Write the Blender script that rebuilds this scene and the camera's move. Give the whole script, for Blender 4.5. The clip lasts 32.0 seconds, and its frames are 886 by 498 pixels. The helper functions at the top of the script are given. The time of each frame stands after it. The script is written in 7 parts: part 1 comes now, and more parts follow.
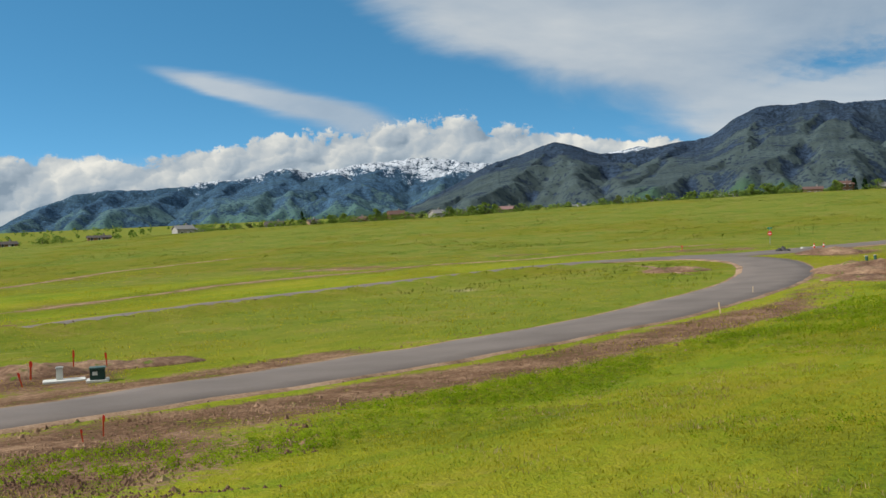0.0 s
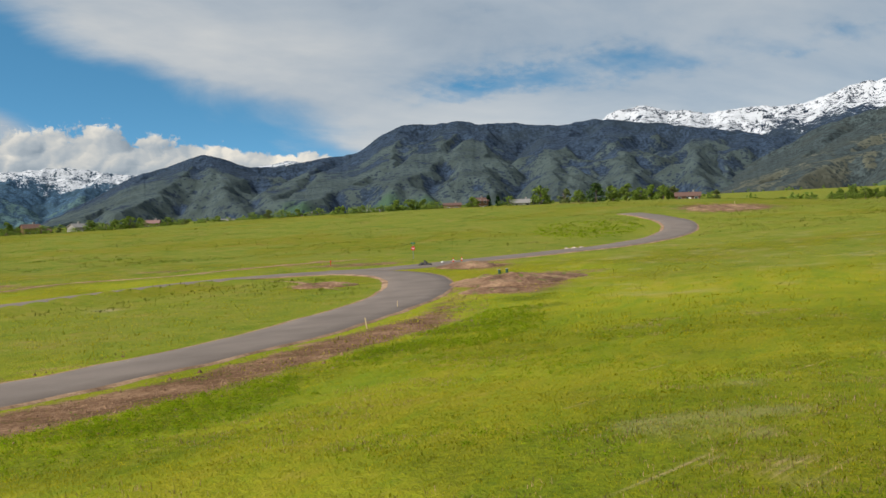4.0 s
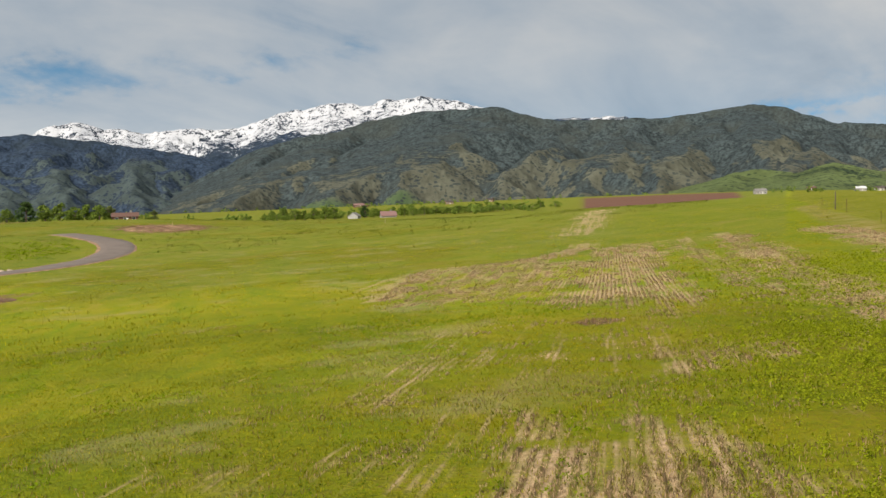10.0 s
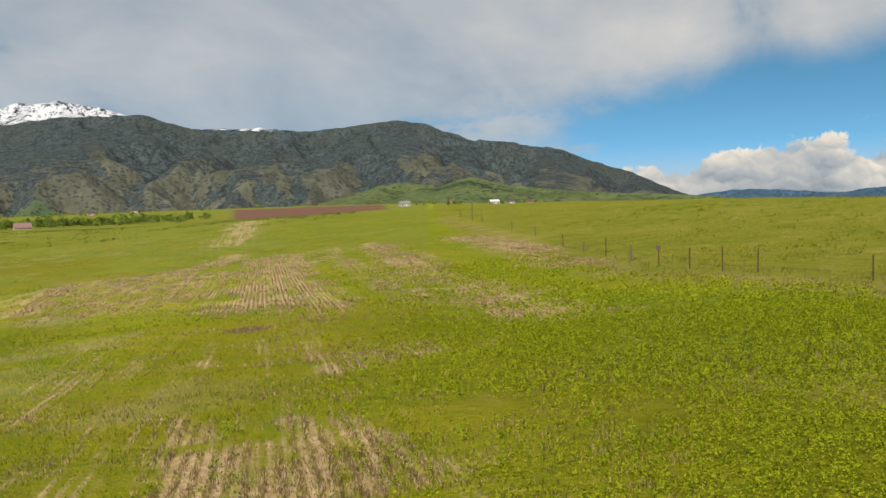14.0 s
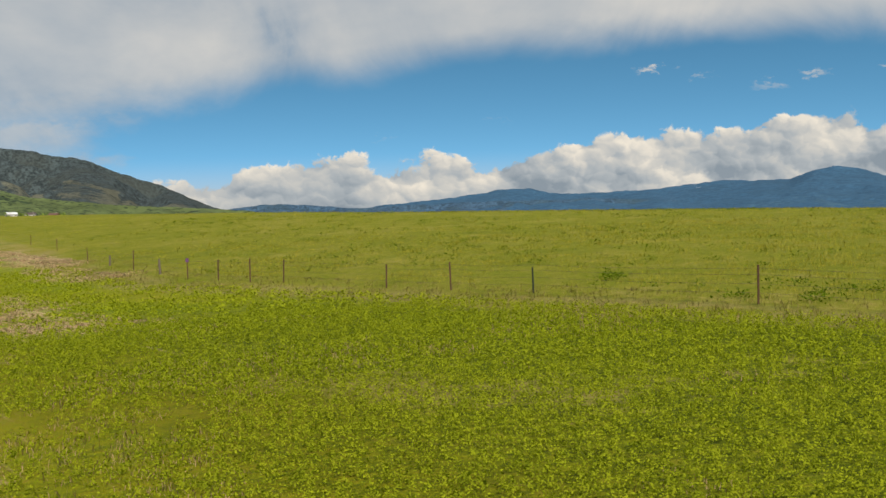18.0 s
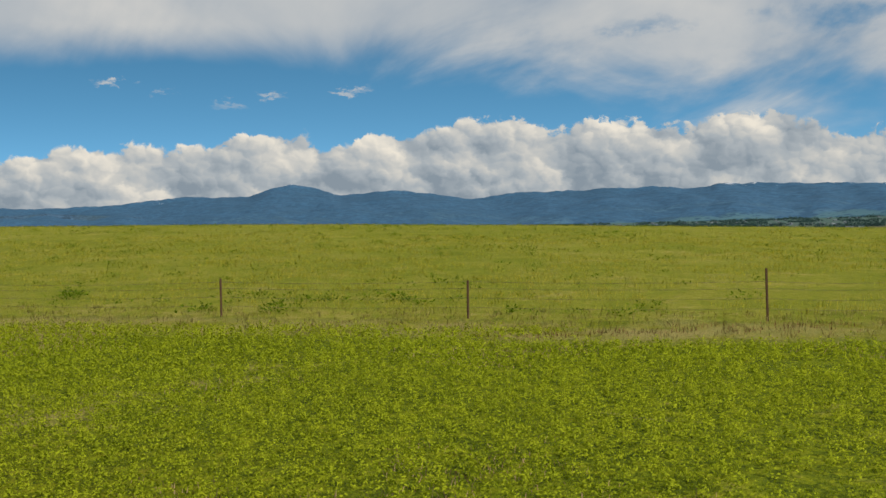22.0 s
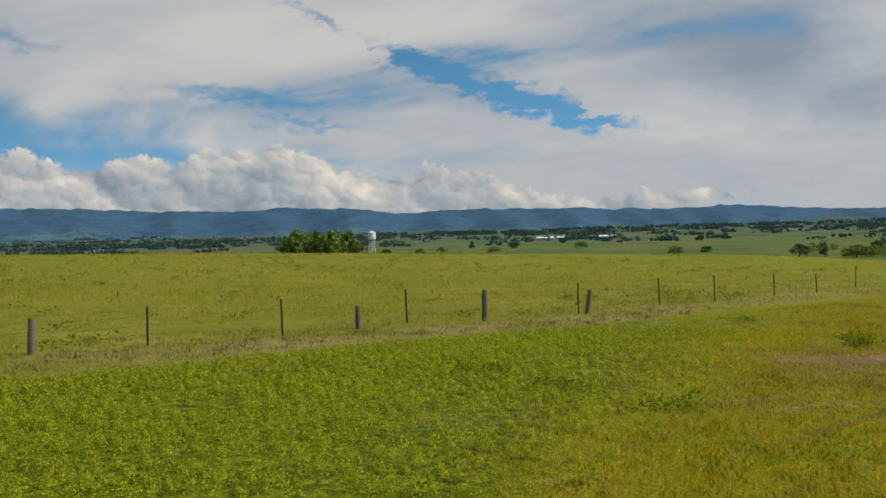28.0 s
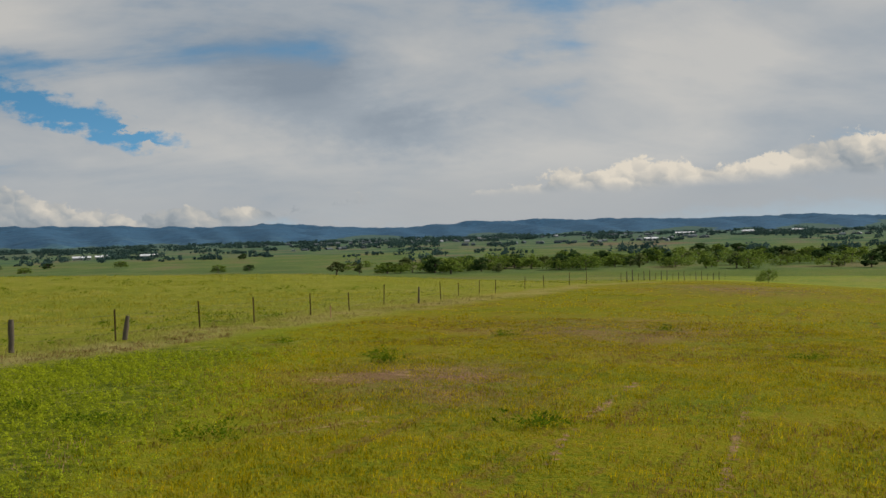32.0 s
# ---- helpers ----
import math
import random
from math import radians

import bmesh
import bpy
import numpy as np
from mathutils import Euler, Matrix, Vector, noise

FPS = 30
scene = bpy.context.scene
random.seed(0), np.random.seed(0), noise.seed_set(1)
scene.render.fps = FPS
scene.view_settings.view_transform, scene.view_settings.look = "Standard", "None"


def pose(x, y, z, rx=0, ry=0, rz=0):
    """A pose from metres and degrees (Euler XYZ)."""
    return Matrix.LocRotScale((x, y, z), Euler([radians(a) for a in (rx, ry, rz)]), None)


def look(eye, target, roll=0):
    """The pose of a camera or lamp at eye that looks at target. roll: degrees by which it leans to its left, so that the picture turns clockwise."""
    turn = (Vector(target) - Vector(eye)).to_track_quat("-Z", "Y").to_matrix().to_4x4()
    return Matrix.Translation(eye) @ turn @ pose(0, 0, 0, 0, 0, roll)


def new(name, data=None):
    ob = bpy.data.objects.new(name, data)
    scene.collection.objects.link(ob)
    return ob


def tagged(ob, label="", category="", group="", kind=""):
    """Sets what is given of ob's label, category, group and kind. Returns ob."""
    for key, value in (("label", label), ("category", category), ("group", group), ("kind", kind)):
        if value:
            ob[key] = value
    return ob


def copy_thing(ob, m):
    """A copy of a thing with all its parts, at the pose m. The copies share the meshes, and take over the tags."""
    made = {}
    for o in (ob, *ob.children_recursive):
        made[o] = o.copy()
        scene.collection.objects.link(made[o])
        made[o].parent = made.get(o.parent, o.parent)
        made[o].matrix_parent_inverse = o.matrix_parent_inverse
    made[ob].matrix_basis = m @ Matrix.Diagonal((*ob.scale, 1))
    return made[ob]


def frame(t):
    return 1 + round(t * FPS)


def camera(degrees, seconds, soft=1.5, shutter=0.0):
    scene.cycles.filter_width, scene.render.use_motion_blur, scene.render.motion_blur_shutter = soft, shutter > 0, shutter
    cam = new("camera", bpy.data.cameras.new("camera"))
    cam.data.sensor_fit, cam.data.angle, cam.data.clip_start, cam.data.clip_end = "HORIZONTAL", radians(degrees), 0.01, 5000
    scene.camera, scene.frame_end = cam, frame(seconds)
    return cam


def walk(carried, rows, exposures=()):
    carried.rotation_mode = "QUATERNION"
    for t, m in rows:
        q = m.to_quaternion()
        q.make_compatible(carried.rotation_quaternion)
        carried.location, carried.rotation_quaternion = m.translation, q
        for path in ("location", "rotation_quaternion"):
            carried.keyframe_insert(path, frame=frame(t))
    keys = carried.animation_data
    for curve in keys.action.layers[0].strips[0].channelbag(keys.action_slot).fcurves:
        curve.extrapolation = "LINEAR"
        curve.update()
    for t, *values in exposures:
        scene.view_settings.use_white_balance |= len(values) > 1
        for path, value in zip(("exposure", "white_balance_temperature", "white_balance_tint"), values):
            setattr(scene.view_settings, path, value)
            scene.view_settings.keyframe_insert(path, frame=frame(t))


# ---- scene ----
# camera and its path: it hovers about three metres over the field and turns to the right
cam = camera(45.0, 32.0, soft=1.5)
PATH = [
    (0, pose(0.000, 0.000, 3.000, 88.350, 1.943, -0.056)),
    (0.5, pose(0.000, 0.087, 3.039, 88.373, 1.911, -2.077)),
    (1, pose(-0.001, 0.177, 3.076, 88.396, 1.889, -4.140)),
    (1.5, pose(0.009, 0.252, 3.110, 88.416, 1.878, -6.243)),
    (2, pose(0.038, 0.287, 3.144, 88.435, 1.869, -8.222)),
    (2.5, pose(0.079, 0.274, 3.179, 88.452, 1.854, -10.504)),
    (3, pose(0.119, 0.224, 3.210, 88.464, 1.837, -13.070)),
    (3.5, pose(0.144, 0.158, 3.233, 88.478, 1.824, -15.970)),
    (5.5, pose(0.154, 0.105, 3.244, 88.499, 1.816, -25.372)),
    (6, pose(0.142, 0.062, 3.247, 88.521, 1.804, -27.739)),
    (6.5, pose(0.085, -0.013, 3.249, 88.538, 1.785, -30.659)),
    (7, pose(-0.011, -0.123, 3.258, 88.551, 1.769, -33.874)),
    (7.5, pose(-0.095, -0.196, 3.267, 88.566, 1.761, -36.683)),
    (8, pose(-0.114, -0.187, 3.268, 88.590, 1.759, -38.873)),
    (8.5, pose(-0.044, -0.118, 3.259, 88.618, 1.768, -40.832)),
    (9, pose(0.085, -0.039, 3.242, 88.640, 1.779, -42.928)),
    (9.5, pose(0.196, 0.009, 3.225, 88.651, 1.783, -45.310)),
    (10, pose(0.234, 0.009, 3.209, 88.659, 1.782, -48.055)),
    (10.5, pose(0.200, -0.029, 3.190, 88.664, 1.781, -50.918)),
    (11, pose(0.129, -0.087, 3.170, 88.664, 1.787, -53.814)),
    (11.5, pose(0.063, -0.141, 3.149, 88.658, 1.808, -56.474)),
    (12, pose(0.035, -0.168, 3.127, 88.653, 1.840, -58.670)),
    (12.5, pose(0.042, -0.166, 3.104, 88.656, 1.872, -60.888)),
    (13, pose(0.047, -0.153, 3.081, 88.668, 1.900, -62.802)),
    (13.5, pose(-0.001, -0.154, 3.060, 88.683, 1.915, -64.605)),
    (15.5, pose(-0.106, -0.179, 3.038, 88.691, 1.912, -74.009)),
    (16, pose(-0.203, -0.232, 3.012, 88.687, 1.896, -76.952)),
    (16.5, pose(-0.247, -0.307, 2.982, 88.676, 1.870, -80.521)),
    (17, pose(-0.256, -0.373, 2.955, 88.667, 1.838, -84.259)),
    (17.5, pose(-0.265, -0.391, 2.939, 88.661, 1.809, -87.887)),
    (18, pose(-0.287, -0.361, 2.932, 88.652, 1.795, -91.336)),
    (18.5, pose(-0.337, -0.320, 2.926, 88.644, 1.795, -94.705)),
    (19, pose(-0.425, -0.295, 2.916, 88.644, 1.797, -97.827)),
    (19.5, pose(-0.521, -0.279, 2.908, 88.649, 1.792, -101.098)),
    (20, pose(-0.588, -0.257, 2.904, 88.658, 1.797, -104.371)),
    (20.5, pose(-0.632, -0.235, 2.901, 88.666, 1.835, -107.799)),
    (21, pose(-0.682, -0.221, 2.901, 88.662, 1.892, -111.550)),
    (21.5, pose(-0.731, -0.216, 2.906, 88.640, 1.931, -115.489)),
    (22, pose(-0.759, -0.220, 2.910, 88.608, 1.943, -119.532)),
    (22.5, pose(-0.763, -0.241, 2.913, 88.577, 1.946, -123.562)),
    (23, pose(-0.733, -0.293, 2.913, 88.550, 1.947, -127.428)),
    (23.5, pose(-0.663, -0.360, 2.912, 88.537, 1.934, -131.384)),
    (24, pose(-0.595, -0.415, 2.925, 88.539, 1.904, -135.202)),
    (24.5, pose(-0.569, -0.473, 2.979, 88.534, 1.875, -138.545)),
    (26.5, pose(-0.575, -0.552, 3.056, 88.511, 1.859, -152.215)),
    (27, pose(-0.571, -0.611, 3.101, 88.484, 1.842, -156.750)),
    (27.5, pose(-0.551, -0.626, 3.104, 88.472, 1.808, -160.982)),
    (28, pose(-0.543, -0.615, 3.100, 88.483, 1.765, -164.456)),
    (28.5, pose(-0.562, -0.580, 3.105, 88.510, 1.730, -167.585)),
    (29, pose(-0.602, -0.524, 3.118, 88.546, 1.709, -170.284)),
    (29.5, pose(-0.651, -0.467, 3.140, 88.582, 1.693, -172.900)),
    (30, pose(-0.692, -0.427, 3.172, 88.617, 1.671, -175.698)),
    (30.5, pose(-0.707, -0.400, 3.213, 88.655, 1.648, -178.537)),
    (31, pose(-0.706, -0.363, 3.251, 88.695, 1.633, -181.700)),
    (31.5, pose(-0.712, -0.302, 3.283, 88.731, 1.631, -185.061)),
    (32, pose(-0.731, -0.226, 3.314, 88.762, 1.636, -188.582)),
]
walk(cam, PATH, [(0, 0.01, 6150, 8), (4, 0.04, 6500, 10), (9, 0.09, 6950, 12), (13, 0.09, 6950, 12), (18, 0.03, 6850, 11), (24, -0.08, 6600, 10), (29, -0.20, 6700, 11), (32, -0.29, 6750, 11)])

# ---------------------------------------------------------------- light
SUN_AZ, SUN_EL = 258.0, 38.0


def heading(az, el=0.0):
    a, e = radians(az), radians(el)
    return Vector((math.sin(a) * math.cos(e), math.cos(a) * math.cos(e), math.sin(e)))


sun = new("sun", bpy.data.lights.new("sun", "SUN"))
sun.data.energy, sun.data.angle, sun.data.color = 4.8, radians(0.8), (1.0, 0.95, 0.86)
sun.matrix_world = look(heading(SUN_AZ, SUN_EL) * 100, (0, 0, 0))


class Nodes:
    """Short hand for node trees."""

    def __init__(self, tree):
        self.tree = tree
        tree.nodes.clear()

    def add(self, kind, **props):
        node = self.tree.nodes.new(kind)
        for key, value in props.items():
            setattr(node, key, value)
        return node

    def put(self, socket, value):
        if hasattr(value, "node"):
            self.tree.links.new(value, socket)
        elif value is not None:
            socket.default_value = value

    def math(self, op, a, b=None, c=None, clamp=False):
        node = self.add("ShaderNodeMath", operation=op, use_clamp=clamp)
        for socket, value in zip(node.inputs, (a, b, c)):
            self.put(socket, value)
        return node.outputs[0]

    def mul(self, a, b):
        return self.math("MULTIPLY", a, b)

    def plus(self, a, b):
        return self.math("ADD", a, b)

    def less(self, a, b):
        return self.math("SUBTRACT", a, b)

    def step(self, value, low, high, a=0.0, b=1.0):
        node = self.add("ShaderNodeMapRange", interpolation_type="SMOOTHSTEP")
        for socket, v in zip(node.inputs, (value, low, high, a, b)):
            self.put(socket, v)
        return node.outputs[0]

    def noise(self, vector, scale, detail=4.0, rough=0.55, distort=0.0, kind="FBM"):
        node = self.add("ShaderNodeTexNoise", noise_dimensions="3D", noise_type=kind)
        for key, v in (("Vector", vector), ("Scale", scale), ("Detail", detail), ("Roughness", rough), ("Distortion", distort)):
            self.put(node.inputs[key], v)
        return node.outputs["Fac"]

    def cells(self, vector, scale, smooth=0.6, detail=2.0, rough=0.5):
        node = self.add("ShaderNodeTexVoronoi", feature="SMOOTH_F1", normalize=True)
        for key, v in (("Vector", vector), ("Scale", scale), ("Smoothness", smooth), ("Detail", detail), ("Roughness", rough)):
            self.put(node.inputs[key], v)
        return node.outputs["Distance"]

    def xyz(self, x, y, z=0.0):
        node = self.add("ShaderNodeCombineXYZ")
        for socket, v in zip(node.inputs, (x, y, z)):
            self.put(socket, v)
        return node.outputs[0]

    def split(self, vector):
        node = self.add("ShaderNodeSeparateXYZ")
        self.put(node.inputs[0], vector)
        return node.outputs

    def mix(self, fac, a, b):
        node = self.add("ShaderNodeMix", data_type="RGBA")
        self.put(node.inputs[0], fac)
        self.put(node.inputs[6], (*a, 1) if isinstance(a, tuple) else a)
        self.put(node.inputs[7], (*b, 1) if isinstance(b, tuple) else b)
        return node.outputs[2]

    def ramp(self, fac, stops, smooth="LINEAR"):
        node = self.add("ShaderNodeValToRGB")
        ramp = node.color_ramp
        ramp.interpolation = smooth
        while len(ramp.elements) < len(stops):
            ramp.elements.new(0.5)
        for element, (at, value) in zip(ramp.elements, stops):
            element.position = at
            element.color = (*value, 1) if isinstance(value, tuple) else (value, value, value, 1)
        self.put(node.inputs[0], fac)
        return node.outputs[0]


def sky():
    world = bpy.data.worlds.new("sky")
    scene.world = world
    world.use_nodes = True
    n = Nodes(world.node_tree)
    way = n.add("ShaderNodeTexCoord").outputs["Generated"]
    x, y, z = n.split(way)
    # bearing in degrees, with its seam behind the view, and height over the horizon in degrees
    s0, c0 = math.sin(radians(95)), math.cos(radians(95))
    fwd = n.plus(n.mul(x, s0), n.mul(y, c0))
    side = n.less(n.mul(x, c0), n.mul(y, s0))
    az = n.plus(n.mul(n.math("ARCTAN2", side, fwd), 57.29578), 95.0)
    el = n.mul(n.math("ARCSINE", z), 57.29578)

    def along(rows, most):
        """A curve over the bearing."""
        return n.mul(n.ramp(n.math("DIVIDE", n.plus(az, 40.0), 260.0), [((a + 40) / 260, e / most) for a, e in rows]), most)

    # clear air after rain: the blue of the higher sky reaches far down
    sky_tex = n.add("ShaderNodeTexSky", sky_type="NISHITA", sun_disc=False, sun_elevation=radians(SUN_EL),
                    sun_rotation=radians(SUN_AZ), air_density=1.0, dust_density=0.3, ozone_density=1.2)
    n.put(sky_tex.inputs[0], n.xyz(x, y, n.plus(n.mul(n.math("MAXIMUM", z, 0.0), 2.8), 0.20)))
    rich = n.add("ShaderNodeHueSaturation")
    rich.inputs["Saturation"].default_value, rich.inputs["Hue"].default_value = 1.26, 0.479
    n.put(rich.inputs["Color"], sky_tex.outputs[0])
    # the high deck: a flat layer, so that streaks shorten towards the horizon
    high = n.plus(n.math("MAXIMUM", z, 0.0), 0.36)
    flat = n.xyz(n.math("DIVIDE", x, high), n.math("DIVIDE", y, high), 0.0)
    streak_at = n.add("ShaderNodeMapping")
    n.put(streak_at.inputs[0], flat)
    streak_at.inputs["Rotation"].default_value[2] = radians(35)
    streak_at.inputs["Scale"].default_value = (0.75, 1.35, 1)
    wisp = n.noise(flat, 1.5, 7.0, 0.54, 0.5)
    streak = n.noise(streak_at.outputs[0], 2.3, 7.0, 0.55, 0.5)

    frayed = n.xyz(n.mul(az, 0.55), n.mul(el, 1.1), 2.0)
    az_, el_ = n.plus(az, n.mul(n.less(n.noise(frayed, 1.0, 6.0, 0.60), 0.5), 4.6)), n.plus(el, n.mul(n.less(n.noise(frayed, 1.7, 6.0, 0.60), 0.5), 1.9))

    def blob(a, e, wa, we, slope, amount):
        da = n.less(az_, a)
        de = n.math("DIVIDE", n.less(n.less(el_, e), n.mul(da, slope)), we)
        da = n.math("DIVIDE", da, wa)
        return n.mul(n.math("EXPONENT", n.mul(n.plus(n.mul(da, da), n.mul(de, de)), -1.0)), amount)
    ragged = n.plus(n.mul(n.less(wisp, 0.5), 1.0), n.mul(n.less(streak, 0.5), 1.1))
    calm = along(DECK_CALM, 1.0)
    cover = n.plus(n.mul(n.less(el, along(DECK_EDGE, 16.0)), n.less(0.40, n.mul(calm, 0.18))), n.mul(n.mul(ragged, calm), 1.5))
    cover = n.math("MINIMUM", cover, n.plus(0.80, n.mul(ragged, 2.2)))
    for row in SKY_PATCHES:
        cover = n.plus(cover, blob(*row))
    # one long smooth streak of ice cloud
    sa = n.less(az, -8.0)
    sag = n.plus(n.less(n.less(el, 6.35), n.mul(sa, -0.25)), n.mul(n.less(n.noise(n.xyz(n.mul(az, 0.12), n.mul(el, 0.9), 4.0), 1.0, 4.0, 0.55), 0.5), 1.1))
    sag = n.math("DIVIDE", sag, n.step(sa, -8.0, 2.0, 0.40, 0.85))
    sa = n.math("DIVIDE", sa, 6.6)
    sa = n.mul(sa, sa)
    ice = n.mul(n.math("EXPONENT", n.mul(n.plus(n.mul(sa, sa), n.mul(sag, sag)), -1.0)), 1.25)
    deck = n.math("MAXIMUM", n.step(cover, -0.12, 0.62), n.step(n.plus(ice, n.mul(n.less(streak, 0.5), 0.7)), 0.15, 1.0, 0.0, 0.9))
    billow = n.noise(n.xyz(n.mul(az, 0.055), n.mul(el, 0.16), 21.0), 1.0, 5.0, 0.55, 0.6)
    body = n.plus(n.plus(n.mul(wisp, 0.40), n.plus(n.mul(streak, 0.42), n.mul(billow, 0.18))), n.plus(n.plus(blob(181, 7.6, 5, 2.6, -0.12, -0.17), blob(187, 5.0, 5, 1.3, -0.1, -0.14)), n.plus(n.mul(n.step(az, 112.0, 135.0), 0.045), n.plus(blob(197, 9, 6, 2.0, 0.0, 0.05), blob(79, 10, 4, 3.0, 0.0, 0.07)))))
    deck_tone = n.ramp(body, [(0.34, (0.29, 0.345, 0.41)), (0.47, (0.42, 0.47, 0.52)), (0.64, (0.66, 0.655, 0.63))])
    # heaped clouds along the horizon: round heads at three sizes, lit from the sun's side
    top = along(HEAP_TOPS, 12.0)
    lump = n.mul(n.less(n.noise(n.xyz(n.mul(az, 0.26), n.mul(el, 0.20), 5.0), 1.0, 3.0, 0.55), 0.5), 2.4)
    wa = n.mul(n.less(n.noise(n.xyz(n.mul(az, 0.7), n.mul(el, 0.9), 3.0), 1.0, 4.0, 0.62), 0.5), 1.5)
    wb = n.mul(n.less(n.noise(n.xyz(n.mul(az, 0.7), n.mul(el, 0.9), 9.0), 1.0, 4.0, 0.62), 0.5), 1.2)
    sunward = n.step(az, 55.0, 100.0, -1.0, 1.0)

    def heads(scale, step):
        """Round heads of one size: their height here, and its rise towards the sun."""
        out = []
        for k in (0.0, step):
            p = n.xyz(n.plus(n.plus(az, wa), n.mul(sunward, k)), n.mul(n.plus(n.plus(el, wb), k * 0.8), 1.3), scale)
            d = n.cells(p, scale, 0.25, 0.0)
            out.append(n.less(1.0, n.mul(n.mul(d, d), 2.2)))
        return out[0], n.less(out[0], out[1])
    (h1, r1), (h2, r2), (h3, r3) = heads(0.30, 0.8), heads(0.75, 0.32), heads(1.9, 0.13)
    fray = n.less(n.noise(n.xyz(n.plus(az, wa), n.plus(el, wb), 1.0), 2.4, 5.0, 0.62), 0.5)
    bulge = n.plus(n.mul(h1, 0.9), n.plus(n.mul(h2, 0.42), n.plus(n.mul(h3, 0.16), n.mul(fray, 0.35))))
    depth = n.less(n.plus(n.plus(top, lump), n.mul(n.less(bulge, 0.95), 1.9)), n.plus(el, along(HEAP_SINK, 2.0)))
    heap = n.mul(n.step(n.plus(depth, n.mul(fray, 0.5)), 0.0, 0.30), n.step(top, 0.3, 1.0))
    # towards the sun the heaps float over streaks of grey
    floor_ = n.mul(n.step(az, 172.0, 190.0), 1.9)
    heap = n.mul(heap, n.step(n.plus(n.less(el, floor_), n.mul(n.less(wisp, 0.5), 2.5)), -0.35, 0.45))
    relief = n.plus(n.mul(r1, 0.95), n.plus(n.mul(r2, 0.66), n.mul(r3, 0.28)))
    patch = n.noise(n.xyz(n.mul(az, 0.16), n.mul(el, 0.40), 12.0), 1.0, 3.0, 0.5)
    tone = n.plus(n.plus(n.step(depth, 3.0, 0.1, 0.20, 0.53), relief), n.plus(n.mul(n.less(bulge, 0.95), 0.30), n.mul(n.less(patch, 0.5), 0.55)))
    tone = n.less(tone, n.mul(n.step(az, 162.0, 180.0), n.step(az, 184.0, 196.0, 0.16, -0.22)))
    heap_tone = n.ramp(tone, [(0.06, (0.25, 0.31, 0.37)), (0.36, (0.40, 0.45, 0.49)), (0.60, (0.57, 0.58, 0.565)), (0.92, (0.86, 0.81, 0.71))])
    # grey haze under the heaps
    low = n.mul(n.step(el, 4.0, 1.0), n.step(n.plus(top, n.mul(n.less(wisp, 0.5), 4.0)), 0.6, 1.6))
    parts = []
    for colour, strength in ((rich.outputs[0], SKY_STRENGTH), (deck_tone, 1.0), (heap_tone, 1.0), ((0.47, 0.51, 0.545, 1), 1.0)):
        shine = n.add("ShaderNodeBackground")
        n.put(shine.inputs[0], colour)
        shine.inputs[1].default_value = strength
        parts.append(shine.outputs[0])
    out = parts[0]
    for fac, part_ in ((n.mul(deck, along(DECK_THICK, 1.0)), parts[1]), (n.mul(low, 0.8), parts[3]), (heap, parts[2])):
        both = n.add("ShaderNodeMixShader")
        n.put(both.inputs[0], fac), n.put(both.inputs[1], out), n.put(both.inputs[2], part_)
        out = both.outputs[0]
    n.put(n.add("ShaderNodeOutputWorld").inputs[0], out)


SKY_STRENGTH = 0.176
# how ragged the deck is over each bearing
DECK_CALM = [(-40, 1), (52, 0.9), (66, 0.5), (108, 0.42), (120, 1), (220, 1)]
# the lower edge of the high deck, in degrees over each bearing
DECK_EDGE = [
    (-40, 16), (-12, 14), (-4.6, 11.5), (1.3, 8.2), (6.6, 5.8), (11, 4), (20, 0), (50, 0), (58, 2.5), (64, 5.0), (69, 5.9), (75, 6.4), (80, 6.9), (86, 7.5), (95, 8.7), (104, 9.3),
    (112, 9.1), (119, 8.4), (127, 7.2), (134, 6.0), (142, 5.0), (150, 4.0), (156, 2), (165, 0), (220, 0),
]
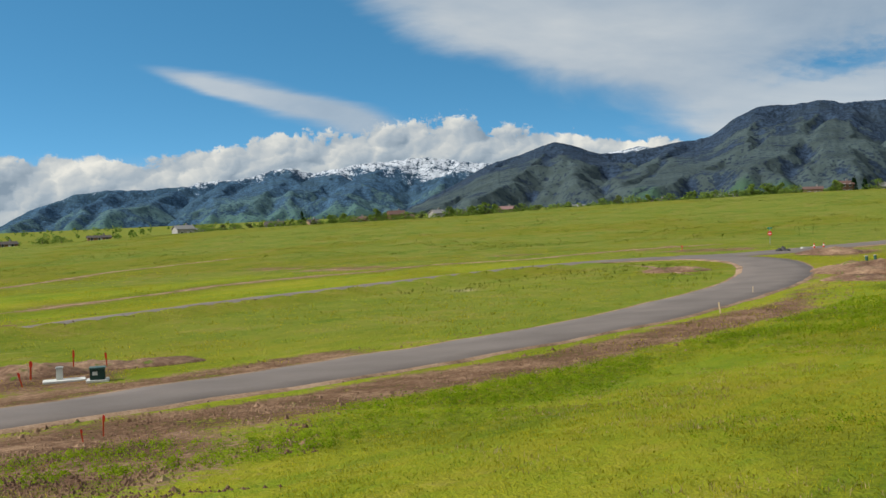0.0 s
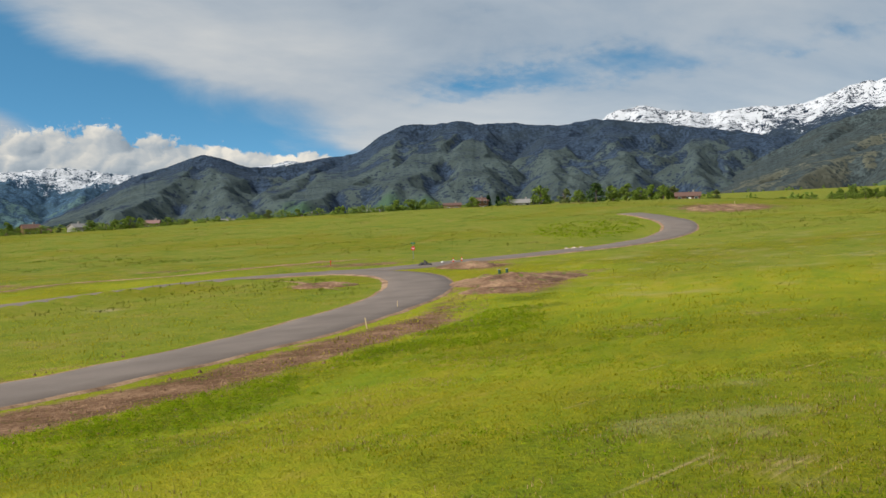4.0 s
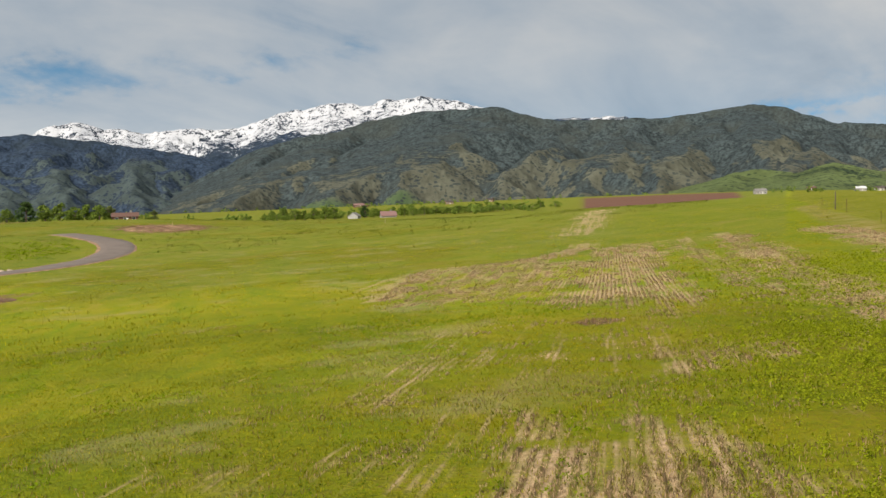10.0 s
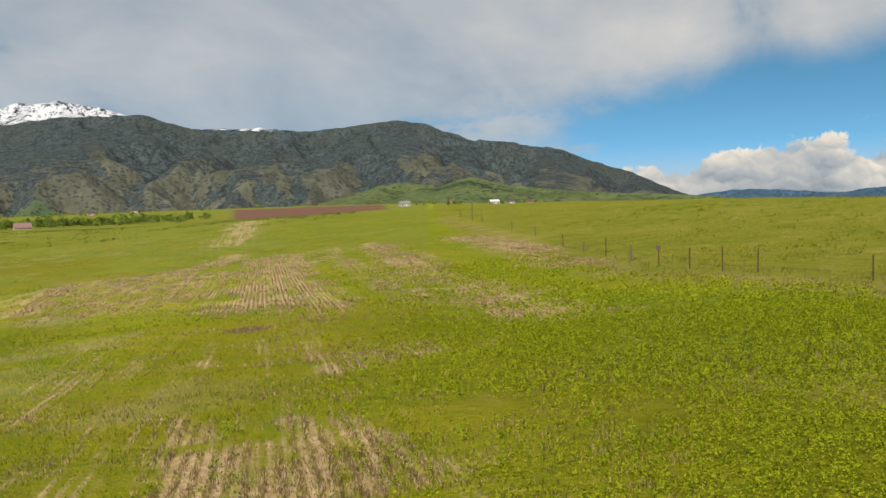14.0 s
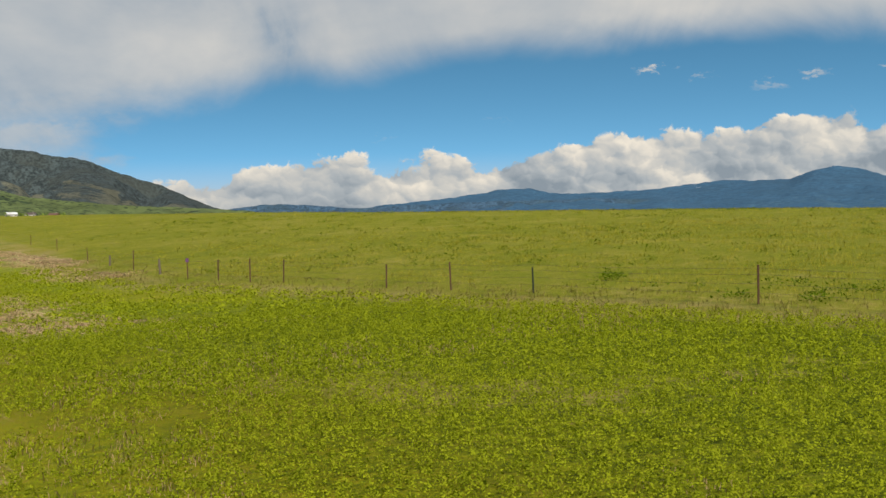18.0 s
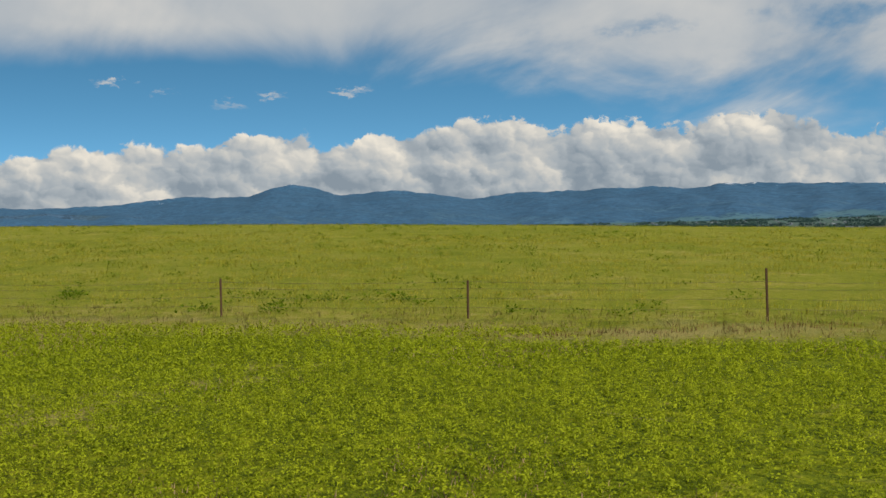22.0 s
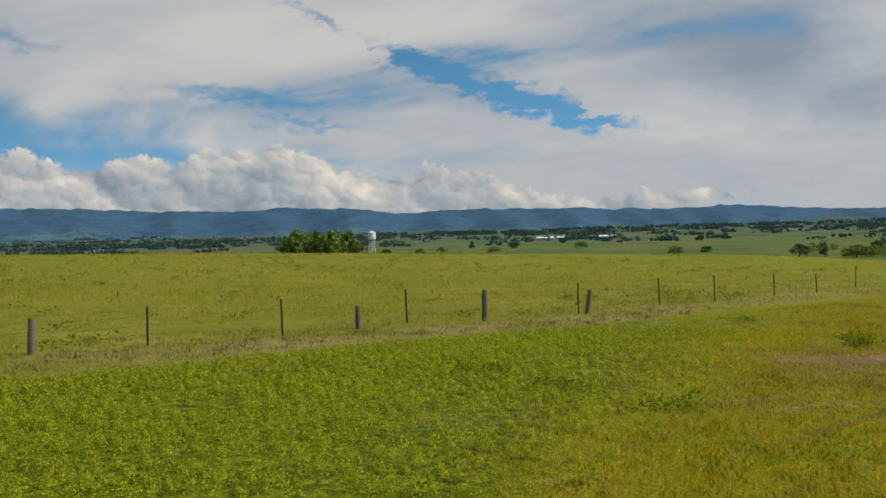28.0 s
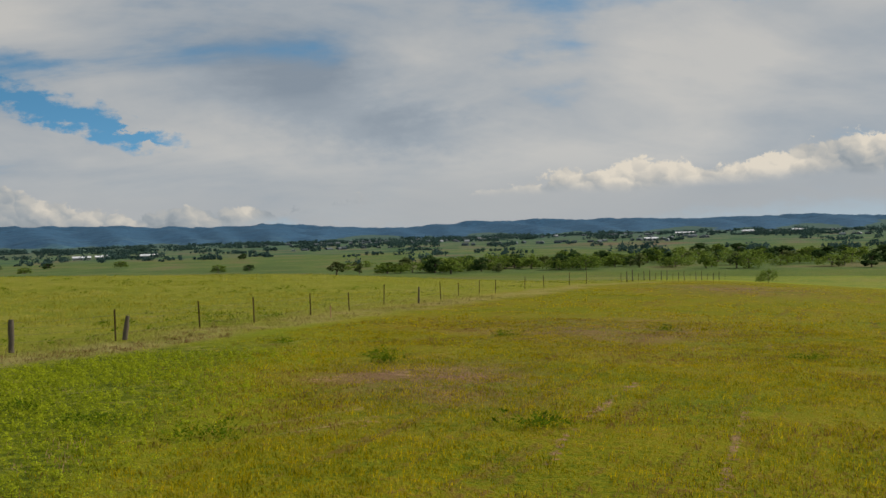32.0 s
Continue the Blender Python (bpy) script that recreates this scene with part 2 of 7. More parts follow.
# bearing, height, widths, slope and amount by which the deck thickens or opens
SKY_PATCHES = [
    (170.2, 3.75, 1.0, 0.32, 0, 1.6), (-20, 6.2, 4, 0.25, 0.0, 0.8), (-14, 10.5, 9, 0.5, -0.3, 0.5), (28, 8.0, 10, 1.2, 0.12, -0.50), (40, 8.6, 8, 0.7, 0.12, -0.36), (20, 6.5, 5, 0.8, 0.2, -0.4),
    (163, 8.6, 7, 0.55, -0.42, -0.85), (170.5, 5.9, 3.6, 0.8, -0.30, -1.1), (174, 4.8, 2.2, 0.5, -0.1, -0.7), (158, 5.2, 3.0, 0.35, -0.1, -0.5), (156, 3.0, 3, 0.3, 0.1, -0.6),
    (172.6, 5.6, 0.5, 0.3, 0, 1.2), (173.6, 4.6, 0.4, 0.2, 0, 1.1),
    (108.5, 6.5, 1.9, 0.34, -0.15, 1.0), (110.3, 6.9, 1.0, 0.26, 0, 0.9), (102.6, 7.6, 1.1, 0.2, 0, 0.85), (105, 7.2, 0.8, 0.2, 0, 0.75), (114.8, 7.1, 1.0, 0.22, 0, 0.85), (94.5, 5.4, 1.6, 0.2, 0, 0.95), (88.5, 4.6, 1.6, 0.24, 0, 0.9), (84, 4.4, 3, 0.18, 0.02, 0.7), (72, 3.2, 5, 0.5, 0.1, 0.5), (69, 3.8, 9, 2.8, 0, 0.95), (82, 2.8, 6, 0.35, 0.08, 0.5), (62, 5.0, 8, 0.35, 0.1, -0.4), (160, 10.6, 9, 0.7, -0.25, -0.55), (152, 7.2, 5, 0.5, -0.15, -0.45), 
    (132, 10, 6, 0.6, -0.05, -0.5), (147, 9.0, 6, 0.5, -0.1, -0.5), (205, 12, 8, 1.2, 0.1, -0.6), (192, 1.4, 24, 1.7, 0, 0.9), (178, 2.6, 6, 0.3, 0.02, 0.5), (190, 2.9, 7, 0.25, 0.03, -0.45),
]
# how far the heads sink under those tops
HEAP_SINK = [(-40, 0.7), (20, 0.8), (64, 0.8), (92, 0.85), (106, 0.75), (150, 0.65), (220, 0.4)]
# how thick the deck is over each bearing
DECK_THICK = [(-40, 0.92), (12, 0.92), (26, 0.76), (62, 0.74), (80, 0.90), (220, 0.93)]
# tops of the heaped clouds, in degrees over each bearing
HEAP_TOPS = [
    (-40, 3.2), (-22, 4.3), (-16, 3.8), (-9, 4.7), (-4, 5.6), (0, 5.6), (4, 5.0), (12, 4.3), (17, 2.0), (24, 0.0),
    (64, 0.0), (70, 1.2), (79, 3.5), (86, 3.8), (94, 4.2), (100, 4.6), (106, 4.9), (112, 5.5), (118, 5.2), (124, 5.6), (130, 5.2), (135, 5.7),
    (141, 4.6), (150, 3.8), (156, 4.1), (164, 3.2), (171, 1.3), (187, 1.4), (194, 2.9), (201, 3.0), (204, 2.4), (209, 4.6),
]
sky()

# ---------------------------------------------------------------- the lie of the land
BEARINGS = [-25, -12, 0, 10, 20, 30, 40, 50, 60, 70, 80, 95, 110, 125, 140, 155, 170, 182, 192, 202, 212, 240, 290]
# heights in metres over the ground under the camera, ring by ring, for those bearings
RINGS = [
    (15, [-1.2, -1.2, -1.2, -1.1, -1.0, -.85, -.7, -.55, -.4, -.25, -.1, .05, .1, .1, .1, .05, 0, -.05, -.1, -.2, -.3, -.5, -.9]),
    (30, [-2.6, -2.5, -2.3, -2.1, -1.8, -1.5, -1.2, -.9, -.6, -.3, 0, .2, .3, .2, .05, -.2, -.4, -.5, -.6, -.7, -.9, -1.3, -2]),
    (50, [-4.1, -4, -3.9, -3.3, -2.7, -2.2, -1.8, -1.3, -.8, -.4, 0, .4, .8, .6, .2, -.4, -.9, -1.15, -1.4, -1.7, -2, -2.6, -3.4]),
    (90, [-4.9, -4.6, -4.4, -4.2, -3.6, -2.9, -2.2, -1.5, -0.9, 0.1, 1.2, 2.2, 2.2, 1.4, 0.3, -0.8, -1.45, -2.1, -2.9, -3.4, -4, -5, -5]),
    (160, [-5.5, -5, -4.6, -4.2, -3.8, -3.2, -1.9, -0.8, 0.8, 3.5, 6, 5.2, 4.2, 2.9, 1.3, 0.1, -1.1, -1.9, -4.5, -5.3, -7.2, -9, -7]),
    (280, [-5.2, -3.2, -1.8, -0.6, 0, 0, 2.4, 5.9, 9.1, 10.5, 7.4, 3.9, 2, 0, -3, -6, -9, -10.2, -12.3, -9.6, -15, -17, -10]),
    (450, [-1.9, 5, 7, 10.7, 13.4, 14.2, 7.5, 4, 5.5, 5.5, 3.5, -1, -4, -8, -13, -17, -20, -22, -24, -25, -26, -24, -14]),
    (700, [-9, -5, -3.5, -1, 2, 3, 6, 9, 10, 11, 4, -5, -8, -14, -22, -25, -25, -25, -25, -25, -26, -26, -20]),
    (1200, [-8, -2, 4, 10, 14, 16, 17, 20, 25, 25, 8, -8, -14, -20, -25, -25, -25, -25, -25, -25, -26, -26, -22]),
    (2500, [0, 8, 15, 25, 35, 44, 50, 55, 57, 50, 15, -4, -12, -20, -25, -25, -25, -25, -25, -25, -26, -26, -15]),
    (5000, [0, 10, 20, 30, 40, 50, 60, 60, 60, 50, 15, 0, -5, -10, -15, -20, -20, -20, -20, -20, -20, -20, -10]),
]


def smooth_noise(x, y, seed=0):
    """Smooth noise in 0..1 on arrays."""
    xi, yi = np.floor(x).astype(np.int64), np.floor(y).astype(np.int64)
    fx, fy = x - xi, y - yi
    fx, fy = fx * fx * fx * (fx * (fx * 6 - 15) + 10), fy * fy * fy * (fy * (fy * 6 - 15) + 10)

    def corner(i, j):
        h = (i * 374761393 + j * 668265263 + seed * 974634777) & 0xFFFFFFFF
        h = ((h ^ (h >> 13)) * 1274126177) & 0xFFFFFFFF
        return ((h ^ (h >> 16)) & 0xFFFF) / 65535.0
    a, b = corner(xi, yi) * (1 - fx) + corner(xi + 1, yi) * fx, corner(xi, yi + 1) * (1 - fx) + corner(xi + 1, yi + 1) * fx
    return a * (1 - fy) + b * fy


def layers(x, y, size, octaves=4, seed=0, rough=0.5):
    x, y = np.asarray(x, float) / size, np.asarray(y, float) / size
    total, weight, amp = 0, 0, 1.0
    for k in range(octaves):
        total = total + amp * smooth_noise(x * 2 ** k + 17.3 * k, y * 2 ** k - 9.1 * k, seed + k)
        weight += amp
        amp *= rough
    return total / weight


def ease(v, low, high):
    t = np.clip((np.asarray(v, float) - low) / (high - low), 0, 1)
    return t * t * (3 - 2 * t)


def lay_of_land():
    """A fine table of heights over bearing (every degree) and the logarithm of distance, rounded off."""
    azs = np.arange(-30, 331)
    knots = np.array(BEARINGS + [335])
    lr = np.log([1.0, 6.0] + [r for r, _ in RINGS])
    cols = [np.zeros(len(azs)), np.interp(azs, knots, RINGS[0][1] + RINGS[0][1][:1]) * 0.3]
    cols += [np.interp((azs + 25) % 360 - 25, knots, v + v[:1]) for _, v in RINGS]
    table, grid = np.array(cols), np.linspace(0, np.log(5000), 120)
    fine = np.array([np.interp(grid, lr, table[:, k]) for k in range(len(azs))])
    for width, axis in ((4, 0), (3, 1)):
        k = np.exp(-0.5 * (np.arange(-3 * width, 3 * width + 1) / width) ** 2)
        pad = [(0, 0), (0, 0)]
        pad[axis] = (3 * width, 3 * width)
        fine = np.apply_along_axis(lambda v: np.convolve(v, k / k.sum(), "valid"), axis, np.pad(fine, pad, mode="edge"))
    return fine, grid


LAND, LAND_GRID = lay_of_land()


# ---------------------------------------------------------------- roads, laid out in plan
def polar(rows):
    return np.array([(d * math.sin(radians(a)), d * math.cos(radians(a))) for a, d in rows])


def smooth_line(points, step=2.0, rounds=3):
    p = np.asarray(points, float)
    for _ in range(rounds):
        q = np.empty((2 * len(p) - 2, 2))
        q[0::2], q[1::2] = p[:-1] * 0.75 + p[1:] * 0.25, p[:-1] * 0.25 + p[1:] * 0.75
        p = np.vstack([p[:1], q, p[-1:]])
    s = np.concatenate([[0], np.cumsum(np.hypot(*np.diff(p, axis=0).T))])
    t = np.arange(0, s[-1], step)
    return np.stack([np.interp(t, s, p[:, 0]), np.interp(t, s, p[:, 1])], 1)


def side_of(line, x, y):
    """Distance to a line, and the side: positive on its right."""
    best, sign = np.full(np.shape(x), 1e9), np.zeros(np.shape(x))
    for a, b in zip(line[:-1], line[1:]):
        d = b - a
        t = np.clip(((x - a[0]) * d[0] + (y - a[1]) * d[1]) / (d @ d), 0, 1)
        dx, dy = x - a[0] - t * d[0], y - a[1] - t * d[1]
        dist = np.hypot(dx, dy)
        near = dist < best
        best = np.where(near, dist, best)
        sign = np.where(near, dx * d[1] - dy * d[0], sign)
    return best * np.where(sign >= 0, 1, -1)


# the far arm of the lane, from its bend back to the west
FAR_ARM = smooth_line(polar([(8.3, 147.6), (3.5, 140), (-2.6, 123.6), (-6.8, 114), (-11.6, 106), (-17.3, 96.5), (-22.7, 89), (-35, 80)]), 6.0)


def ground_z(x, y):
    shape = np.shape(x)
    x, y = np.atleast_1d(np.asarray(x, float)), np.atleast_1d(np.asarray(y, float))
    az = (np.degrees(np.arctan2(x, y)) + 25) % 360 - 25
    r = np.maximum(np.hypot(x, y), 1.0)
    u, v = np.clip(az + 30, 0, 359.99), np.clip(np.log(np.minimum(r, 4999)) / LAND_GRID[-1] * 119, 0, 118.99)
    i, j = u.astype(int), v.astype(int)
    fu, fv = u - i, v - j
    z = (LAND[i, j] * (1 - fu) + LAND[i + 1, j] * fu) * (1 - fv) + (LAND[i, j + 1] * (1 - fu) + LAND[i + 1, j + 1] * fu) * fv
    swell = (layers(x, y, 60, 3, 5) - 0.5) * 0.9 * ease(r, 60, 200)
    # a low bank on the near side of the lane's far arm
    arm = (r > 70) & (r < 150) & (az < 12)
    if arm.any():
        off = side_of(FAR_ARM, x[arm], y[arm]) + 5.4
        z = z.copy()
        z[arm] += 0.74 * np.exp(-(off / 1.7) ** 2) * (0.6 + 0.8 * layers(x[arm], y[arm], 14, 2, 8)) * ease(az[arm], 11, 6)
    return (z + swell + (layers(x, y, 3.0, 3, 9) - 0.5) * 0.12 * ease(r, 2, 12)).reshape(shape)


def at(az, d, up=0.0):
    """A place at a bearing and distance, on the ground."""
    x, y = d * math.sin(radians(az)), d * math.cos(radians(az))
    return Vector((x, y, float(ground_z(x, y)) + up))


def mesh_from(name, verts, faces, smooth=True):
    me = bpy.data.meshes.new(name)
    verts, faces = np.asarray(verts, np.float32), np.asarray(faces, np.int32)
    me.vertices.add(len(verts))
    me.vertices.foreach_set("co", verts.ravel())
    k = faces.shape[1]
    me.loops.add(faces.size)
    me.loops.foreach_set("vertex_index", faces.ravel())
    me.polygons.add(len(faces))
    me.polygons.foreach_set("loop_start", np.arange(0, faces.size, k, dtype=np.int32))
    me.update(calc_edges=True)
    me.polygons.foreach_set("use_smooth", np.full(len(faces), smooth))
    return me


def quads(rows, cols, wrap=False):
    i, j = np.meshgrid(np.arange(rows - 1), np.arange(cols if wrap else cols - 1), indexing="ij")
    k = (j + 1) % cols
    return np.stack([i * cols + j, i * cols + k, (i + 1) * cols + k, (i + 1) * cols + j], -1).reshape(-1, 4)


def weights(me, name, values):
    """A colour attribute of four weights for each vertex."""
    layer = me.attributes.new(name, "FLOAT_COLOR", "POINT")
    layer.data.foreach_set("color", np.asarray(values, np.float32).ravel())


# ---------------------------------------------------------------- materials
def material(name):
    mat = bpy.data.materials.new(name)
    mat.use_nodes = True
    n = Nodes(mat.node_tree)
    shader = n.add("ShaderNodeBsdfPrincipled")
    n.put(n.add("ShaderNodeOutputMaterial").inputs[0], shader.outputs[0])
    shader.inputs["Specular IOR Level"].default_value = 0.2
    return mat, n, shader


def bumped(n, shader, height, strength, distance=0.05):
    bump = n.add("ShaderNodeBump")
    bump.inputs["Strength"].default_value, bump.inputs["Distance"].default_value = strength, distance
    n.put(bump.inputs["Height"], height)
    n.put(shader.inputs["Normal"], bump.outputs[0])


def plain(name, colour, rough=0.7, metal=0.0, vary=0.25, grain=6.0):
    """A plain painted or raw surface, with grain and wear."""
    mat, n, shader = material(name)
    pos = n.add("ShaderNodeTexCoord").outputs["Object"]
    rnd = n.add("ShaderNodeObjectInfo").outputs["Random"]
    tone = n.plus(n.mul(n.noise(pos, grain, 5.0, 0.6), vary * 1.4), n.plus(1.0 - vary * 0.9, n.mul(rnd, vary * 0.5)))
    scale = n.add("ShaderNodeVectorMath", operation="SCALE")
    scale.inputs[0].default_value = colour
    n.put(scale.inputs["Scale"], tone)
    n.put(shader.inputs["Base Color"], scale.outputs[0])
    shader.inputs["Roughness"].default_value, shader.inputs["Metallic"].default_value = rough, metal
    bumped(n, shader, n.noise(pos, grain * 4, 3.0), 0.25, 0.01)
    return mat


def ground_material():
    mat, n, shader = material("ground_cover")
    pos = n.add("ShaderNodeNewGeometry").outputs["Position"]
    zone = n.add("ShaderNodeVertexColor", layer_name="zone")
    dirt, stubble, lush = n.split(zone.outputs["Color"])
    weedy = zone.outputs["Alpha"]
    zone2 = n.add("ShaderNodeVertexColor", layer_name="zone_far")
    pasture, plough, pale = n.split(zone2.outputs["Color"])
    broad, mid, fine = n.noise(pos, 0.03, 5.0, 0.6, 0.6), n.noise(pos, 0.30, 6.0, 0.68), n.noise(pos, 4.0, 6.0, 0.72)
    tuft = n.noise(pos, 1.3, 5.0, 0.72, 0.4)
    micro = n.noise(pos, 13.0, 3.0, 0.6)
    patchy = n.noise(pos, 0.085, 5.0, 0.62, 0.8)
    swath_at = radians(36.0)
    sx, sy, _ = n.split(pos)
    s_across = n.less(n.mul(sx, math.cos(swath_at)), n.mul(sy, math.sin(swath_at)))
    s_along = n.plus(n.mul(sx, math.sin(swath_at)), n.mul(sy, math.cos(swath_at)))
    drawn = n.noise(n.xyz(n.mul(s_across, 0.17), n.mul(s_along, 0.035), 0.0), 1.0, 5.0, 0.62, 0.6)
    drawn2 = n.noise(n.xyz(n.mul(s_across, 0.75), n.mul(s_along, 0.22), 7.0), 1.0, 5.0, 0.66, 0.4)
    mixed = n.plus(n.mul(broad, 0.18), n.plus(n.mul(drawn, 0.27), n.plus(n.mul(drawn2, 0.22), n.plus(n.mul(tuft, 0.15), n.mul(fine, 0.18)))))
    grass = n.ramp(mixed, [(0.40, (0.105, 0.172, 0.008)), (0.455, (0.178, 0.228, 0.011)), (0.505, (0.240, 0.258, 0.013)), (0.555, (0.288, 0.268, 0.018)), (0.62, (0.360, 0.285, 0.065))])
    swath = n.noise(n.xyz(n.mul(s_across, 0.45), n.mul(s_along, 0.03), 0.0), 1.0, 5.0, 0.66)
    grass = n.mix(n.step(swath, 0.54, 0.64, 0.0, 0.40), grass, (0.110, 0.205, 0.010))
    grass = n.mix(n.step(swath, 0.45, 0.35, 0.0, 0.30), grass, (0.320, 0.265, 0.020))
    grass = n.mix(n.mul(n.step(n.plus(n.mul(fine, 0.45), n.plus(n.mul(tuft, 0.35), n.mul(micro, 0.20))), 0.52, 0.64), 0.30), grass, (0.075, 0.130, 0.012))
    grass = n.mix(n.mul(n.step(n.plus(n.mul(micro, 0.5), n.mul(fine, 0.5)), 0.46, 0.38), 0.5), grass, (0.400, 0.330, 0.060))
    # dark stops paint the shade under and between lucerne plants into the ground
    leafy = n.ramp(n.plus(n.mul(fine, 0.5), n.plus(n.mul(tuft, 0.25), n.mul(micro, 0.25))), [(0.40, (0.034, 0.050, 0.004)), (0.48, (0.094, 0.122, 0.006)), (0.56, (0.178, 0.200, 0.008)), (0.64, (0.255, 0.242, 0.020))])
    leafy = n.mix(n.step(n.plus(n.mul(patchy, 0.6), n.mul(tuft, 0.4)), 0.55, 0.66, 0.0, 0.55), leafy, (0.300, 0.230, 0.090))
    field = n.ramp(n.plus(n.mul(patchy, 0.15), n.plus(n.mul(mid, 0.25), n.plus(n.mul(tuft, 0.25), n.mul(fine, 0.35)))), [(0.40, (0.098, 0.128, 0.008)), (0.47, (0.156, 0.174, 0.014)), (0.53, (0.206, 0.202, 0.022)), (0.60, (0.300, 0.260, 0.070))])
    field = n.mix(n.mul(n.step(n.plus(n.mul(tuft, 0.75), n.mul(mid, 0.25)), 0.57, 0.67), 0.7), field, (0.060, 0.105, 0.012))
    weeds = n.ramp(n.plus(n.mul(patchy, 0.20), n.plus(n.mul(mid, 0.22), n.plus(n.mul(fine, 0.26), n.mul(micro, 0.32)))),
                   [(0.40, (0.068, 0.100, 0.004)), (0.46, (0.145, 0.158, 0.005)), (0.53, (0.210, 0.178, 0.006)), (0.57, (0.190, 0.125, 0.018)), (0.63, (0.150, 0.085, 0.045))])
    seedy = n.split(n.add("ShaderNodeVertexColor", layer_name="zone_weed").outputs["Color"])[0]
    rough_ = n.split(n.add("ShaderNodeVertexColor", layer_name="zone_weed").outputs["Color"])[1]
    haze_tint = n.split(n.add("ShaderNodeVertexColor", layer_name="zone_weed").outputs["Color"])[2]
    weeds = n.mix(n.mul(seedy, n.step(n.plus(n.mul(mid, 0.4), n.plus(n.mul(fine, 0.3), n.mul(micro, 0.3))), 0.42, 0.54)), weeds, (0.190, 0.110, 0.060))
    drill = radians(29.4)
    lines = n.noise(n.xyz(n.mul(n.less(n.mul(sx, math.cos(drill)), n.mul(sy, math.sin(drill))), 1.5), n.mul(n.plus(n.mul(sx, math.sin(drill)), n.mul(sy, math.cos(drill))), 0.05), 0.0), 1.0, 5.0, 0.65)
    weeds = n.mix(n.step(n.plus(lines, n.mul(n.less(fine, 0.5), 0.5)), 0.54, 0.66, 0.0, 0.55), weeds, (0.130, 0.072, 0.025))
    # the bluish cast of the crop colours is valley haze put into the ramp
    crops = n.ramp(n.noise(pos, 0.02, 3.0), [(0.35, (0.040, 0.082, 0.046)), (0.47, (0.062, 0.112, 0.050)), (0.54, (0.090, 0.128, 0.056)), (0.60, (0.120, 0.120, 0.070)), (0.68, (0.130, 0.108, 0.075))])
    # drilled rows of old straw, along the field
    a = radians(57.0)
    px, py, pz = n.split(pos)
    across = n.plus(n.less(n.mul(px, math.cos(a)), n.mul(py, math.sin(a))), n.mul(n.less(mid, 0.5), 0.12))
    along = n.plus(n.mul(px, math.sin(a)), n.mul(py, math.cos(a)))
    band = n.noise(n.xyz(n.mul(across, 1.3), n.mul(along, 0.05), 0.0), 1.0, 5.0, 0.68)
    row = n.math("ABSOLUTE", n.less(n.math("FRACT", n.mul(across, 4.0)), 0.5))
    straw = n.mix(n.step(fine, 0.35, 0.65), (0.38, 0.245, 0.145), (0.66, 0.47, 0.30))
    straw_fac = n.mul(n.step(n.plus(stubble, n.plus(n.mul(n.less(mid, 0.5), 1.3), n.mul(n.less(band, 0.5), 2.6))), 0.34, 0.95, 0.0, 0.88), n.step(n.plus(row, n.mul(n.less(fine, 0.5), 0.4)), 0.34, 0.16, 0.18, 0.95))
    soil = n.ramp(n.plus(n.mul(fine, 0.5), n.mul(mid, 0.5)), [(0.38, (0.060, 0.032, 0.019)), (0.5, (0.175, 0.098, 0.056)), (0.62, (0.350, 0.220, 0.132))])
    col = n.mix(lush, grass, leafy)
    col = n.mix(pasture, col, field)
    clump = n.plus(n.mul(patchy, 0.25), n.plus(n.mul(mid, 0.30), n.plus(n.mul(tuft, 0.25), n.mul(fine, 0.20))))
    meadow = n.ramp(clump, [(0.38, (0.066, 0.115, 0.012)), (0.46, (0.135, 0.175, 0.020)), (0.53, (0.190, 0.198, 0.028)), (0.58, (0.235, 0.195, 0.055)), (0.65, (0.270, 0.180, 0.092))])
    col = n.mix(rough_, col, meadow)
    col = n.mix(zone2.outputs["Alpha"], col, crops)
    col = n.mix(weedy, col, weeds)
    col = n.mix(n.mul(pale, n.step(mid, 0.3, 0.6)), col, (0.36, 0.30, 0.16))
    col = n.mix(straw_fac, col, straw)
    col = n.mix(n.step(n.plus(dirt, n.mul(n.less(n.plus(n.mul(mid, 0.45), n.mul(fine, 0.55)), 0.5), 2.8)), 0.34, 0.60), col, soil)
    col = n.mix(plough, col, n.mix(mid, (0.120, 0.062, 0.043), (0.200, 0.108, 0.076)))
    # haze over the distant valley floor, mixed in as a blue-green tint
    col = n.mix(n.mul(haze_tint, 0.85), col, n.mix(broad, (0.040, 0.080, 0.078), (0.066, 0.116, 0.102)))
    n.put(shader.inputs["Base Color"], col)
    shader.inputs["Roughness"].default_value = 0.9
    shader.inputs["Specular IOR Level"].default_value = 0.04
    bumped(n, shader, n.plus(n.mul(fine, 0.5), n.plus(tuft, n.plus(n.mul(micro, 0.25), n.mul(mid, 1.0)))), 0.8, 0.28)
    return mat


def asphalt_material():
    mat, n, shader = material("asphalt")
    pos = n.add("ShaderNodeNewGeometry").outputs["Position"]
    tone = n.plus(n.mul(n.noise(pos, 0.25, 4.0), 0.6), n.mul(n.noise(pos, 14.0, 4.0, 0.7), 0.4))
    n.put(shader.inputs["Base Color"], n.ramp(tone, [(0.3, (0.125, 0.101, 0.086)), (0.7, (0.208, 0.169, 0.144))]))
    shader.inputs["Roughness"].default_value = 0.85
    bumped(n, shader, n.noise(pos, 40.0, 3.0), 0.3, 0.01)
    return mat


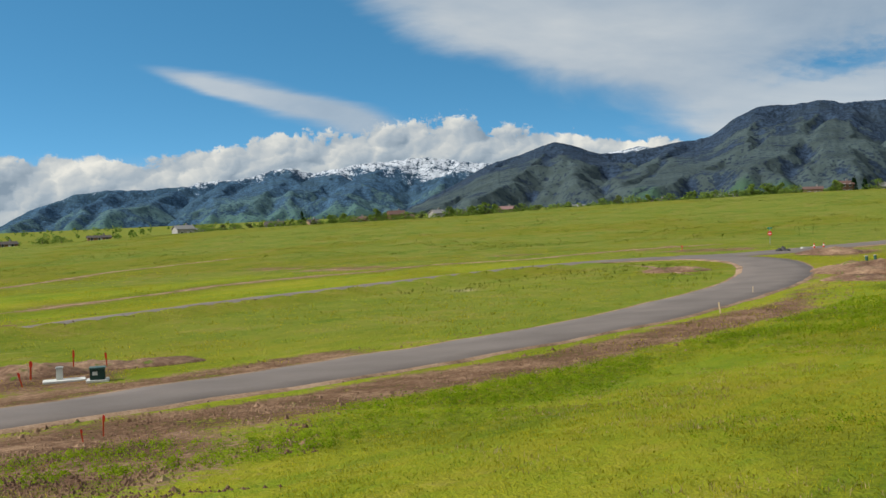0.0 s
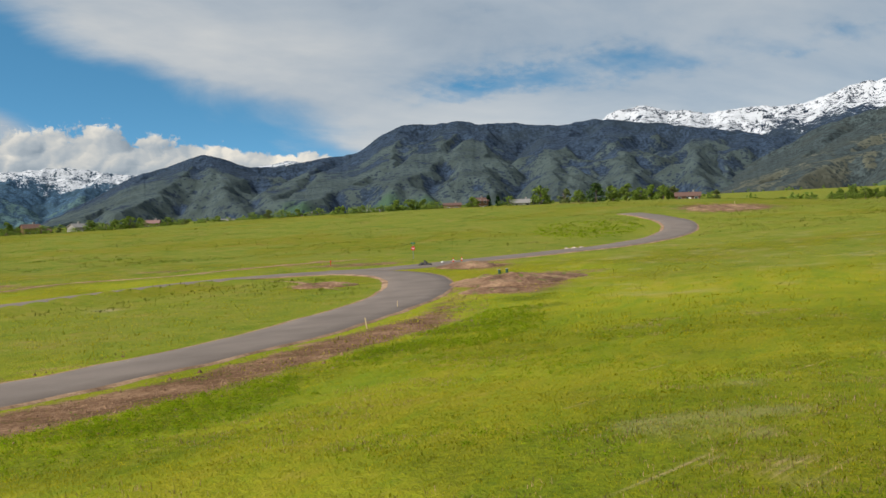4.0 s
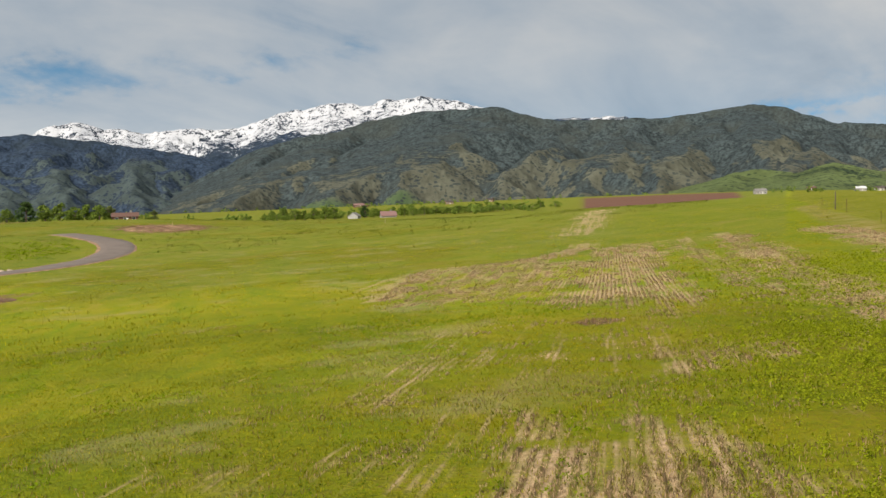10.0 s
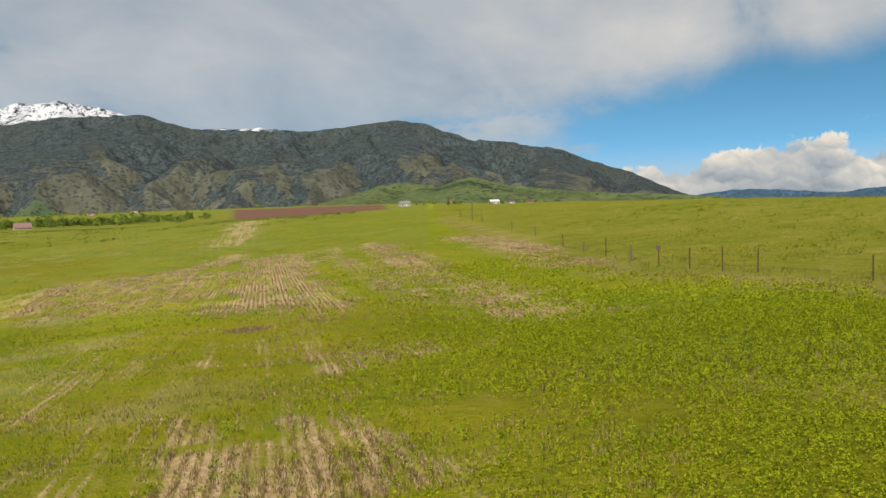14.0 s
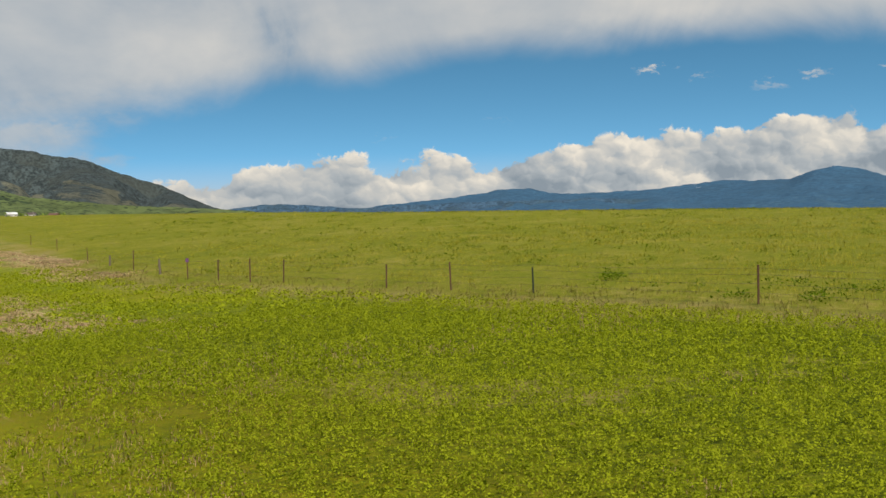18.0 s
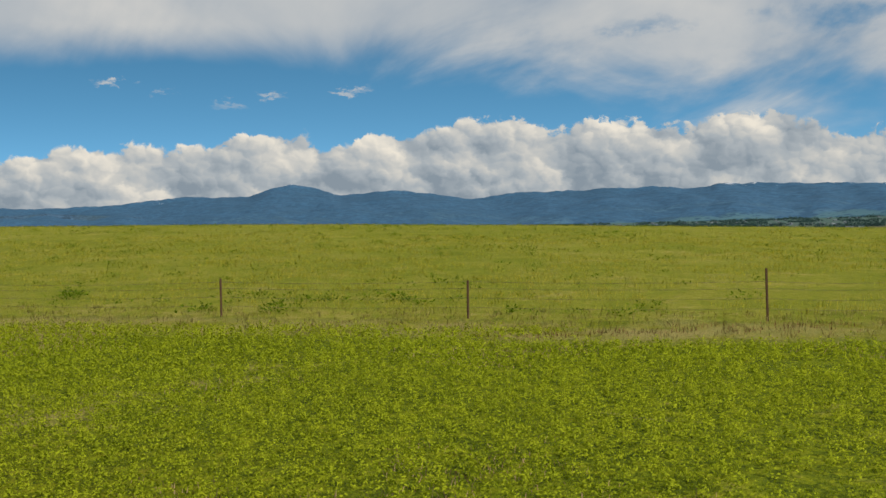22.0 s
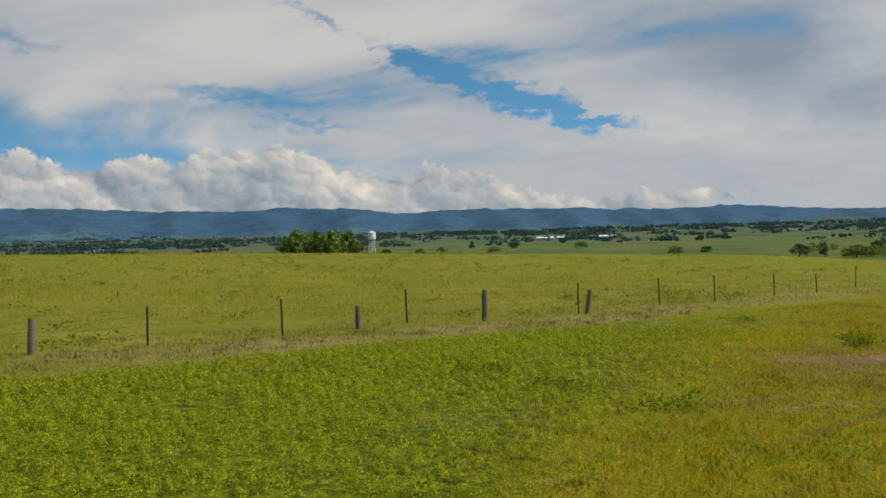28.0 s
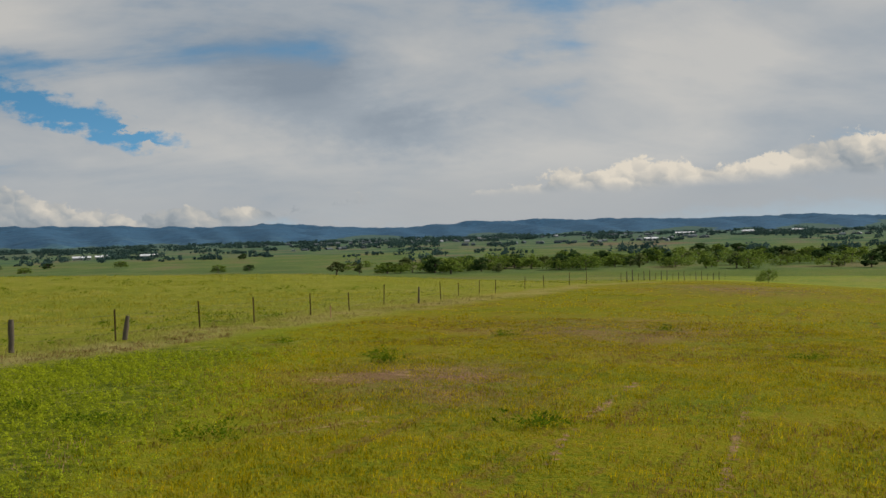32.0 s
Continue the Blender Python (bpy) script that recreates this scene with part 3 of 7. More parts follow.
def mountain_material(name, forest, slope, foot, size=1.0, relief=1.0, vary=1.0):
    """Forest, grass slopes, bare rock and snow, by weights on the mesh and noise."""
    mat, n, shader = material(name)
    pos = n.add("ShaderNodeNewGeometry").outputs["Position"]
    cover = n.add("ShaderNodeVertexColor", layer_name="cover")
    snow, grass, rock = n.split(cover.outputs["Color"])
    green = cover.outputs["Alpha"]
    big, small, trees = n.noise(pos, 0.008 / size, 5.0, 0.6), n.noise(pos, 0.035 / size, 6.0, 0.72), n.noise(pos, 0.11 / size, 4.0, 0.7)
    wood = n.mix(n.step(n.plus(n.mul(small, 0.4), n.mul(trees, 0.6)), 0.40, 0.60), tuple(c * (1 - 0.50 * vary) for c in forest), tuple(c * (1 + 0.50 * vary) for c in forest))
    wood = n.mix(n.step(big, 0.46, 0.66, 0.0, 0.6), wood, tuple(f * 0.5 + s * 0.3 for f, s in zip(forest, slope)))
    meadow = n.mix(n.step(n.plus(n.mul(big, 0.6), n.mul(small, 0.4)), 0.36, 0.64), tuple(c * 0.72 for c in slope), tuple(c * 1.22 for c in slope))
    meadow = n.mix(green, meadow, foot)
    # single trees dotted over the open slopes, closer together in some places
    dots = n.add("ShaderNodeTexVoronoi", feature="F1")
    n.put(dots.inputs["Vector"], pos)
    dots.inputs["Scale"].default_value = 0.075 / size
    dot = n.step(n.plus(dots.outputs["Distance"], n.mul(n.less(0.5, small), 1.8)), 0.36, 0.26)
    meadow = n.mix(n.mul(dot, 0.85), meadow, tuple(c * 0.75 for c in forest))
    fac = n.plus(grass, n.plus(n.mul(n.less(big, 0.5), 0.7), n.plus(n.mul(n.less(small, 0.5), 1.2), n.mul(n.less(trees, 0.5), 1.2))))
    col = n.mix(n.step(fac, 0.41, 0.57), wood, meadow)
    col = n.mix(n.step(n.plus(rock, n.mul(n.less(small, 0.5), 1.0)), 0.55, 0.72), col, n.mix(trees, (0.10, 0.075, 0.065), (0.27, 0.20, 0.16)))
    fac = n.plus(n.mul(snow, 0.94), n.plus(n.mul(n.less(small, 0.5), 3.0), n.plus(n.mul(n.less(trees, 0.5), 2.6), n.mul(n.less(big, 0.5), 0.8))))
    col = n.mix(n.mul(n.step(fac, 0.62, 0.95), n.step(snow, 0.0, 0.25)), col, (0.56, 0.58, 0.62))
    n.put(shader.inputs["Base Color"], col)
    shader.inputs["Roughness"].default_value = 0.95
    shader.inputs["Specular IOR Level"].default_value = 0.05
    bumped(n, shader, n.plus(n.mul(big, 2.0), n.plus(small, n.mul(trees, 0.3))), 0.5 * relief, 25.0 * size)
    return mat


# ---------------------------------------------------------------- roads
MAIN_ROAD = smooth_line(polar([(-60, 36), (-40, 36), (-23, 38.6), (-13.5, 43), (-8.8, 45.8), (-2.7, 51), (3.4, 57), (9.4, 66.5), (13.4, 80), (16.2, 95), (17.4, 112),
                               (17.2, 130), (15.8, 143), (12.5, 151), (8.3, 147.6), (3.5, 140), (-2.6, 123.6), (-6.8, 114), (-11.6, 106), (-17.3, 96.5), (-22.7, 89), (-35, 80), (-55, 76)]))
LOOP_ROAD = smooth_line(polar([(12.5, 151), (15.5, 152.5), (18.2, 158), (21.5, 167), (25, 174), (28.2, 184), (30.3, 202), (31.2, 225), (31.1, 255), (30.2, 285), (28.4, 308)]))
CREEK = smooth_line(polar([(-34, 150), (-26, 160), (-22.6, 167), (-21, 174), (-18.6, 190), (-16.4, 201), (-13.5, 209), (-10, 222)]))
DITCH = smooth_line(polar([(-24, 114), (-18.9, 121.4), (-15, 130), (-11.5, 143), (-7.4, 150), (-4.4, 152.4), (-0.8, 166), (2, 163.4), (5.3, 165), (6.5, 169.6), (9.5, 174.6), (12.4, 181), (16, 186)]))
CUT = smooth_line(polar([(-9.2, 169), (-5.6, 165), (-2.6, 160.5)]))
BANK = smooth_line(polar([(8.3, 140), (10.6, 138.4), (12.1, 123), (13.8, 113)]))
RUTS = [smooth_line(polar(rows)) for rows in ([(195.6, 15), (197, 19.2), (199, 24.3), (200.8, 30), (203, 42), (204.6, 62)], [(204.8, 13), (205.2, 17), (205.8, 25.6), (206.2, 46)])]


def road(name, line, width, label, lift=0.05):
    tangent = np.gradient(line, axis=0)
    tangent /= np.hypot(*tangent.T)[:, None]
    normal = np.stack([tangent[:, 1], -tangent[:, 0]], 1)
    rows = []
    for off, dz in ((-1.06, -0.25), (-1.0, 0), (-0.5, 0.04), (0, 0.06), (0.5, 0.04), (1.0, 0), (1.06, -0.25)):
        wob = (layers(line[:, 0], line[:, 1], 2.5, 2, 31) - 0.5) * 0.25 * (abs(off) >= 1)
        p = line + normal * (width / 2 * off + wob * np.sign(off))[:, None]
        rows.append(np.column_stack([p, road_z(p[:, 0], p[:, 1]) + lift + dz]))
    me = mesh_from(name, np.concatenate(rows), quads(len(rows), len(line)))
    me.materials.append(ASPHALT)
    me.flip_normals()
    return tagged(new(name, me), label, "road", kind="structure")


def road_z(x, y):
    """The ground without its fine relief."""
    return ground_z(x, y) + 0.05


# the fence: bearings and distances of its line
FENCE_LINE = polar([(67.5, 172), (68.8, 150), (70.4, 123), (71.6, 108), (73.1, 88), (75.3, 74), (78.1, 60.5), (81.3, 54), (83.1, 52), (88.6, 45.2), (96.6, 38.2), (108.4, 31.5), (121.8, 28.8),
                    (137.7, 28.2), (144.7, 29.7), (150.2, 31), (157, 33.6), (163.4, 37.5), (167.5, 39.5), (172.4, 44), (176.4, 50.8), (182.1, 61), (185.8, 72), (188.8, 85), (191.7, 100), (195.5, 130), (199.3, 158)])


# straw left standing, in a plan turned along the drilled rows: lines (across, along), half widths and amounts
STRAW_BANDS = [
    ([(-15.5, 70), (-18.2, 86), (-17.6, 97), (-14, 107), (-9.5, 109), (-6.5, 120), (-3.5, 136)], 2.8, 1.0),
    ([(12.6, 133), (12.7, 100), (10.9, 66), (10.8, 49), (10.4, 36)], 2.6, 0.85),
    ([(22.9, 123), (21.4, 88), (20.5, 66)], 2.4, 0.95),
    ([(-2, 235), (-5, 160)], 5.0, 0.9),
    ([(7.0, 130), (8.2, 80), (7.5, 50)], 1.6, 0.6),
]


def straw_cover(q, s, x, y):
    """How much old straw stands at a place, 0 to 1."""
    ragged = (layers(x, y, 7.0, 4, 23, 0.6) - 0.5)
    q = q + ragged * 5
    field = 0.95 * ease(np.abs(q - 1.0 - (s - 80) * 0.012), 5.5, 1.5) * ease(s + ragged * 30, 32, 62) * ease(s, 140, 118)
    field = np.maximum(field, 0.62 * ease(q, -20, -12) * ease(q, 2, -3) * ease(s + ragged * 30, 48, 84) * ease(s, 114, 100))
    field = np.maximum(field, 0.80 * ease(q, -3.4, -0.6) * ease(q, 3.6, 0.8) * ease(s + ragged * 14, 32, 18) * ease(s, 6, 9))
    field = np.maximum(field, 0.18 * ease(np.abs(q + 6.3), 3.4, 0.6) * ease(s + ragged * 14, 26, 16) * ease(s, 8, 12))
    field = np.maximum(field, 0.24 * ease(np.abs(q + 5.0), 3.8, 0.6) * ease(s + ragged * 16, 42, 30) * ease(s, 22, 30))
    field = np.maximum(field, 0.60 * ease(np.abs(q - 2.4), 2.4, 0.5) * ease(np.abs(s - 29), 5, 1.5))
    field = np.maximum(field, 0.34 * ease(np.abs(q + 2.0), 9, 3) * ease(s, 10, 20) * ease(s, 60, 40))
    for line, width, k in STRAW_BANDS:
        field = np.maximum(field, k * ease(np.abs(side_of(np.array(line, float), q, s)), width * 1.5, 0.0))
    thin = layers(x, y, 2.6, 4, 26, 0.65)
    return np.clip(field * (0.45 + 1.6 * (thin - 0.22)) , 0, 1)


def build_ground():
    azs = np.concatenate([np.arange(-28, 216, 0.25), np.arange(216, 332, 4.0)])
    rs = np.concatenate([[0.0, 0.6, 1.3], np.exp(np.linspace(np.log(2.0), np.log(4950), 330))])
    a, r = np.meshgrid(np.radians(azs), rs)
    x, y = r * np.sin(a), r * np.cos(a)
    z = ground_z(x, y)
    deg, xf, yf, rf = np.degrees(a).ravel(), x.ravel(), y.ravel(), r.ravel()
    near = (rf < 420) & (deg < 60)
    dirt, stubble, lush, weedy = (np.zeros(len(xf)) for _ in range(4))
    pasture, plough, pale = (np.zeros(len(xf)) for _ in range(3))
    wob = (layers(xf, yf, 14, 4, 3) - 0.5)
    brown = np.zeros(len(xf))
    # worked soil along the road
    d = np.full(len(xf), 99.0)
    d[near] = side_of(MAIN_ROAD[::3], xf[near], yf[near])
    gap = np.abs(d) - 3.5
    below = (d > 0) & (rf < 100)
    edge = ease(gap, 0.2, 1.0) * ease(gap, 1.6, 0.6)
    dirt = np.maximum(dirt, np.where(rf < 160, 0.45, 0.0) * edge)
    strip = ease(np.abs(gap - 5.0 - wob * 4), 3.8, 1.6) * below * ease(deg, 22, 17)
    dirt = np.maximum(dirt, 0.75 * strip)
    above = (d < 0) & (deg < 4) & (rf < 72)
    dirt = np.maximum(dirt, 0.7 * ease(np.abs(gap - 2.4 - wob * 4), 3.2, 1.2) * above * ease(deg, 2, -8))
    # heaps and scrapes
    for ba, bd, wa, wd, k in ((22.5, 112, 2.6, 16, 0.95), (20.4, 150, 2.0, 7, 0.8), (33.5, 330, 2.6, 30, 0.8), (25.5, 420, 1.6, 20, 0.6), (14.0, 168, 3.0, 5, 0.6), (12, 128, 1.6, 5, 0.6), (56.2, 43.4, 1.3, 1.6, 0.8),
                              (-21, 54, 4.5, 4.5, 0.85), (-14, 33, 9, 3.5, 0.70), (-21, 27, 9, 7, 0.80), (190.5, 27, 4.5, 4, 0.20), (199, 50, 5, 9, 0.22), (204.6, 126, 4, 14, 0.26), (186, 30, 4, 5, 0.20), (187.6, 22, 2.5, 2.5, 0.22), (20.2, 163, 2.2, 5, 0.6), (-5.35, 166, 2.6, 5, 0.62), (4.1, 178, 1.6, 4, 0.55), (-9, 176, 2.5, 4, 0.5), (-2, 163, 2.0, 3, 0.5), (18, 104, 1.6, 8, 0.55), (24.6, 126, 3, 6, 0.5)):
        k2 = np.exp(-((deg - ba) / wa) ** 2 - ((rf - bd) / wd) ** 2)
        dirt = np.maximum(dirt, k * np.minimum(1, 1.5 * k2))
    for line, k in ((CREEK, 0.5), (DITCH, 0.5)):
        dc = np.full(len(xf), 99.0)
        dc[near] = np.abs(side_of(line[::4], xf[near], yf[near]))
        dirt = np.maximum(dirt, k * ease(dc + wob * 6, 3.4, 0.8))
        lush = np.maximum(lush, 0.6 * ease(dc, 9, 3))
    for line in RUTS:
        dr = np.full(len(xf), 99.0)
        nearby = (rf < 70) & (deg > 190) & (deg < 215)
        dr[nearby] = np.abs(side_of(line[::2], xf[nearby], yf[nearby]))
        dirt = np.maximum(dirt, 0.40 * ease(dr + wob * 0.2, 0.28, 0.06) * ease(layers(xf, yf, 4, 2, 19), 0.30, 0.55))
    # old straw rows
    q, s = rf * np.sin(np.radians(deg - 57)), rf * np.cos(np.radians(deg - 57))
    stubble = straw_cover(q + wob * 1.5, s, xf, yf)
    stubble *= np.abs(deg - 57) < 80
    for line, width, k in (STRAW_BANDS[1:]):
        pale = np.maximum(pale, k * 0.22 * ease(np.abs(side_of(np.array(line, float), q + wob * 2, s)) + (layers(xf, yf, 5, 4, 27, 0.65) - 0.5) * 5, width * 1.2, 0.0) * (s > 20))
    tan = np.exp(-((deg - 0.95) / 0.7) ** 2 - ((rf - 107) / 2.2) ** 2)
    pale = np.maximum(pale, 1.2 * tan)
    # the fence divides lucerne from pasture
    df = np.full(len(xf), -99.0)
    reach = (rf < 220) & (deg > 60) & (deg < 216)
    df[reach] = side_of(FENCE_LINE[::-1], xf[reach], yf[reach])
    outside = np.where(reach, df > 0, (deg > 66) & (deg < 200))
    pasture = np.where(outside, 1.0, 0.0)
    inner = ~outside & (deg > 55) & (rf < 220)
    lush = np.maximum(lush, inner * ease(q + wob * 5, 2, 7) * ease(deg + wob * 14 - rf * 0.12, 177, 169))
    lush = lush * np.where(inner, ease(rf + wob * 10, 48, 34) * 0.6 + 0.4, 1.0)
    lush = np.maximum(lush, 0.55 * ease(deg, 53, 34) * ease(rf, 66, 50) * ease(layers(xf, yf, 9, 3, 41), 0.46, 0.62))
    lush = np.maximum(lush, 0.85 * below * ease(np.abs(gap - 10.5 - wob * 6), 3.0, 0.8) * ease(layers(xf, yf, 5, 3, 44), 0.38, 0.55))
    for ba, bd, wa, wd in ((19.3, 22.7, 2.0, 1.2), (13.3, 55, 1.5, 2), (18, 65.6, 1.5, 2), (41.3, 44.2, 3.5, 7), (32.3, 40, 3.0, 6), (54.9, 68.9, 1.2, 5), (46, 58, 3, 8)):
        lush = np.maximum(lush, 0.5 * np.exp(-((deg - ba + wob * wa) / wa) ** 2 - ((rf - bd + wob * wd * 2) / wd) ** 2))
    weedy = inner * ease(deg + wob * 14 - rf * 0.12, 168, 178)
    weedy = np.maximum(weedy, 0.58 * ease(np.abs(q - 1.5 + wob * 6), 11, 3) * ease(s + wob * 16, 62, 36) * ease(s, 4, 9))
    for ba, bd, wa, wd in ((190.5, 27, 5, 5), (198, 50, 6, 10), (204.6, 126, 4, 16), (186.4, 28, 3, 4)):
        brown = np.maximum(brown, np.exp(-((deg - ba) / wa) ** 2 - ((rf - bd) / wd) ** 2))
    verge = ease(np.abs(df + 2.2 + wob * 2), 2.6, 1.0) * reach
    weedy = np.maximum(weedy, 0.75 * verge)
    pale = np.maximum(pale, 0.35 * verge)
    pale = np.maximum(pale, 0.35 * ease(layers(xf, yf, 5, 3, 77), 0.62, 0.72) * ease(deg, 20, 30) * ease(deg, 62, 46) * ease(rf, 220, 160))
    weedy = np.maximum(weedy, (0.22 + 0.27 * ease(rf, 80, 150)) * ease(deg, 63, 46) * ease(layers(xf, yf, 26, 4, 15, 0.6), 0.50, 0.60))
    lush = np.maximum(lush, 0.7 * np.exp(-((deg - 25.8) / 3.2) ** 2 - ((rf - 245) / 28) ** 2))
    # coarse meadow beyond the lane and over the rise
    rough = 0.75 * ((d < 0) & near & (deg < 18)) * ease(rf, 45, 75)
    rough = np.maximum(rough, ease(rf + wob * 40, 140, 175) * ease(deg + wob * 3, 31.5, 28.5))
    rough = np.maximum(rough, ease(rf + wob * 80, 230, 330) * (deg < 66))
    rough = np.maximum(rough, 0.85 * ease(rf + wob * 50, 75, 140) * ease(deg, 26, 30) * (deg < 66)) * (1 - 0.8 * np.clip(lush, 0, 1))
    # far fields
    plough = np.maximum(plough, ease(deg, 55.4, 55.7) * ease(deg, 64.5 - rf * 0.0006, 64 - rf * 0.0006) * ease(rf, 600, 640) * ease(rf, 1500, 1380))
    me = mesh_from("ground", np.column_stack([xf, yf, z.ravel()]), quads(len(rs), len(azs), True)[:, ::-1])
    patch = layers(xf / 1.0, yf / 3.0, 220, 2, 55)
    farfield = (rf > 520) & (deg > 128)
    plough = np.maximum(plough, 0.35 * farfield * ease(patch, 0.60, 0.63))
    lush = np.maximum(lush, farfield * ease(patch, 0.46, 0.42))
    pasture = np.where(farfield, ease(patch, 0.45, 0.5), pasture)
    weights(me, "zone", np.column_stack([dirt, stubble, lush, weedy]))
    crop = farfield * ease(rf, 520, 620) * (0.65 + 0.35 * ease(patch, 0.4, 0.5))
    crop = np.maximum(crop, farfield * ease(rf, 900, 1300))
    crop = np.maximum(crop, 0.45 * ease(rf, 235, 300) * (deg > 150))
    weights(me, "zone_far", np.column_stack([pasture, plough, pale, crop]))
    # the third weight brings the painted haze in with distance
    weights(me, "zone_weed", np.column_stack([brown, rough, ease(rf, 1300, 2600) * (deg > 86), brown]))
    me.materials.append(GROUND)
    return tagged(new("ground", me), "rolling grass field with lucerne, old straw rows and pasture", "ground", kind="structure")


GROUND, ASPHALT = ground_material(), asphalt_material()
build_ground()


def bare_strip(name, line, width, label, seed):
    """A worn or washed-out strip of soil with ragged edges, let into the grass."""
    tangent = np.gradient(line, axis=0)
    tangent /= np.hypot(*tangent.T)[:, None]
    normal = np.stack([tangent[:, 1], -tangent[:, 0]], 1)
    s = np.arange(len(line)) * 2.0
    fade = ease(s, 0, 12) * ease(s, s[-1], s[-1] - 12)
    rows = []
    for off, up in ((-1, -0.05), (-0.4, 0.07), (0.4, 0.07), (1, -0.05)):
        half = width * (0.25 + 0.9 * layers(s, s * 0 + off, 9, 3, seed)) * fade
        p = line + normal * (off * half)[:, None]
        rows.append(np.column_stack([p, ground_z(p[:, 0], p[:, 1]) + up * fade]))
    me = mesh_from(name, np.concatenate(rows), quads(4, len(line)))
    me.flip_normals()
    me.materials.append(SOIL)
    return tagged(new(name, me), label, "ground", kind="structure")


def soil_material():
    mat, n, shader = material("bare_soil")
    pos = n.add("ShaderNodeNewGeometry").outputs["Position"]
    tone = n.plus(n.mul(n.noise(pos, 0.4, 4.0), 0.5), n.mul(n.noise(pos, 5.0, 5.0, 0.7), 0.5))
    n.put(shader.inputs["Base Color"], n.ramp(tone, [(0.35, (0.12, 0.072, 0.040)), (0.5, (0.28, 0.175, 0.105)), (0.65, (0.43, 0.29, 0.185))]))
    shader.inputs["Roughness"].default_value = 0.95
    bumped(n, shader, tone, 0.8, 0.15)
    return mat


SOIL = soil_material()
for k, (line, width, label) in enumerate(((CREEK, 1.1, "washed-out bank of a small creek"), (DITCH, 1.0, "bare soil bank along a ditch"), (CUT, 1.4, "bare cut in the slope"), (BANK, 1.0, "bare soil on the mound inside the bend"))):
    bare_strip("bare_ground_" + str(k + 1), line, width, label, 70 + k)
road("road", MAIN_ROAD, 7.0, "grey asphalt lane bending through the grass")


def shoulder(name, line, off, width):
    """A pale gravel edge beside the asphalt."""
    tangent = np.gradient(line, axis=0)
    tangent /= np.hypot(*tangent.T)[:, None]
    normal = np.stack([tangent[:, 1], -tangent[:, 0]], 1)
    wob = (layers(np.arange(len(line)) * 2.0, np.zeros(len(line)) + off, 5, 3, 33) - 0.5)
    rows = []
    for k, up in ((0, 0.045), (0.5, 0.05), (1, -0.06)):
        p = line + normal * (off + math.copysign(width, off) * k * (1 + wob))[:, None]
        rows.append(np.column_stack([p, ground_z(p[:, 0], p[:, 1]) + 0.05 + up]))
    me = mesh_from(name, np.concatenate(rows), quads(3, len(line)))
    if off > 0:
        me.flip_normals()
    me.materials.append(SOIL)
    tagged(new(name, me), "pale gravel edge of the lane", "verge", kind="structure")


for k, (line, off, width) in enumerate(((MAIN_ROAD, -3.45, 0.7), (MAIN_ROAD, 3.45, 0.45), (LOOP_ROAD[8:], -3.45, 0.8), (LOOP_ROAD[8:], 3.45, 0.5))):
    shoulder("verge_" + str(k + 1), line, off, width)
road("road_2", LOOP_ROAD, 7.0, "grey asphalt lane climbing in a loop over the rise", 0.062)


# ---------------------------------------------------------------- mountains
def spur_lines(rng, spurs, r_crest, foot_at, top_at, base, r_mid, az_mid, gap):
    """Ridge lines in plan: spurs from the crest to the foot, and two orders of side spurs. Each is a row of (across, out, height) points, with its reach."""
    out = []

    def branch(p, way, drop, length, reach, wind):
        """A ridge line that runs off from p, winding a little and falling all the way."""
        k = 5
        pts, a = [p], way
        for i in range(1, k + 1):
            a += rng.normal() * wind
            q = pts[-1]
            pts.append(np.array([q[0] + math.sin(a) * length / k, q[1] - math.cos(a) * length / k, q[2] - drop * length / k * rng.uniform(0.6, 1.4)]))
        out.append((np.array(pts), reach))
        return pts

    for top_a, foot_a in spurs:
        n = 16
        p = np.linspace(0, 1, n)
        h_top, r_f = top_at(top_a), foot_at(foot_a)
        az = top_a + (foot_a - top_a) * p ** 0.9 + np.cumsum(rng.normal(size=n)) * gap * 0.05
        fall = (1 - p) ** rng.uniform(0.62, 0.92)
        fall = np.minimum.accumulate(fall + np.interp(p, np.linspace(0, 1, 6), np.concatenate([[0], rng.normal(size=4) * 0.05, [0]])))
        pts = np.column_stack([np.radians(az - az_mid) * r_mid, r_crest + (r_f - r_crest) * p, base + (h_top - base) * (0.015 + 0.985 * fall) - 2])
        out.append((pts, 1e9))
        wide = radians(gap) * r_mid
        side = rng.choice([-1, 1])
        i = 1.2
        while i < n - 1.5:
            k = int(i)
            q = pts[k] + (pts[k + 1] - pts[k]) * (i - k)
            side = -side if rng.uniform() < 0.85 else side
            length = wide * rng.uniform(0.4, 0.85)
            twig = branch(q - [0, 0, 3], side * rng.uniform(0.6, 1.05), rng.uniform(0.26, 0.40), length, wide * 0.8, 0.14)
            for j in (1, 2, 3, 4):
                if rng.uniform() < 0.6:
                    branch(twig[j] - [0, 0, 2], side * rng.uniform(0.7, 1.1) - rng.choice([-1, 1]) * rng.uniform(0.6, 1.0), 0.38, length * rng.uniform(0.2, 0.42), wide * 0.4, 0.15)
            i += rng.uniform(1.5, 3.0)
    return out


def blurred(z, wu, wv):
    for width, axis in ((wu, 1), (wv, 0)):
        c = np.cumsum(np.pad(z, [(width + 1, width) if a == axis else (0, 0) for a in (0, 1)], mode="edge"), axis)
        m = z.shape[axis]
        z = (np.take(c, np.arange(2 * width + 1, 2 * width + 1 + m), axis) - np.take(c, np.arange(m), axis)) / (2 * width + 1)
    return z


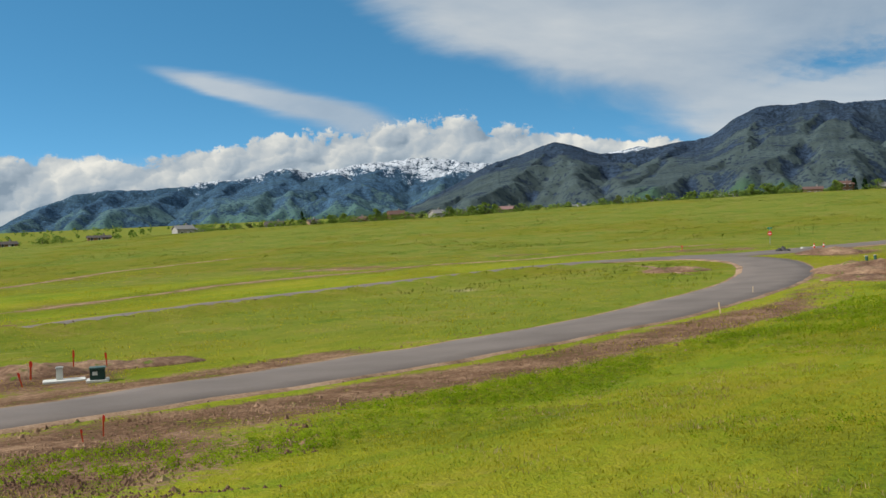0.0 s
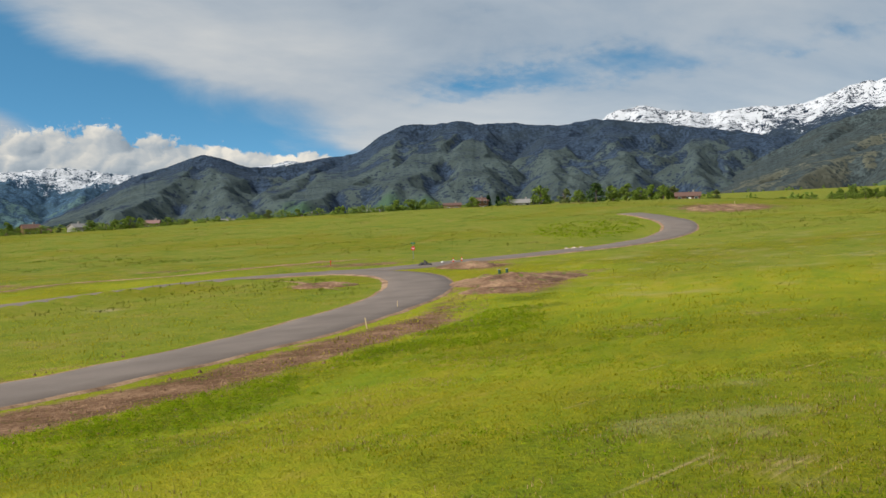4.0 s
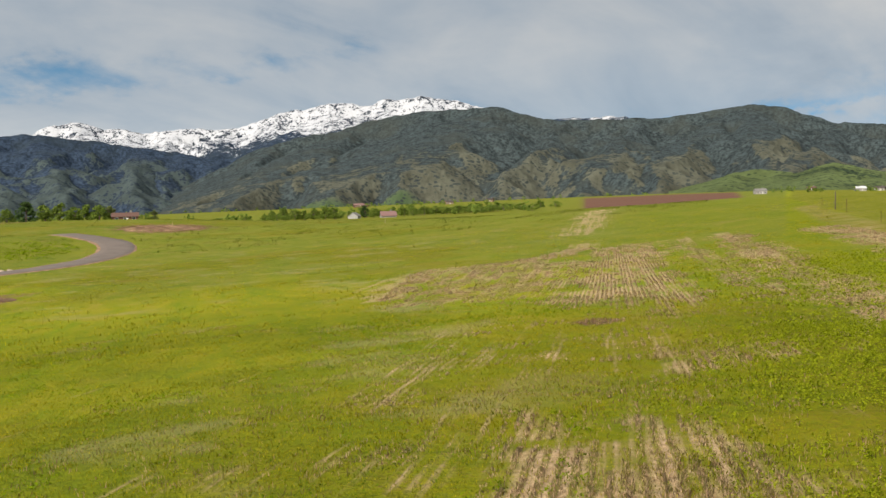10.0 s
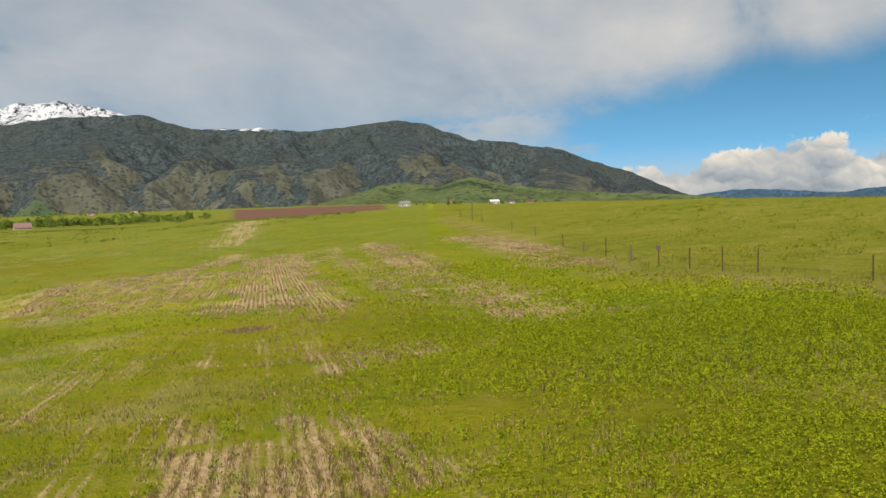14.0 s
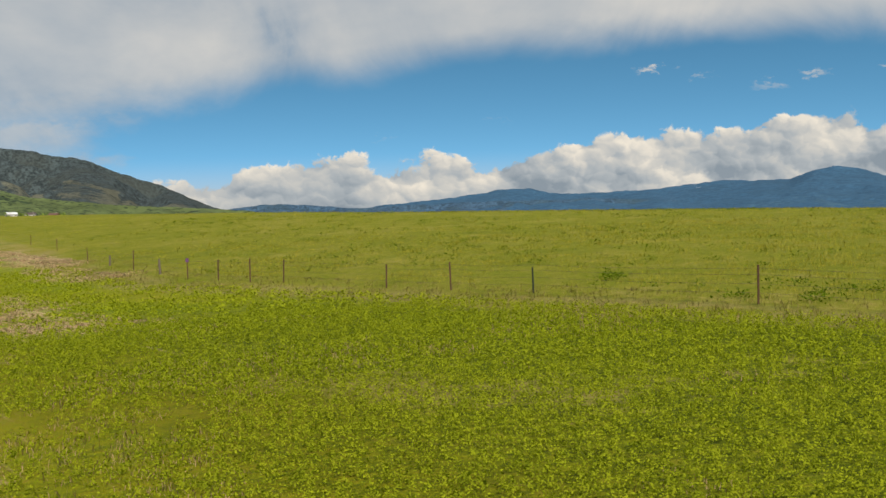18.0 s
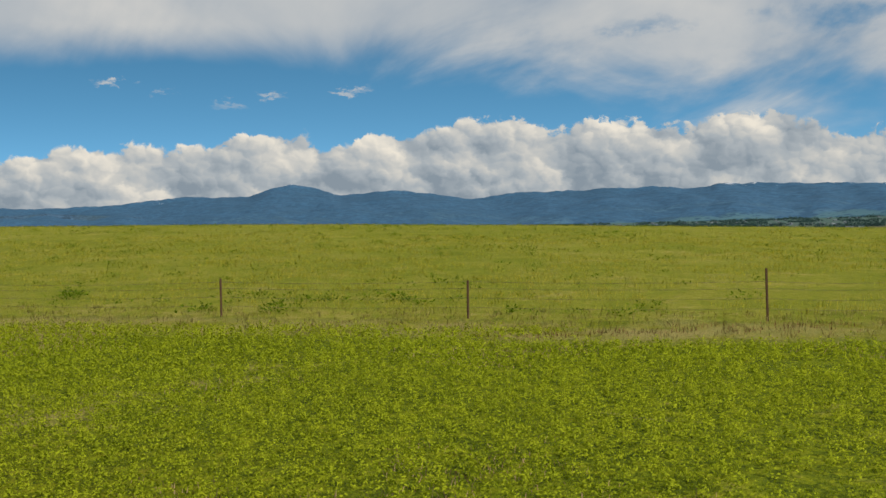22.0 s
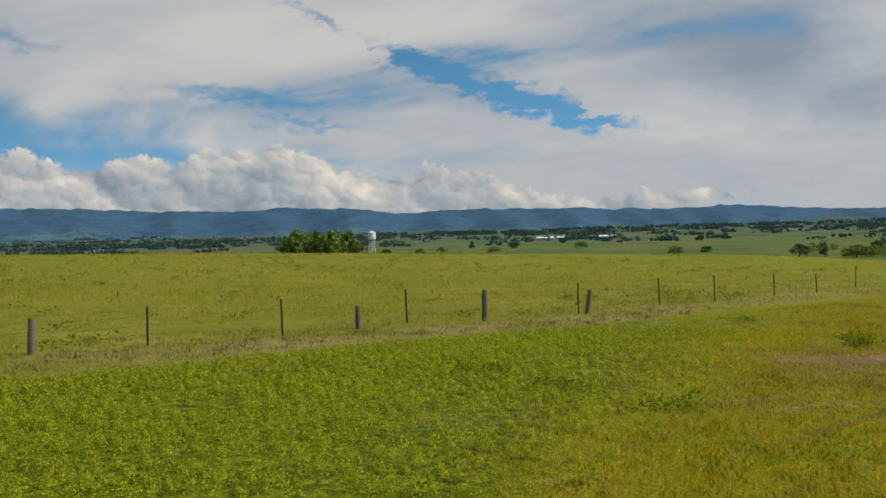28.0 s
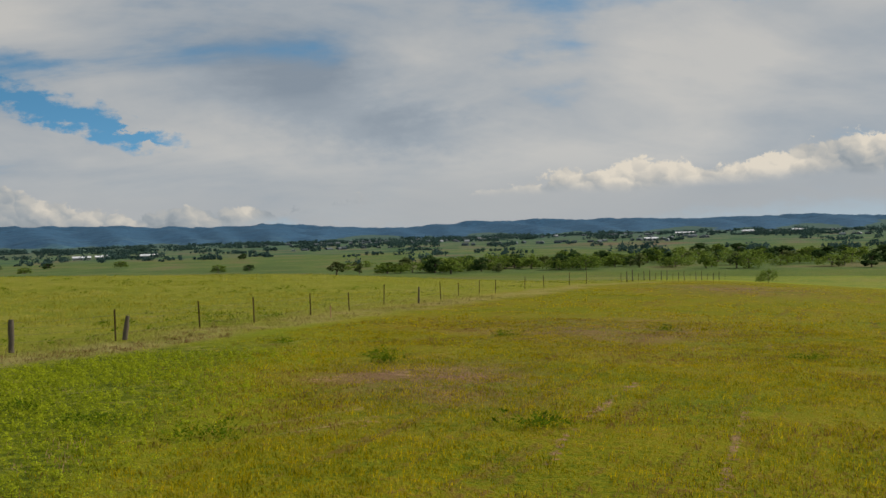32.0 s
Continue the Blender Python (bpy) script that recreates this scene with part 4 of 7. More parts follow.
def mountain_range(name, label, crest, r_crest, r_foot, mat, spurs, snow_from=None, seed=1, meadow=0.5, aspect=0.0, ridge=0.3, rough=1.0, drop=0.0, fine=0.06, tree_line=0.75,
                   green_foot=0.10, steep=0.62, spots=(), grain=110.0):
    """A range whose crest stands at the given bearings and heights (degrees). Spurs run down from the crest to the foot, each given by
    its bearing at the top and at the foot, with side spurs off them; the land falls away from every ridge line, and the lowest lines between them are the gullies."""
    rng = np.random.default_rng(seed)
    ca, ce = np.array(crest).T
    azs = np.arange(ca[0], ca[-1] + fine, fine)
    el = np.interp(azs, ca, ce)
    width = max(1, int(round(0.2 / fine)))
    el = np.convolve(np.pad(el, width, mode="edge"), np.ones(2 * width + 1) / (2 * width + 1), "valid")
    el += (layers(azs, azs * 0, 0.9, 5, seed, 0.6) - 0.5) * 0.26 * rough
    s = np.concatenate([np.linspace(0, 1, 150), [1.03, 1.10]])
    A, S = np.meshgrid(azs, s)
    foot = np.interp(azs, *zip(*r_foot)) if isinstance(r_foot, list) else np.full(len(azs), float(r_foot))
    r = foot[None, :] + (r_crest - foot[None, :]) * S
    x, y = r * np.sin(np.radians(A)), r * np.cos(np.radians(A))
    az_mid, r_mid = azs.mean(), (r_crest + foot.mean()) / 2
    gap = np.mean(np.diff([a for a, _ in spurs]))
    base = 3 + foot.min() * math.tan(radians(drop)) - 12
    top = 3 + r_crest * np.tan(np.radians(el))
    wide = radians(gap) * r_mid
    U, V = np.radians(A - az_mid) * r_mid, r
    U = U + (layers(x, y, wide * 0.55, 4, seed + 5, 0.55) - 0.5) * wide * 0.34
    V = V + (layers(x, y, wide * 0.55, 4, seed + 6, 0.55) - 0.5) * wide * 0.34
    S1 = np.clip(S, 0, 1)
    rise = (top - base)[None, :]
    z = base + rise * 0.10 * S1
    z = np.maximum(z, top[None, :] - np.maximum(r_crest - V, 0) * np.maximum(steep * 0.95, rise / (r_crest - foot[None, :]) * 1.6))
    du, dv = radians(fine) * r_mid, (r_crest - foot.min()) / 149
    lines = spur_lines(rng, spurs, r_crest, lambda a: float(np.interp(a, azs, foot)), lambda a: float(np.interp(a, azs, top)), base, r_mid, az_mid, gap)
    u_left, slack = np.radians(azs[0] - az_mid) * r_mid, wide * 0.2
    for pts, most in lines:
        for a, b in zip(pts[:-1], pts[1:]):
            reach = min(most, max(a[2], b[2], base + 4) - base) / steep
            reach = min(reach, most)
            i0 = max(0, int((min(a[0], b[0]) - reach - slack - u_left) / du))
            i1 = min(len(azs), int((max(a[0], b[0]) + reach + slack - u_left) / du) + 2)
            near = foot[min(max(i0, 0), len(azs) - 1)]
            step = (r_crest - near) / 149
            j0 = max(0, int((min(a[1], b[1]) - reach - slack - near) / step) - 3)
            j1 = min(len(s), int((max(a[1], b[1]) + reach + slack - near) / step) + 4)
            if i0 >= i1 or j0 >= j1:
                continue
            pu, pv = U[j0:j1, i0:i1] - a[0], V[j0:j1, i0:i1] - a[1]
            d = b - a
            t = np.clip((pu * d[0] + pv * d[1]) / (d[0] * d[0] + d[1] * d[1] + 1e-6), 0, 1)
            far = np.hypot(pu - t * d[0], pv - t * d[1])
            h = a[2] + t * d[2] - np.sqrt(far * far + 36) * steep + 6 * steep
            z[j0:j1, i0:i1] = np.maximum(z[j0:j1, i0:i1], h)
    z = blurred(z, 2, 2)
    shape = ease(S, 0.0, 0.12) * ease(S, 1.0, 0.9)
    z += (layers(x, y, r_crest * 0.022, 5, seed + 31, 0.6) - 0.5) * rise * 0.09 * rough * shape
    z = np.minimum(z, 3 + (r * np.tan(np.radians(el))[None, :]) * (0.30 + 0.66 * S1) + 6)
    z = z + (top[None, :] - z) * ease(S, 0.93, 1.0) - np.clip(S - 1, 0, 1) * rise * 6
    z = np.where(S <= 0, base - 15, z)
    me = mesh_from(name, np.column_stack([x.ravel(), y.ravel(), z.ravel()]), quads(len(s), len(azs)))
    # hollows and ridges, and the way each slope faces
    wu, wv = max(2, int(wide * 0.16 / du)), max(2, int(wide * 0.16 / dv))
    hump = (z - blurred(z, wu, wv)) / (wide * 0.05)
    face = np.clip(-np.gradient(blurred(z, 3, 2), axis=1) / du / steep, -1, 1)
    stands, fine_stands = layers(x, y, grain, 5, seed + 41, 0.62), layers(x, y, grain * 0.28, 4, seed + 47, 0.6)
    grass = meadow + aspect * face + ridge * np.clip(hump, -1.5, 1.0) + (stands - 0.5) * 1.9 + (fine_stands - 0.5) * 0.8
    grass -= 2.2 * ease(S + (stands - 0.5) * 0.5, tree_line - 0.15, tree_line + 0.25)
    for a, v, wa, wv_, amount in spots:
        grass = grass + amount * np.exp(-((A - a + (S - v) * wa * 1.5) / wa) ** 2 - ((S - v) / wv_) ** 2)
    grass = np.clip(grass, 0, 1)
    low = ease(S + (layers(A, S * 8, 2.5, 3, seed + 43) - 0.5) * 0.14, green_foot + 0.05, green_foot * 0.4)
    grass = np.maximum(grass, 0.9 * low)
    snow = np.zeros(A.shape)
    if snow_from is not None:
        low_snow = np.interp(azs, *np.array(snow_from).T)[None, :]
        snow = ease(S + np.clip(hump, -1, 1) * 0.03 + (stands - 0.5) * 0.25, low_snow - 0.10, low_snow + 0.12)
    rock_on = 0.0 if mat.name == "hazed_distant_slopes" else 0.36
    rock = rock_on * ease(S, 0.45, 0.85) * ease(hump + (fine_stands - 0.5) * 2, 0.2, 0.9)
    weights(me, "cover", np.column_stack([snow.ravel(), grass.ravel(), rock.ravel(), low.ravel()]))
    me.materials.append(mat)
    return tagged(new(name, me), label, "mountains", kind="structure")


def even_ridges(a0, a1, step, lean, seed):
    """Ridges at uneven steps, all leaning one way."""
    rng = np.random.default_rng(seed)
    out, a = [], a0
    while a < a1:
        out.append((a, a + lean + rng.uniform(-0.3, 0.3) * step))
        a += step * rng.uniform(0.65, 1.4)
    return out


# the haze of distance is tinted into all these slope colours except the foothills
NEAR_HILLS = mountain_material("wooded_slopes", (0.030, 0.047, 0.076), (0.062, 0.083, 0.082), (0.058, 0.104, 0.066))
TAN_HILLS = mountain_material("dry_wooded_slopes", (0.046, 0.061, 0.064), (0.100, 0.104, 0.078), (0.075, 0.112, 0.055))
FAR_HILLS = mountain_material("hazed_far_slopes", (0.044, 0.086, 0.138), (0.078, 0.132, 0.138), (0.078, 0.140, 0.125))
HAZE_BLUE_HILLS = mountain_material("hazed_distant_slopes", (0.036, 0.090, 0.156), (0.046, 0.102, 0.160), (0.062, 0.130, 0.160), 2.0, 0.25, 0.4)
FOOT_HILLS = mountain_material("grass_foothills", (0.030, 0.050, 0.028), (0.105, 0.138, 0.054), (0.105, 0.138, 0.054))

mountain_range("backdrop_far_range", "distant haze-blue range with snow on its summits",
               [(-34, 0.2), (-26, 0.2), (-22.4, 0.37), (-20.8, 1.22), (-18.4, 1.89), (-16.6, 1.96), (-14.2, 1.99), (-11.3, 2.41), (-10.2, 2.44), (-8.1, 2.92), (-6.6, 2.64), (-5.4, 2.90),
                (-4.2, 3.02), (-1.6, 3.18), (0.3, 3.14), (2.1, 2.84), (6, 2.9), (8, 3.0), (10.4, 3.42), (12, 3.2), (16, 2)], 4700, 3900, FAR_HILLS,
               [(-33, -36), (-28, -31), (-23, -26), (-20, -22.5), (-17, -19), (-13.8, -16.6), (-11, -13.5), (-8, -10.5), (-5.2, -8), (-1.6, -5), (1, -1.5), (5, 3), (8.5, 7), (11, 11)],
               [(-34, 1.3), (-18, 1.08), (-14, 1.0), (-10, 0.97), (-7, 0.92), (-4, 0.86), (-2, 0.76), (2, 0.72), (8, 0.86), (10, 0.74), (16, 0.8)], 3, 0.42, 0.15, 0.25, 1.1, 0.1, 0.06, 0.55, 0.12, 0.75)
mountain_range("backdrop_north_range", "dark wooded mountains with grassy spurs",
               [(-4, -0.4), (-1.9, 0.56), (0.6, 1.69), (2.5, 2.77), (4.3, 3.21), (6.1, 3.83), (7.0, 3.61), (8.4, 3.13), (9.9, 3.13), (12.6, 3.51), (14.0, 3.67), (15.4, 4.55), (16.7, 5.20),
                (18.8, 5.18), (19.6, 5.32), (20.7, 5.05), (21.8, 5.16), (24.8, 4.85), (26.6, 5.07), (27.8, 5.05), (31, 4.6), (36, 3.8), (42, 3)], 3900, 2700, NEAR_HILLS,
               [(-2, -7), (3.2, -2.5), (6.2, 2.0), (6.6, 8.0), (12.6, 8.6), (16.6, 10.5), (19.2, 15.6), (20.6, 20.8), (25.4, 23.4), (27.6, 29.5), (33, 32), (38, 37)],
               None, 11, 0.80, 0.10, 0.50, 0.9, 0.3, 0.06, 0.85, 0.03, 0.80,
               ((23.5, 0.82, 3.0, 0.16, -0.9), (28, 0.7, 2.5, 0.2, -0.6), (8, 0.8, 2.2, 0.15, -0.6), (17.8, 0.62, 0.7, 0.10, -0.7), (12.5, 0.75, 1.5, 0.15, -0.5)))
mountain_range("backdrop_snowy_range", "high mountain crest streaked with snow",
               [(25, 3.5), (27.6, 5.31), (29.3, 5.70), (30.5, 5.45), (32.6, 5.16), (35.3, 5.35), (37.7, 5.39), (39.7, 6.10), (42.3, 6.53), (44.3, 6.46), (45.1, 6.69), (47.3, 6.76), (49.0, 6.55),
                (50.4, 6.15), (51.5, 5.9), (53.5, 5.35), (57, 5.35), (60, 5.0)], 4250, 3100, NEAR_HILLS,
               [(25.5, 24), (29.3, 27.8), (32, 31), (34, 33.8), (36.8, 35), (39.6, 37), (42.2, 39.4), (45, 42), (47.6, 45), (50.5, 48), (54, 52), (58, 57)],
               [(25, 0.85), (28, 0.76), (36, 0.74), (42, 0.70), (48, 0.76), (51, 0.93), (53, 1.1), (54.5, 0.95), (57, 0.97), (60, 1.1)], 23, 0.45, 0.2, 0.3, 1.2, 0.6, 0.06, 0.55, 0.03, 0.85)
mountain_range("backdrop_east_range", "broad dark forested mountain with meadow patches",
               [(30, 0.4), (33.1, 1.55), (35.5, 2.81), (38.2, 4.18), (40.5, 4.80), (42.8, 5.12), (45.1, 5.75), (47.5, 6.0), (49.0, 6.1), (51.1, 6.15), (53.4, 5.42), (54.3, 5.25), (56.3, 5.28), (59.1, 5.17),
                (61.6, 5.31), (64, 5.60), (65.9, 5.37), (68.0, 4.54), (70.3, 4.27), (72.7, 3.81), (74.7, 3.12), (76.7, 2.39), (78.1, 1.74), (79.1, 1.35), (80.5, 0.8)], 3500, 2350, TAN_HILLS,
               [(33, 27.5), (39, 32.0), (43.5, 36.0), (47.5, 40.5), (51, 45), (54.5, 49.5), (59.0, 54.5), (63.0, 58.0), (64.4, 64), (68.5, 67), (72.5, 72.5), (77, 79)],
               None, 37, 0.46, 0.50, 0.45, 1.0, 0.9, 0.06, 0.62, 0.03, 0.80,
               ((38.5, 0.70, 1.6, 0.10, 0.5), (41.0, 0.62, 1.2, 0.07, 0.4), (49.5, 0.86, 0.5, 0.05, 0.55), (52.5, 0.36, 1.3, 0.08, 0.45), (55.2, 0.40, 0.9, 0.06, 0.45), (61.5, 0.26, 1.8, 0.10, 0.45), (66.5, 0.62, 0.8, 0.05, 0.5), (71.5, 0.55, 1.0, 0.08, 0.5)))
mountain_range("backdrop_foothills", "light green grassy foothills",
               [(60, 1.3), (61.5, 1.61), (63.4, 2.16), (64.6, 2.33), (66.4, 2.05), (68.2, 2.50), (70.0, 2.01), (71.7, 1.77), (75.2, 1.42), (78.9, 1.19), (82, 0.9)], 2300, 1500, FOOT_HILLS,
               even_ridges(59, 83, 2.6, -1.5, 4), None, 51, 0.9, 0.0, 0.2, 0.5, 0.8, 0.08, 1.4, 0.3, 0.3)
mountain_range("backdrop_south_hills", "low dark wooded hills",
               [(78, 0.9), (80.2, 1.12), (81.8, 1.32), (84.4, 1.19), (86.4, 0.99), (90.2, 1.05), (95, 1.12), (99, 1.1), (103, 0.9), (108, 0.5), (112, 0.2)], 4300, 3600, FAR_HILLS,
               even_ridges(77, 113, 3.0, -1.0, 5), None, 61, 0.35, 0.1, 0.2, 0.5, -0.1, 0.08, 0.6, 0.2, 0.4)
mountain_range("backdrop_south_range", "haze-blue mountains under the heaped clouds",
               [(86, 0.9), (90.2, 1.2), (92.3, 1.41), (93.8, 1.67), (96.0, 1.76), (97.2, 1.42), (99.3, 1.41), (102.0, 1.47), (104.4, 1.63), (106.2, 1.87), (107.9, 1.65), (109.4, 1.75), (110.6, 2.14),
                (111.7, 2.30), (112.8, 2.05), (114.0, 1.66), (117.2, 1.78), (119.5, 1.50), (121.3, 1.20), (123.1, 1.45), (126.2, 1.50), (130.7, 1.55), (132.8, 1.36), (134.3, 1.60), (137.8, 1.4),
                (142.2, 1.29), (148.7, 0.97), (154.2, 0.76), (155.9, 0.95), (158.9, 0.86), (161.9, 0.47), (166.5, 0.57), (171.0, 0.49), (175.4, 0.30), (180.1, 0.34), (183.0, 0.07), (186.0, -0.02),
                (190.6, 0.19), (195.1, 0.18), (201.0, 0.01), (207.7, 0.10), (211.1, -0.10), (222, 0.0)], 4900, [(86, 3400), (140, 3400), (155, 3000), (178, 2300), (222, 2300)], HAZE_BLUE_HILLS,
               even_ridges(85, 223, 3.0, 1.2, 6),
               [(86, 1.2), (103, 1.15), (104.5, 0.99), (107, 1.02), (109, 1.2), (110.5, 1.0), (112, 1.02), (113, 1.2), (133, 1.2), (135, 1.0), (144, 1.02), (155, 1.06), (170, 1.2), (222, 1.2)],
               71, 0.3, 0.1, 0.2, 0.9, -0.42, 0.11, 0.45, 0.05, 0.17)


# ---------------------------------------------------------------- small builders
def part(name, mesh, mat, parent, label="", place=None):
    """Links a mesh or bmesh as one object under a thing."""
    if isinstance(mesh, bmesh.types.BMesh):
        me = bpy.data.meshes.new(name)
        mesh.to_mesh(me)
        mesh.free()
        mesh = me
    if mat and not mesh.materials:
        mesh.materials.append(mat)
    ob = new(name, mesh)
    ob.parent = parent
    if place is not None:
        ob.matrix_basis = place
    return tagged(ob, label)


def thing(name, place, label, category, group=""):
    ob = new(name)
    ob.empty_display_size = 0.2
    ob.matrix_basis = place
    return tagged(ob, label, category, group)


def box(bm, centre, size, turn=0.0, taper=1.0, bevel=0.0):
    made = bmesh.ops.create_cube(bm, size=1.0)["verts"]
    for v in made:
        k = taper if v.co.z > 0 else 1.0
        v.co = Vector((v.co.x * size[0] * k, v.co.y * size[1] * k, v.co.z * size[2]))
    bmesh.ops.rotate(bm, verts=made, matrix=Matrix.Rotation(turn, 3, "Z"))
    bmesh.ops.translate(bm, verts=made, vec=centre)
    if bevel:
        edges = {e for v in made for e in v.link_edges}
        bmesh.ops.bevel(bm, geom=list(edges), offset=bevel, segments=2, affect="EDGES")
    return made


def block(size, centre=(0, 0, 0), bevel=0.0, taper=1.0):
    bm = bmesh.new()
    box(bm, centre, size, bevel=bevel, taper=taper)
    return bm


def rod(points, radii, sides=7, rough=0.0, seed=0):
    """A bar along points, with a radius at each."""
    rnd = random.Random(seed)
    bm, rings = bmesh.new(), []
    for k, (p, r) in enumerate(zip(points, radii)):
        p = Vector(p)
        q = Vector(points[min(k + 1, len(points) - 1)]) - Vector(points[max(k - 1, 0)])
        turn = Matrix.Identity(3) if q.normalized().z > 0.97 else q.to_track_quat("Z", "Y").to_matrix()
        rings.append([bm.verts.new(p + turn @ Vector((math.cos(a), math.sin(a), 0)) * r * (1 + rnd.uniform(-rough, rough)))
                      for a in (2 * math.pi * j / sides for j in range(sides))])
    for lo, hi in zip(rings, rings[1:]):
        for j in range(sides):
            bm.faces.new((lo[j], lo[(j + 1) % sides], hi[(j + 1) % sides], hi[j]))
    bm.faces.new(rings[0][::-1]), bm.faces.new(rings[-1])
    return bm


def on_ground(az, d, turn=0.0, up=0.0):
    return Matrix.Translation(at(az, d, up)) @ Matrix.Rotation(radians(turn), 4, "Z")


WEATHERED = plain("weathered_wood", (0.118, 0.096, 0.072), 0.9, 0, 0.5, 5)
POST_STEEL = plain("rusty_post_steel", (0.10, 0.055, 0.035), 0.75, 0.3, 0.5, 9)
POST_GREEN = plain("dull_green_steel", (0.035, 0.05, 0.035), 0.7, 0.3, 0.4, 9)
POST_WHITE = plain("white_post_paint", (0.62, 0.62, 0.58), 0.6, 0, 0.2, 9)
WIRE = plain("grey_wire", (0.13, 0.11, 0.09), 0.6, 0.6, 0.3, 20)


# ---------------------------------------------------------------- the wire fence
def tee_post(height, mat_white=False):
    """The profile of a steel tee post with its studs."""
    bm = bmesh.new()
    box(bm, (0, 0.018, height / 2 - 0.2), (0.062, 0.010, height + 0.4))
    box(bm, (0, -0.008, height / 2 - 0.2), (0.012, 0.045, height + 0.4))
    for k in range(int(height / 0.12)):
        box(bm, (0, 0.029, 0.15 + k * 0.12), (0.022, 0.014, 0.02))
    return bm


def wooden_post(height, radius, seed):
    rnd = random.Random(seed)
    pts, rad = [], []
    for k in range(7):
        f = k / 6
        pts.append((rnd.uniform(-0.008, 0.008), rnd.uniform(-0.008, 0.008), -0.3 + f * (height + 0.3)))
        rad.append(radius * (1.05 - 0.12 * f) * (1 + rnd.uniform(-0.05, 0.05)))
    rad[-1] *= 0.86
    return rod(pts, rad, 10, 0.07, seed)


def build_fence():
    fence = thing("wire_fence", Matrix.Translation(at(137.7, 28.2)), "barbed wire fence on steel and weathered wooden posts along the pasture", "fence")
    inv = fence.matrix_basis.inverted()
    # bearing, distance, height, kind, lean
    posts = [(67.6, 170, 1.3, "t"), (68.23, 160, 2.6, "w"), (68.77, 150, 1.9, "t"), (70.35, 123, 1.1, "t"), (71.6, 108, 1.05, "t"), (73.08, 88, 1.1, "t"), (74.16, 81, 0.75, "w"), (75.33, 74, 1.3, "t"),
             (76.68, 67, 0.95, "w"), (78.11, 60.5, 1.15, "p"), (79.68, 57, 1.1, "t"), (81.36, 54, 1.2, "t"), (83.12, 52, 1.1, "t"), (88.65, 45.2, 1.0, "t"), (92.16, 41.6, 1.1, "t"), (96.64, 38.2, 0.95, "g"),
             (108.44, 31.5, 1.12, "t"), (121.85, 28.8, 1.06, "t"), (137.7, 28.2, 1.36, "t"), (144.72, 29.7, 0.94, "W"), (150.25, 31, 1.08, "t"), (157, 33.6, 1.13, "t"), (160.91, 36, 0.76, "W"),
             (163.43, 37.8, 1.19, "g"), (167.5, 39.4, 1.13, "W"), (172.36, 43.8, 1.24, "t"), (172.8, 44.4, 0.98, "L"), (176.45, 50.8, 1.25, "t"), (179.2, 53.5, 1.26, "t"), (182.07, 61, 1.24, "t"),
             (183.16, 58.5, 0.66, "s"), (184.07, 65, 1.15, "t"), (185.85, 74, 1.4, "t"), (187.68, 77, 1.2, "w"), (188.81, 85, 1.35, "t"), (189.74, 92, 1.15, "t"), (190.82, 96, 1.25, "t"), (191.68, 100, 1.27, "t"),
             (193.2, 113, 1.38, "t"), (194.2, 119, 1.4, "t"), (195.52, 130, 1.55, "t"), (196.4, 138, 1.6, "t")]
    posts += [(198.2 + 0.29 * k, 152 + 5.4 * k, 1.3 + 0.25 * ((k * 7) % 3), "w" if k % 3 else "t") for k in range(19)]
    tops = []
    rnd = random.Random(5)
    for k, (az, d, h, kind) in enumerate(posts):
        place = at(az, d)
        turn = Matrix.Rotation(radians(-az + rnd.uniform(-12, 12)), 4, "Z")
        lean = Matrix.Rotation(radians(rnd.uniform(-2, 2)), 4, "Y") @ Matrix.Rotation(radians(rnd.uniform(-2, 2)), 4, "X")
        if kind == "L":
            lean = Matrix.Rotation(radians(8), 4, "Y")
        m = inv @ Matrix.Translation(place) @ turn @ lean
        if kind in "tgp":
            part("steel_post", tee_post(h), POST_GREEN if kind == "g" else POST_STEEL, fence, place=m)
        elif kind == "s":
            part("stake", wooden_post(h, 0.03, k), plain("stake_wood", (0.45, 0.25, 0.16), 0.85), fence, "short wooden stake", place=m)
        else:
            part("wooden_post", wooden_post(h, 0.10 if kind in "WL" else 0.07, k), WEATHERED, fence, "grey weathered round wooden post", place=m)
        if kind == "p":
            part("marker", block((0.18, 0.05, 0.22), (0, -0.02, h - 0.12), 0.01), plain("purple_paint", (0.11, 0.05, 0.12)), fence, "dark purple marker on a post", place=m)
        if kind != "s" and az not in (68.23,):
            tops.append((place, az, d))
    for level in (0.32, 0.58, 0.84, 1.02):
        pts = []
        for (a, _, _), (b, _, _) in zip(tops, tops[1:]):
            for f in (0.0, 0.25, 0.5, 0.75):
                p = a.lerp(b, f)
                p.z += level - 0.05 * 4 * f * (1 - f)
                pts.append(inv @ p)
        part("wire_strand", rod(pts, [0.0035] * len(pts), 4), WIRE, fence, "thin barbed wire")


build_fence()


